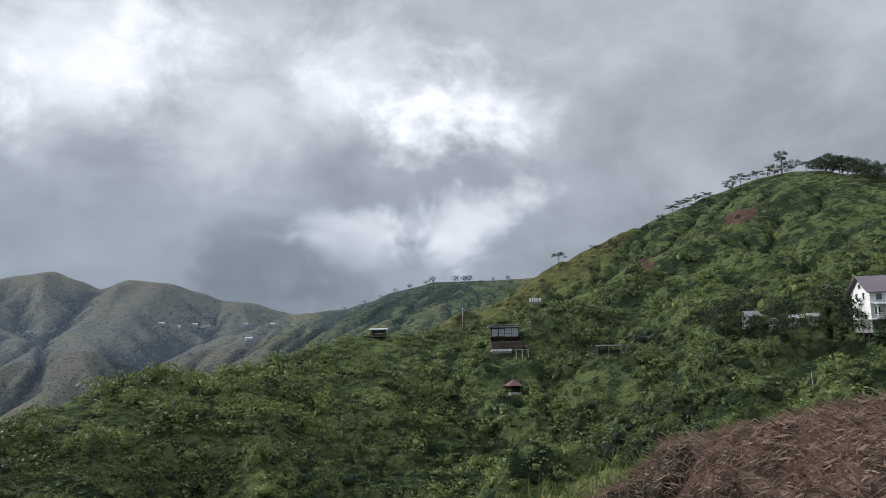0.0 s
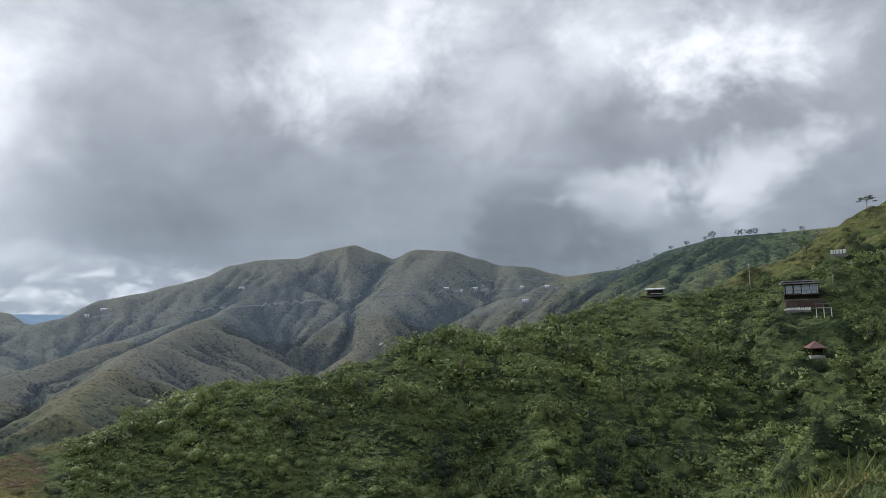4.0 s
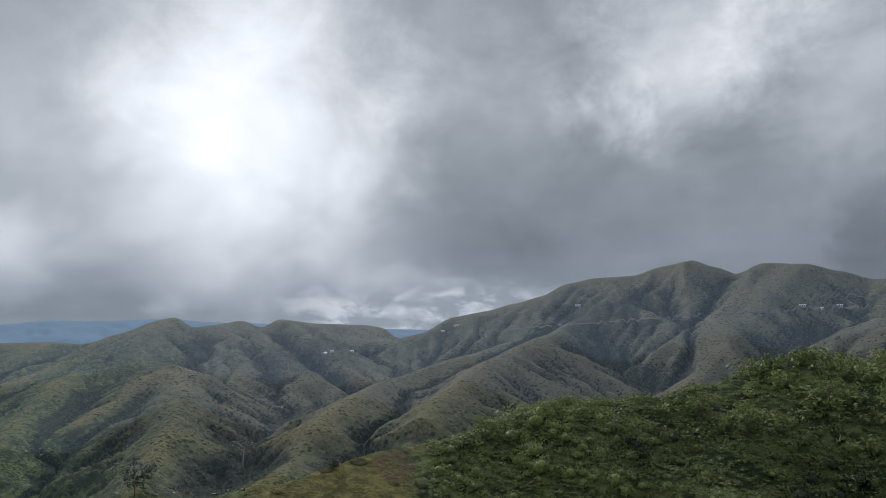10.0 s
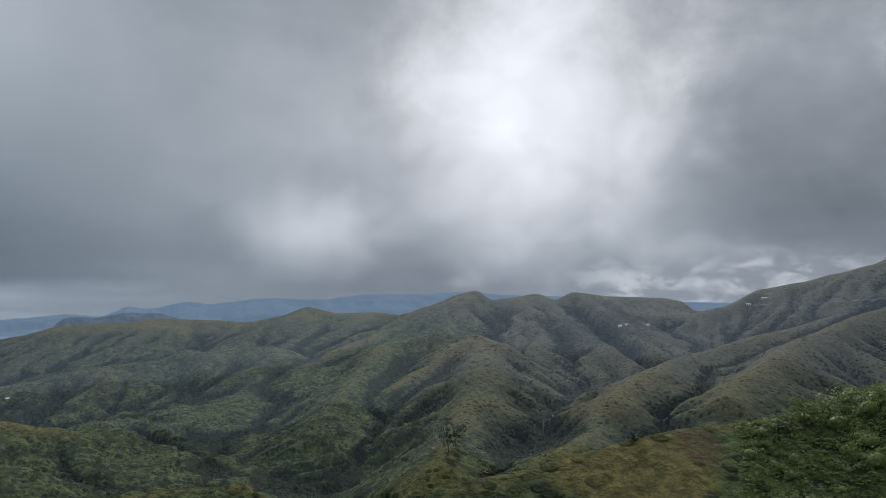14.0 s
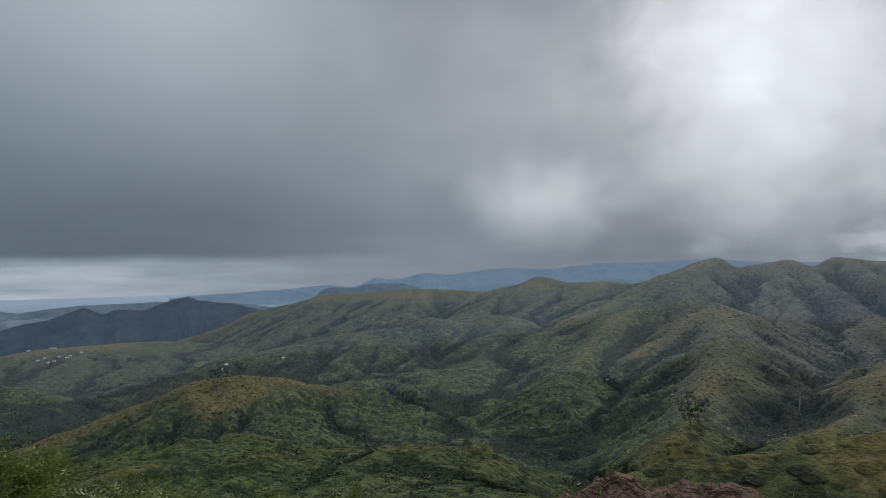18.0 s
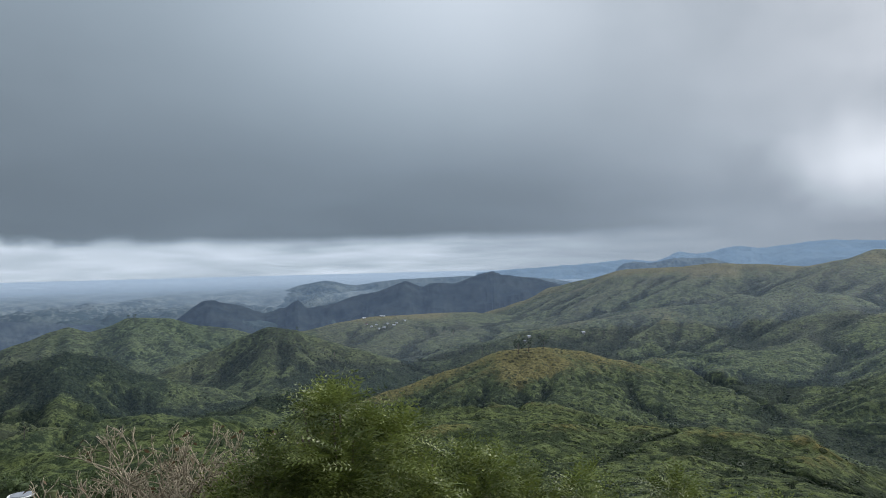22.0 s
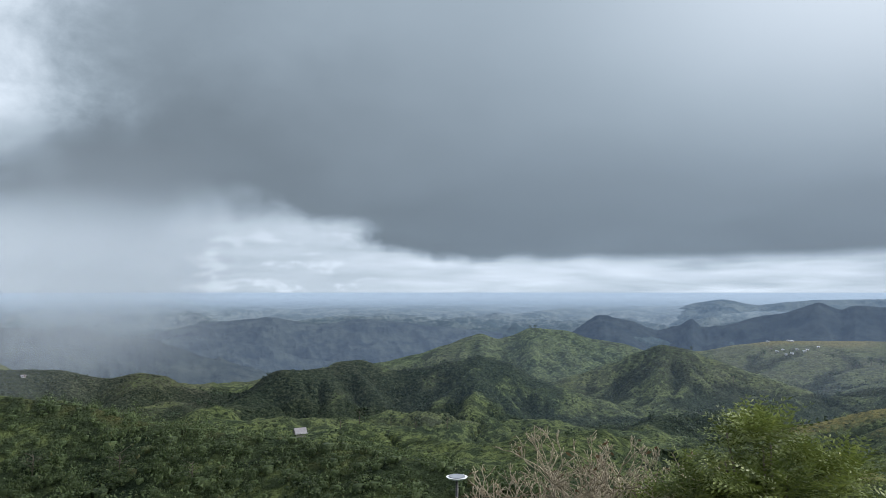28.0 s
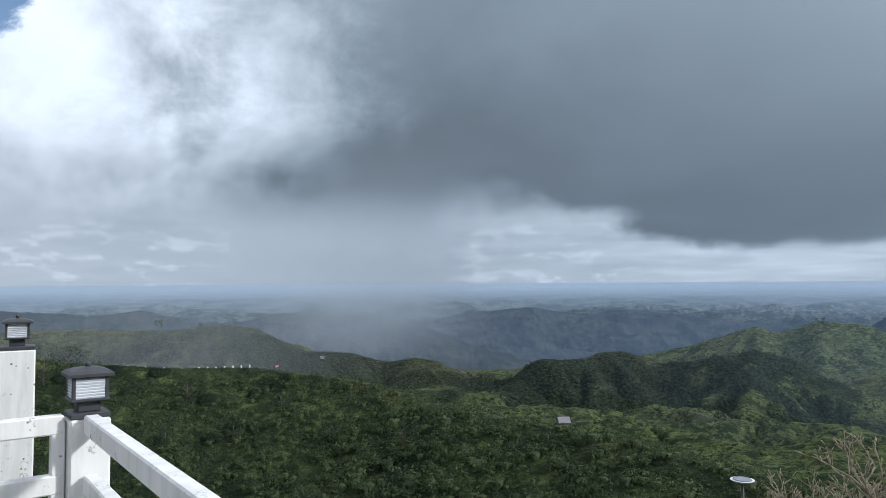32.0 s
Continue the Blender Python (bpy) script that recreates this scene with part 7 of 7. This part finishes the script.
# ---------------------------------------------------------------- far roofs, village and huts
FAR_ROOFS = "white-roofed buildings on the mountain"
for h, dip, w, dep, mat, lab in ((21.7, 1.15, 15, 7, WHITE_ROOF, "long white-roofed building beside the mountain road"), (19.4, 1.12, 17, 7, WHITE_ROOF, "longest white-roofed building beside the mountain road"), (15.5, 1.05, 6, 5, WHITE_ROOF, "small white-roofed house by the road"),
                                 (15.3, -0.1, 12, 6, ZINC, "zinc-roofed house on the grassy slope"), (13.5, 1.0, 8, 5, ZINC, "small zinc-roofed roadside house"), (20.4, 0.95, 4, 4, ZINC, "tiny zinc roadside hut"), (37.8, 1.75, 12, 6, WHITE_ROOF, "pale building on the spur shoulder"), (47.6, 0.5, 12, 6, ZINC, "zinc-roofed house at the pass"),
                                 (48.7, 0.15, 8, 5, ZINC, "small zinc-roofed house at the pass"), (57.6, -1.25, 6, 5, ZINC, "white house on the far slope"), (56.0, -1.3, 6, 5, WHITE_ROOF, "white house beside another on the far slope"), (58.1, -1.35, 6, 5, WHITE_ROOF, "small white house on the far slope")):
    pos, d = on_slope(h, dip, 320)
    gable_house(pos, d, w * 0.58, dep * 0.6, 1.6, 0.9, WHITE_WALL, mat, lab, (h * 13) % 30 - 15, windows=max(2, int(w / 3.5)), group=FAR_ROOFS)
VILLAGE = "village in the valley"
for i, (h, dip, w, mat) in enumerate(((119.7, -3.6, 22, WHITE_ROOF), (120.6, -4.4, 8, WHITE_ROOF), (120.2, -4.27, 7, ZINC), (119.6, -4.5, 9, WHITE_ROOF), (119.3, -4.2, 7, ZINC), (118.8, -4.35, 9, WHITE_ROOF), (118.6, -4.2, 8, WHITE_ROOF),
                                      (120.0, -4.65, 7, ZINC), (121.2, -3.7, 9, ZINC), (121.0, -4.2, 7, RED_ROOF), (117.9, -4.0, 7, ZINC))):
    pos, d = on_slope(h, dip, 320)
    gable_house(pos, d, w * 0.42, 3.0, 1.2, 0.8, GREY_PLASTER, mat, "long white-roofed hall above the village" if i == 0 else "small village house with a pale sheet roof", (i * 37) % 50 - 25, windows=3, group=VILLAGE)
for h, dip, w, mat, lab in ((103.6, -5.3, 4, WHITE_ROOF, "small white farmhouse in the valley"), (108.2, -5.9, 4.5, ZINC, "small farmhouse by the valley trees"), (107.9, -5.6, 3.5, WHITE_ROOF, "tiny white hut in the valley")):
    pos, d = on_slope(h, dip, 620)
    gable_house(pos, d, w * 0.7, 3.0, 1.4, 1.0, GREY_PLASTER, mat, lab, 20, windows=2, group="farmhouses in the valley")
pos, d = on_slope(157.15, -11.15, 30)
gable_house(pos, d, d * 0.013, d * 0.012, d * 0.003, d * 0.007, GREY_WOOD, GREY_ROOF, "small field hut with a grey sheet roof on the crest", 15, name="field_hut", windows=0, door=False, eave=d * 0.002, category="hut")
pos, d = on_slope(179.9, -6.5, 30)
gable_house(pos, d, 2.6, 2.4, 0.55, 0.75, GREY_PLASTER, BRIGHT_RED, "low shed with a bright red roof behind the slope", 10, name="shed", windows=0, door=False, eave=0.2, category="shed")
pos, d = on_slope(176.4, -5.9, 80)
gable_house(pos, d, 3.2, 3, 0.9, 1.0, GREY_PLASTER, GREY_ROOF, "grey-roofed house beyond the near slope", 10, windows=2)

# fence along the top of the near slope
fence = thing("fence", Matrix.Translation((0, 0, 0)), "low dark wire fence with short white posts", "fence")
tops = []
for i in range(15):
    h = 190.6 - i * 0.62
    p = bearing(h) * (103.5 - i * 0.42)
    z = ground_z(p.x, p.y)
    part("post", box((p.x, p.y, z + 0.35), (0.16, 0.16, 1.1), bevel=0.01), WHITE_PAINT, fence)
    tops.append(Vector((p.x, p.y, z)))
for lift in (0.5, 0.72):
    part("wire", tube([v + Vector((0, 0, lift)) for v in tops], [0.03] * len(tops), 4), BLACK_METAL, fence)


# ---------------------------------------------------------------- roads cut into the mountain
def road(name, heads, dips, first, width, bank, label):
    """An earth road along the slope with a cut bank above it; it goes out of sight behind the spurs."""
    hs = np.arange(heads[0], heads[-1], 0.12)
    rr = np.array([on_slope(h, e, first)[1] for h, e in zip(hs, np.interp(hs, heads, dips))])
    runs, start = [], 0
    for i in range(1, len(hs) + 1):
        if i == len(hs) or abs(rr[i] - rr[i - 1]) > 22:
            if i - start > 6:
                runs.append((start, i))
            start = i
    way = thing(name, Matrix.Translation((0, 0, 0)), label, "road")
    way["kind"] = "structure"
    for s, e in runs:
        r0 = np.convolve(np.pad(rr[s:e], 3, mode="edge"), np.ones(7) / 7, "valid")
        a = np.radians(hs[s:e])
        mid = land(-np.sin(a) * r0, np.cos(a) * r0)
        rows = []
        for off, lift in ((-0.8, -1.6), (-0.5, 0.35), (0.5, 0.45), (0.7, bank)):
            r = r0 + off * width
            x, y = -np.sin(a) * r, np.cos(a) * r
            rows.append(np.stack([x, y, np.maximum(mid + lift, land(x, y) + 0.15) if lift > 0 else mid + lift], -1))
        g = np.array(rows)[:, ::-1]
        me = grid_mesh("carriageway", g[..., 0], g[..., 1], g[..., 2], False)
        me.materials.append(ROAD)
        new("carriageway", me).parent = way


road("road", (11.9, 22.0, 28.0, 32.0, 41.0, 44.0, 48.5), (1.0, 1.0, 0.86, 0.7, 0.3, 0.1, 0.1), 500, 3.0, 0.9, "pale earth road cut along the mountain side")
road("road", (13.0, 17.0, 24.5), (1.75, 1.8, 2.0), 500, 2.0, 0.6, "upper earth track cut across the mountain slope")
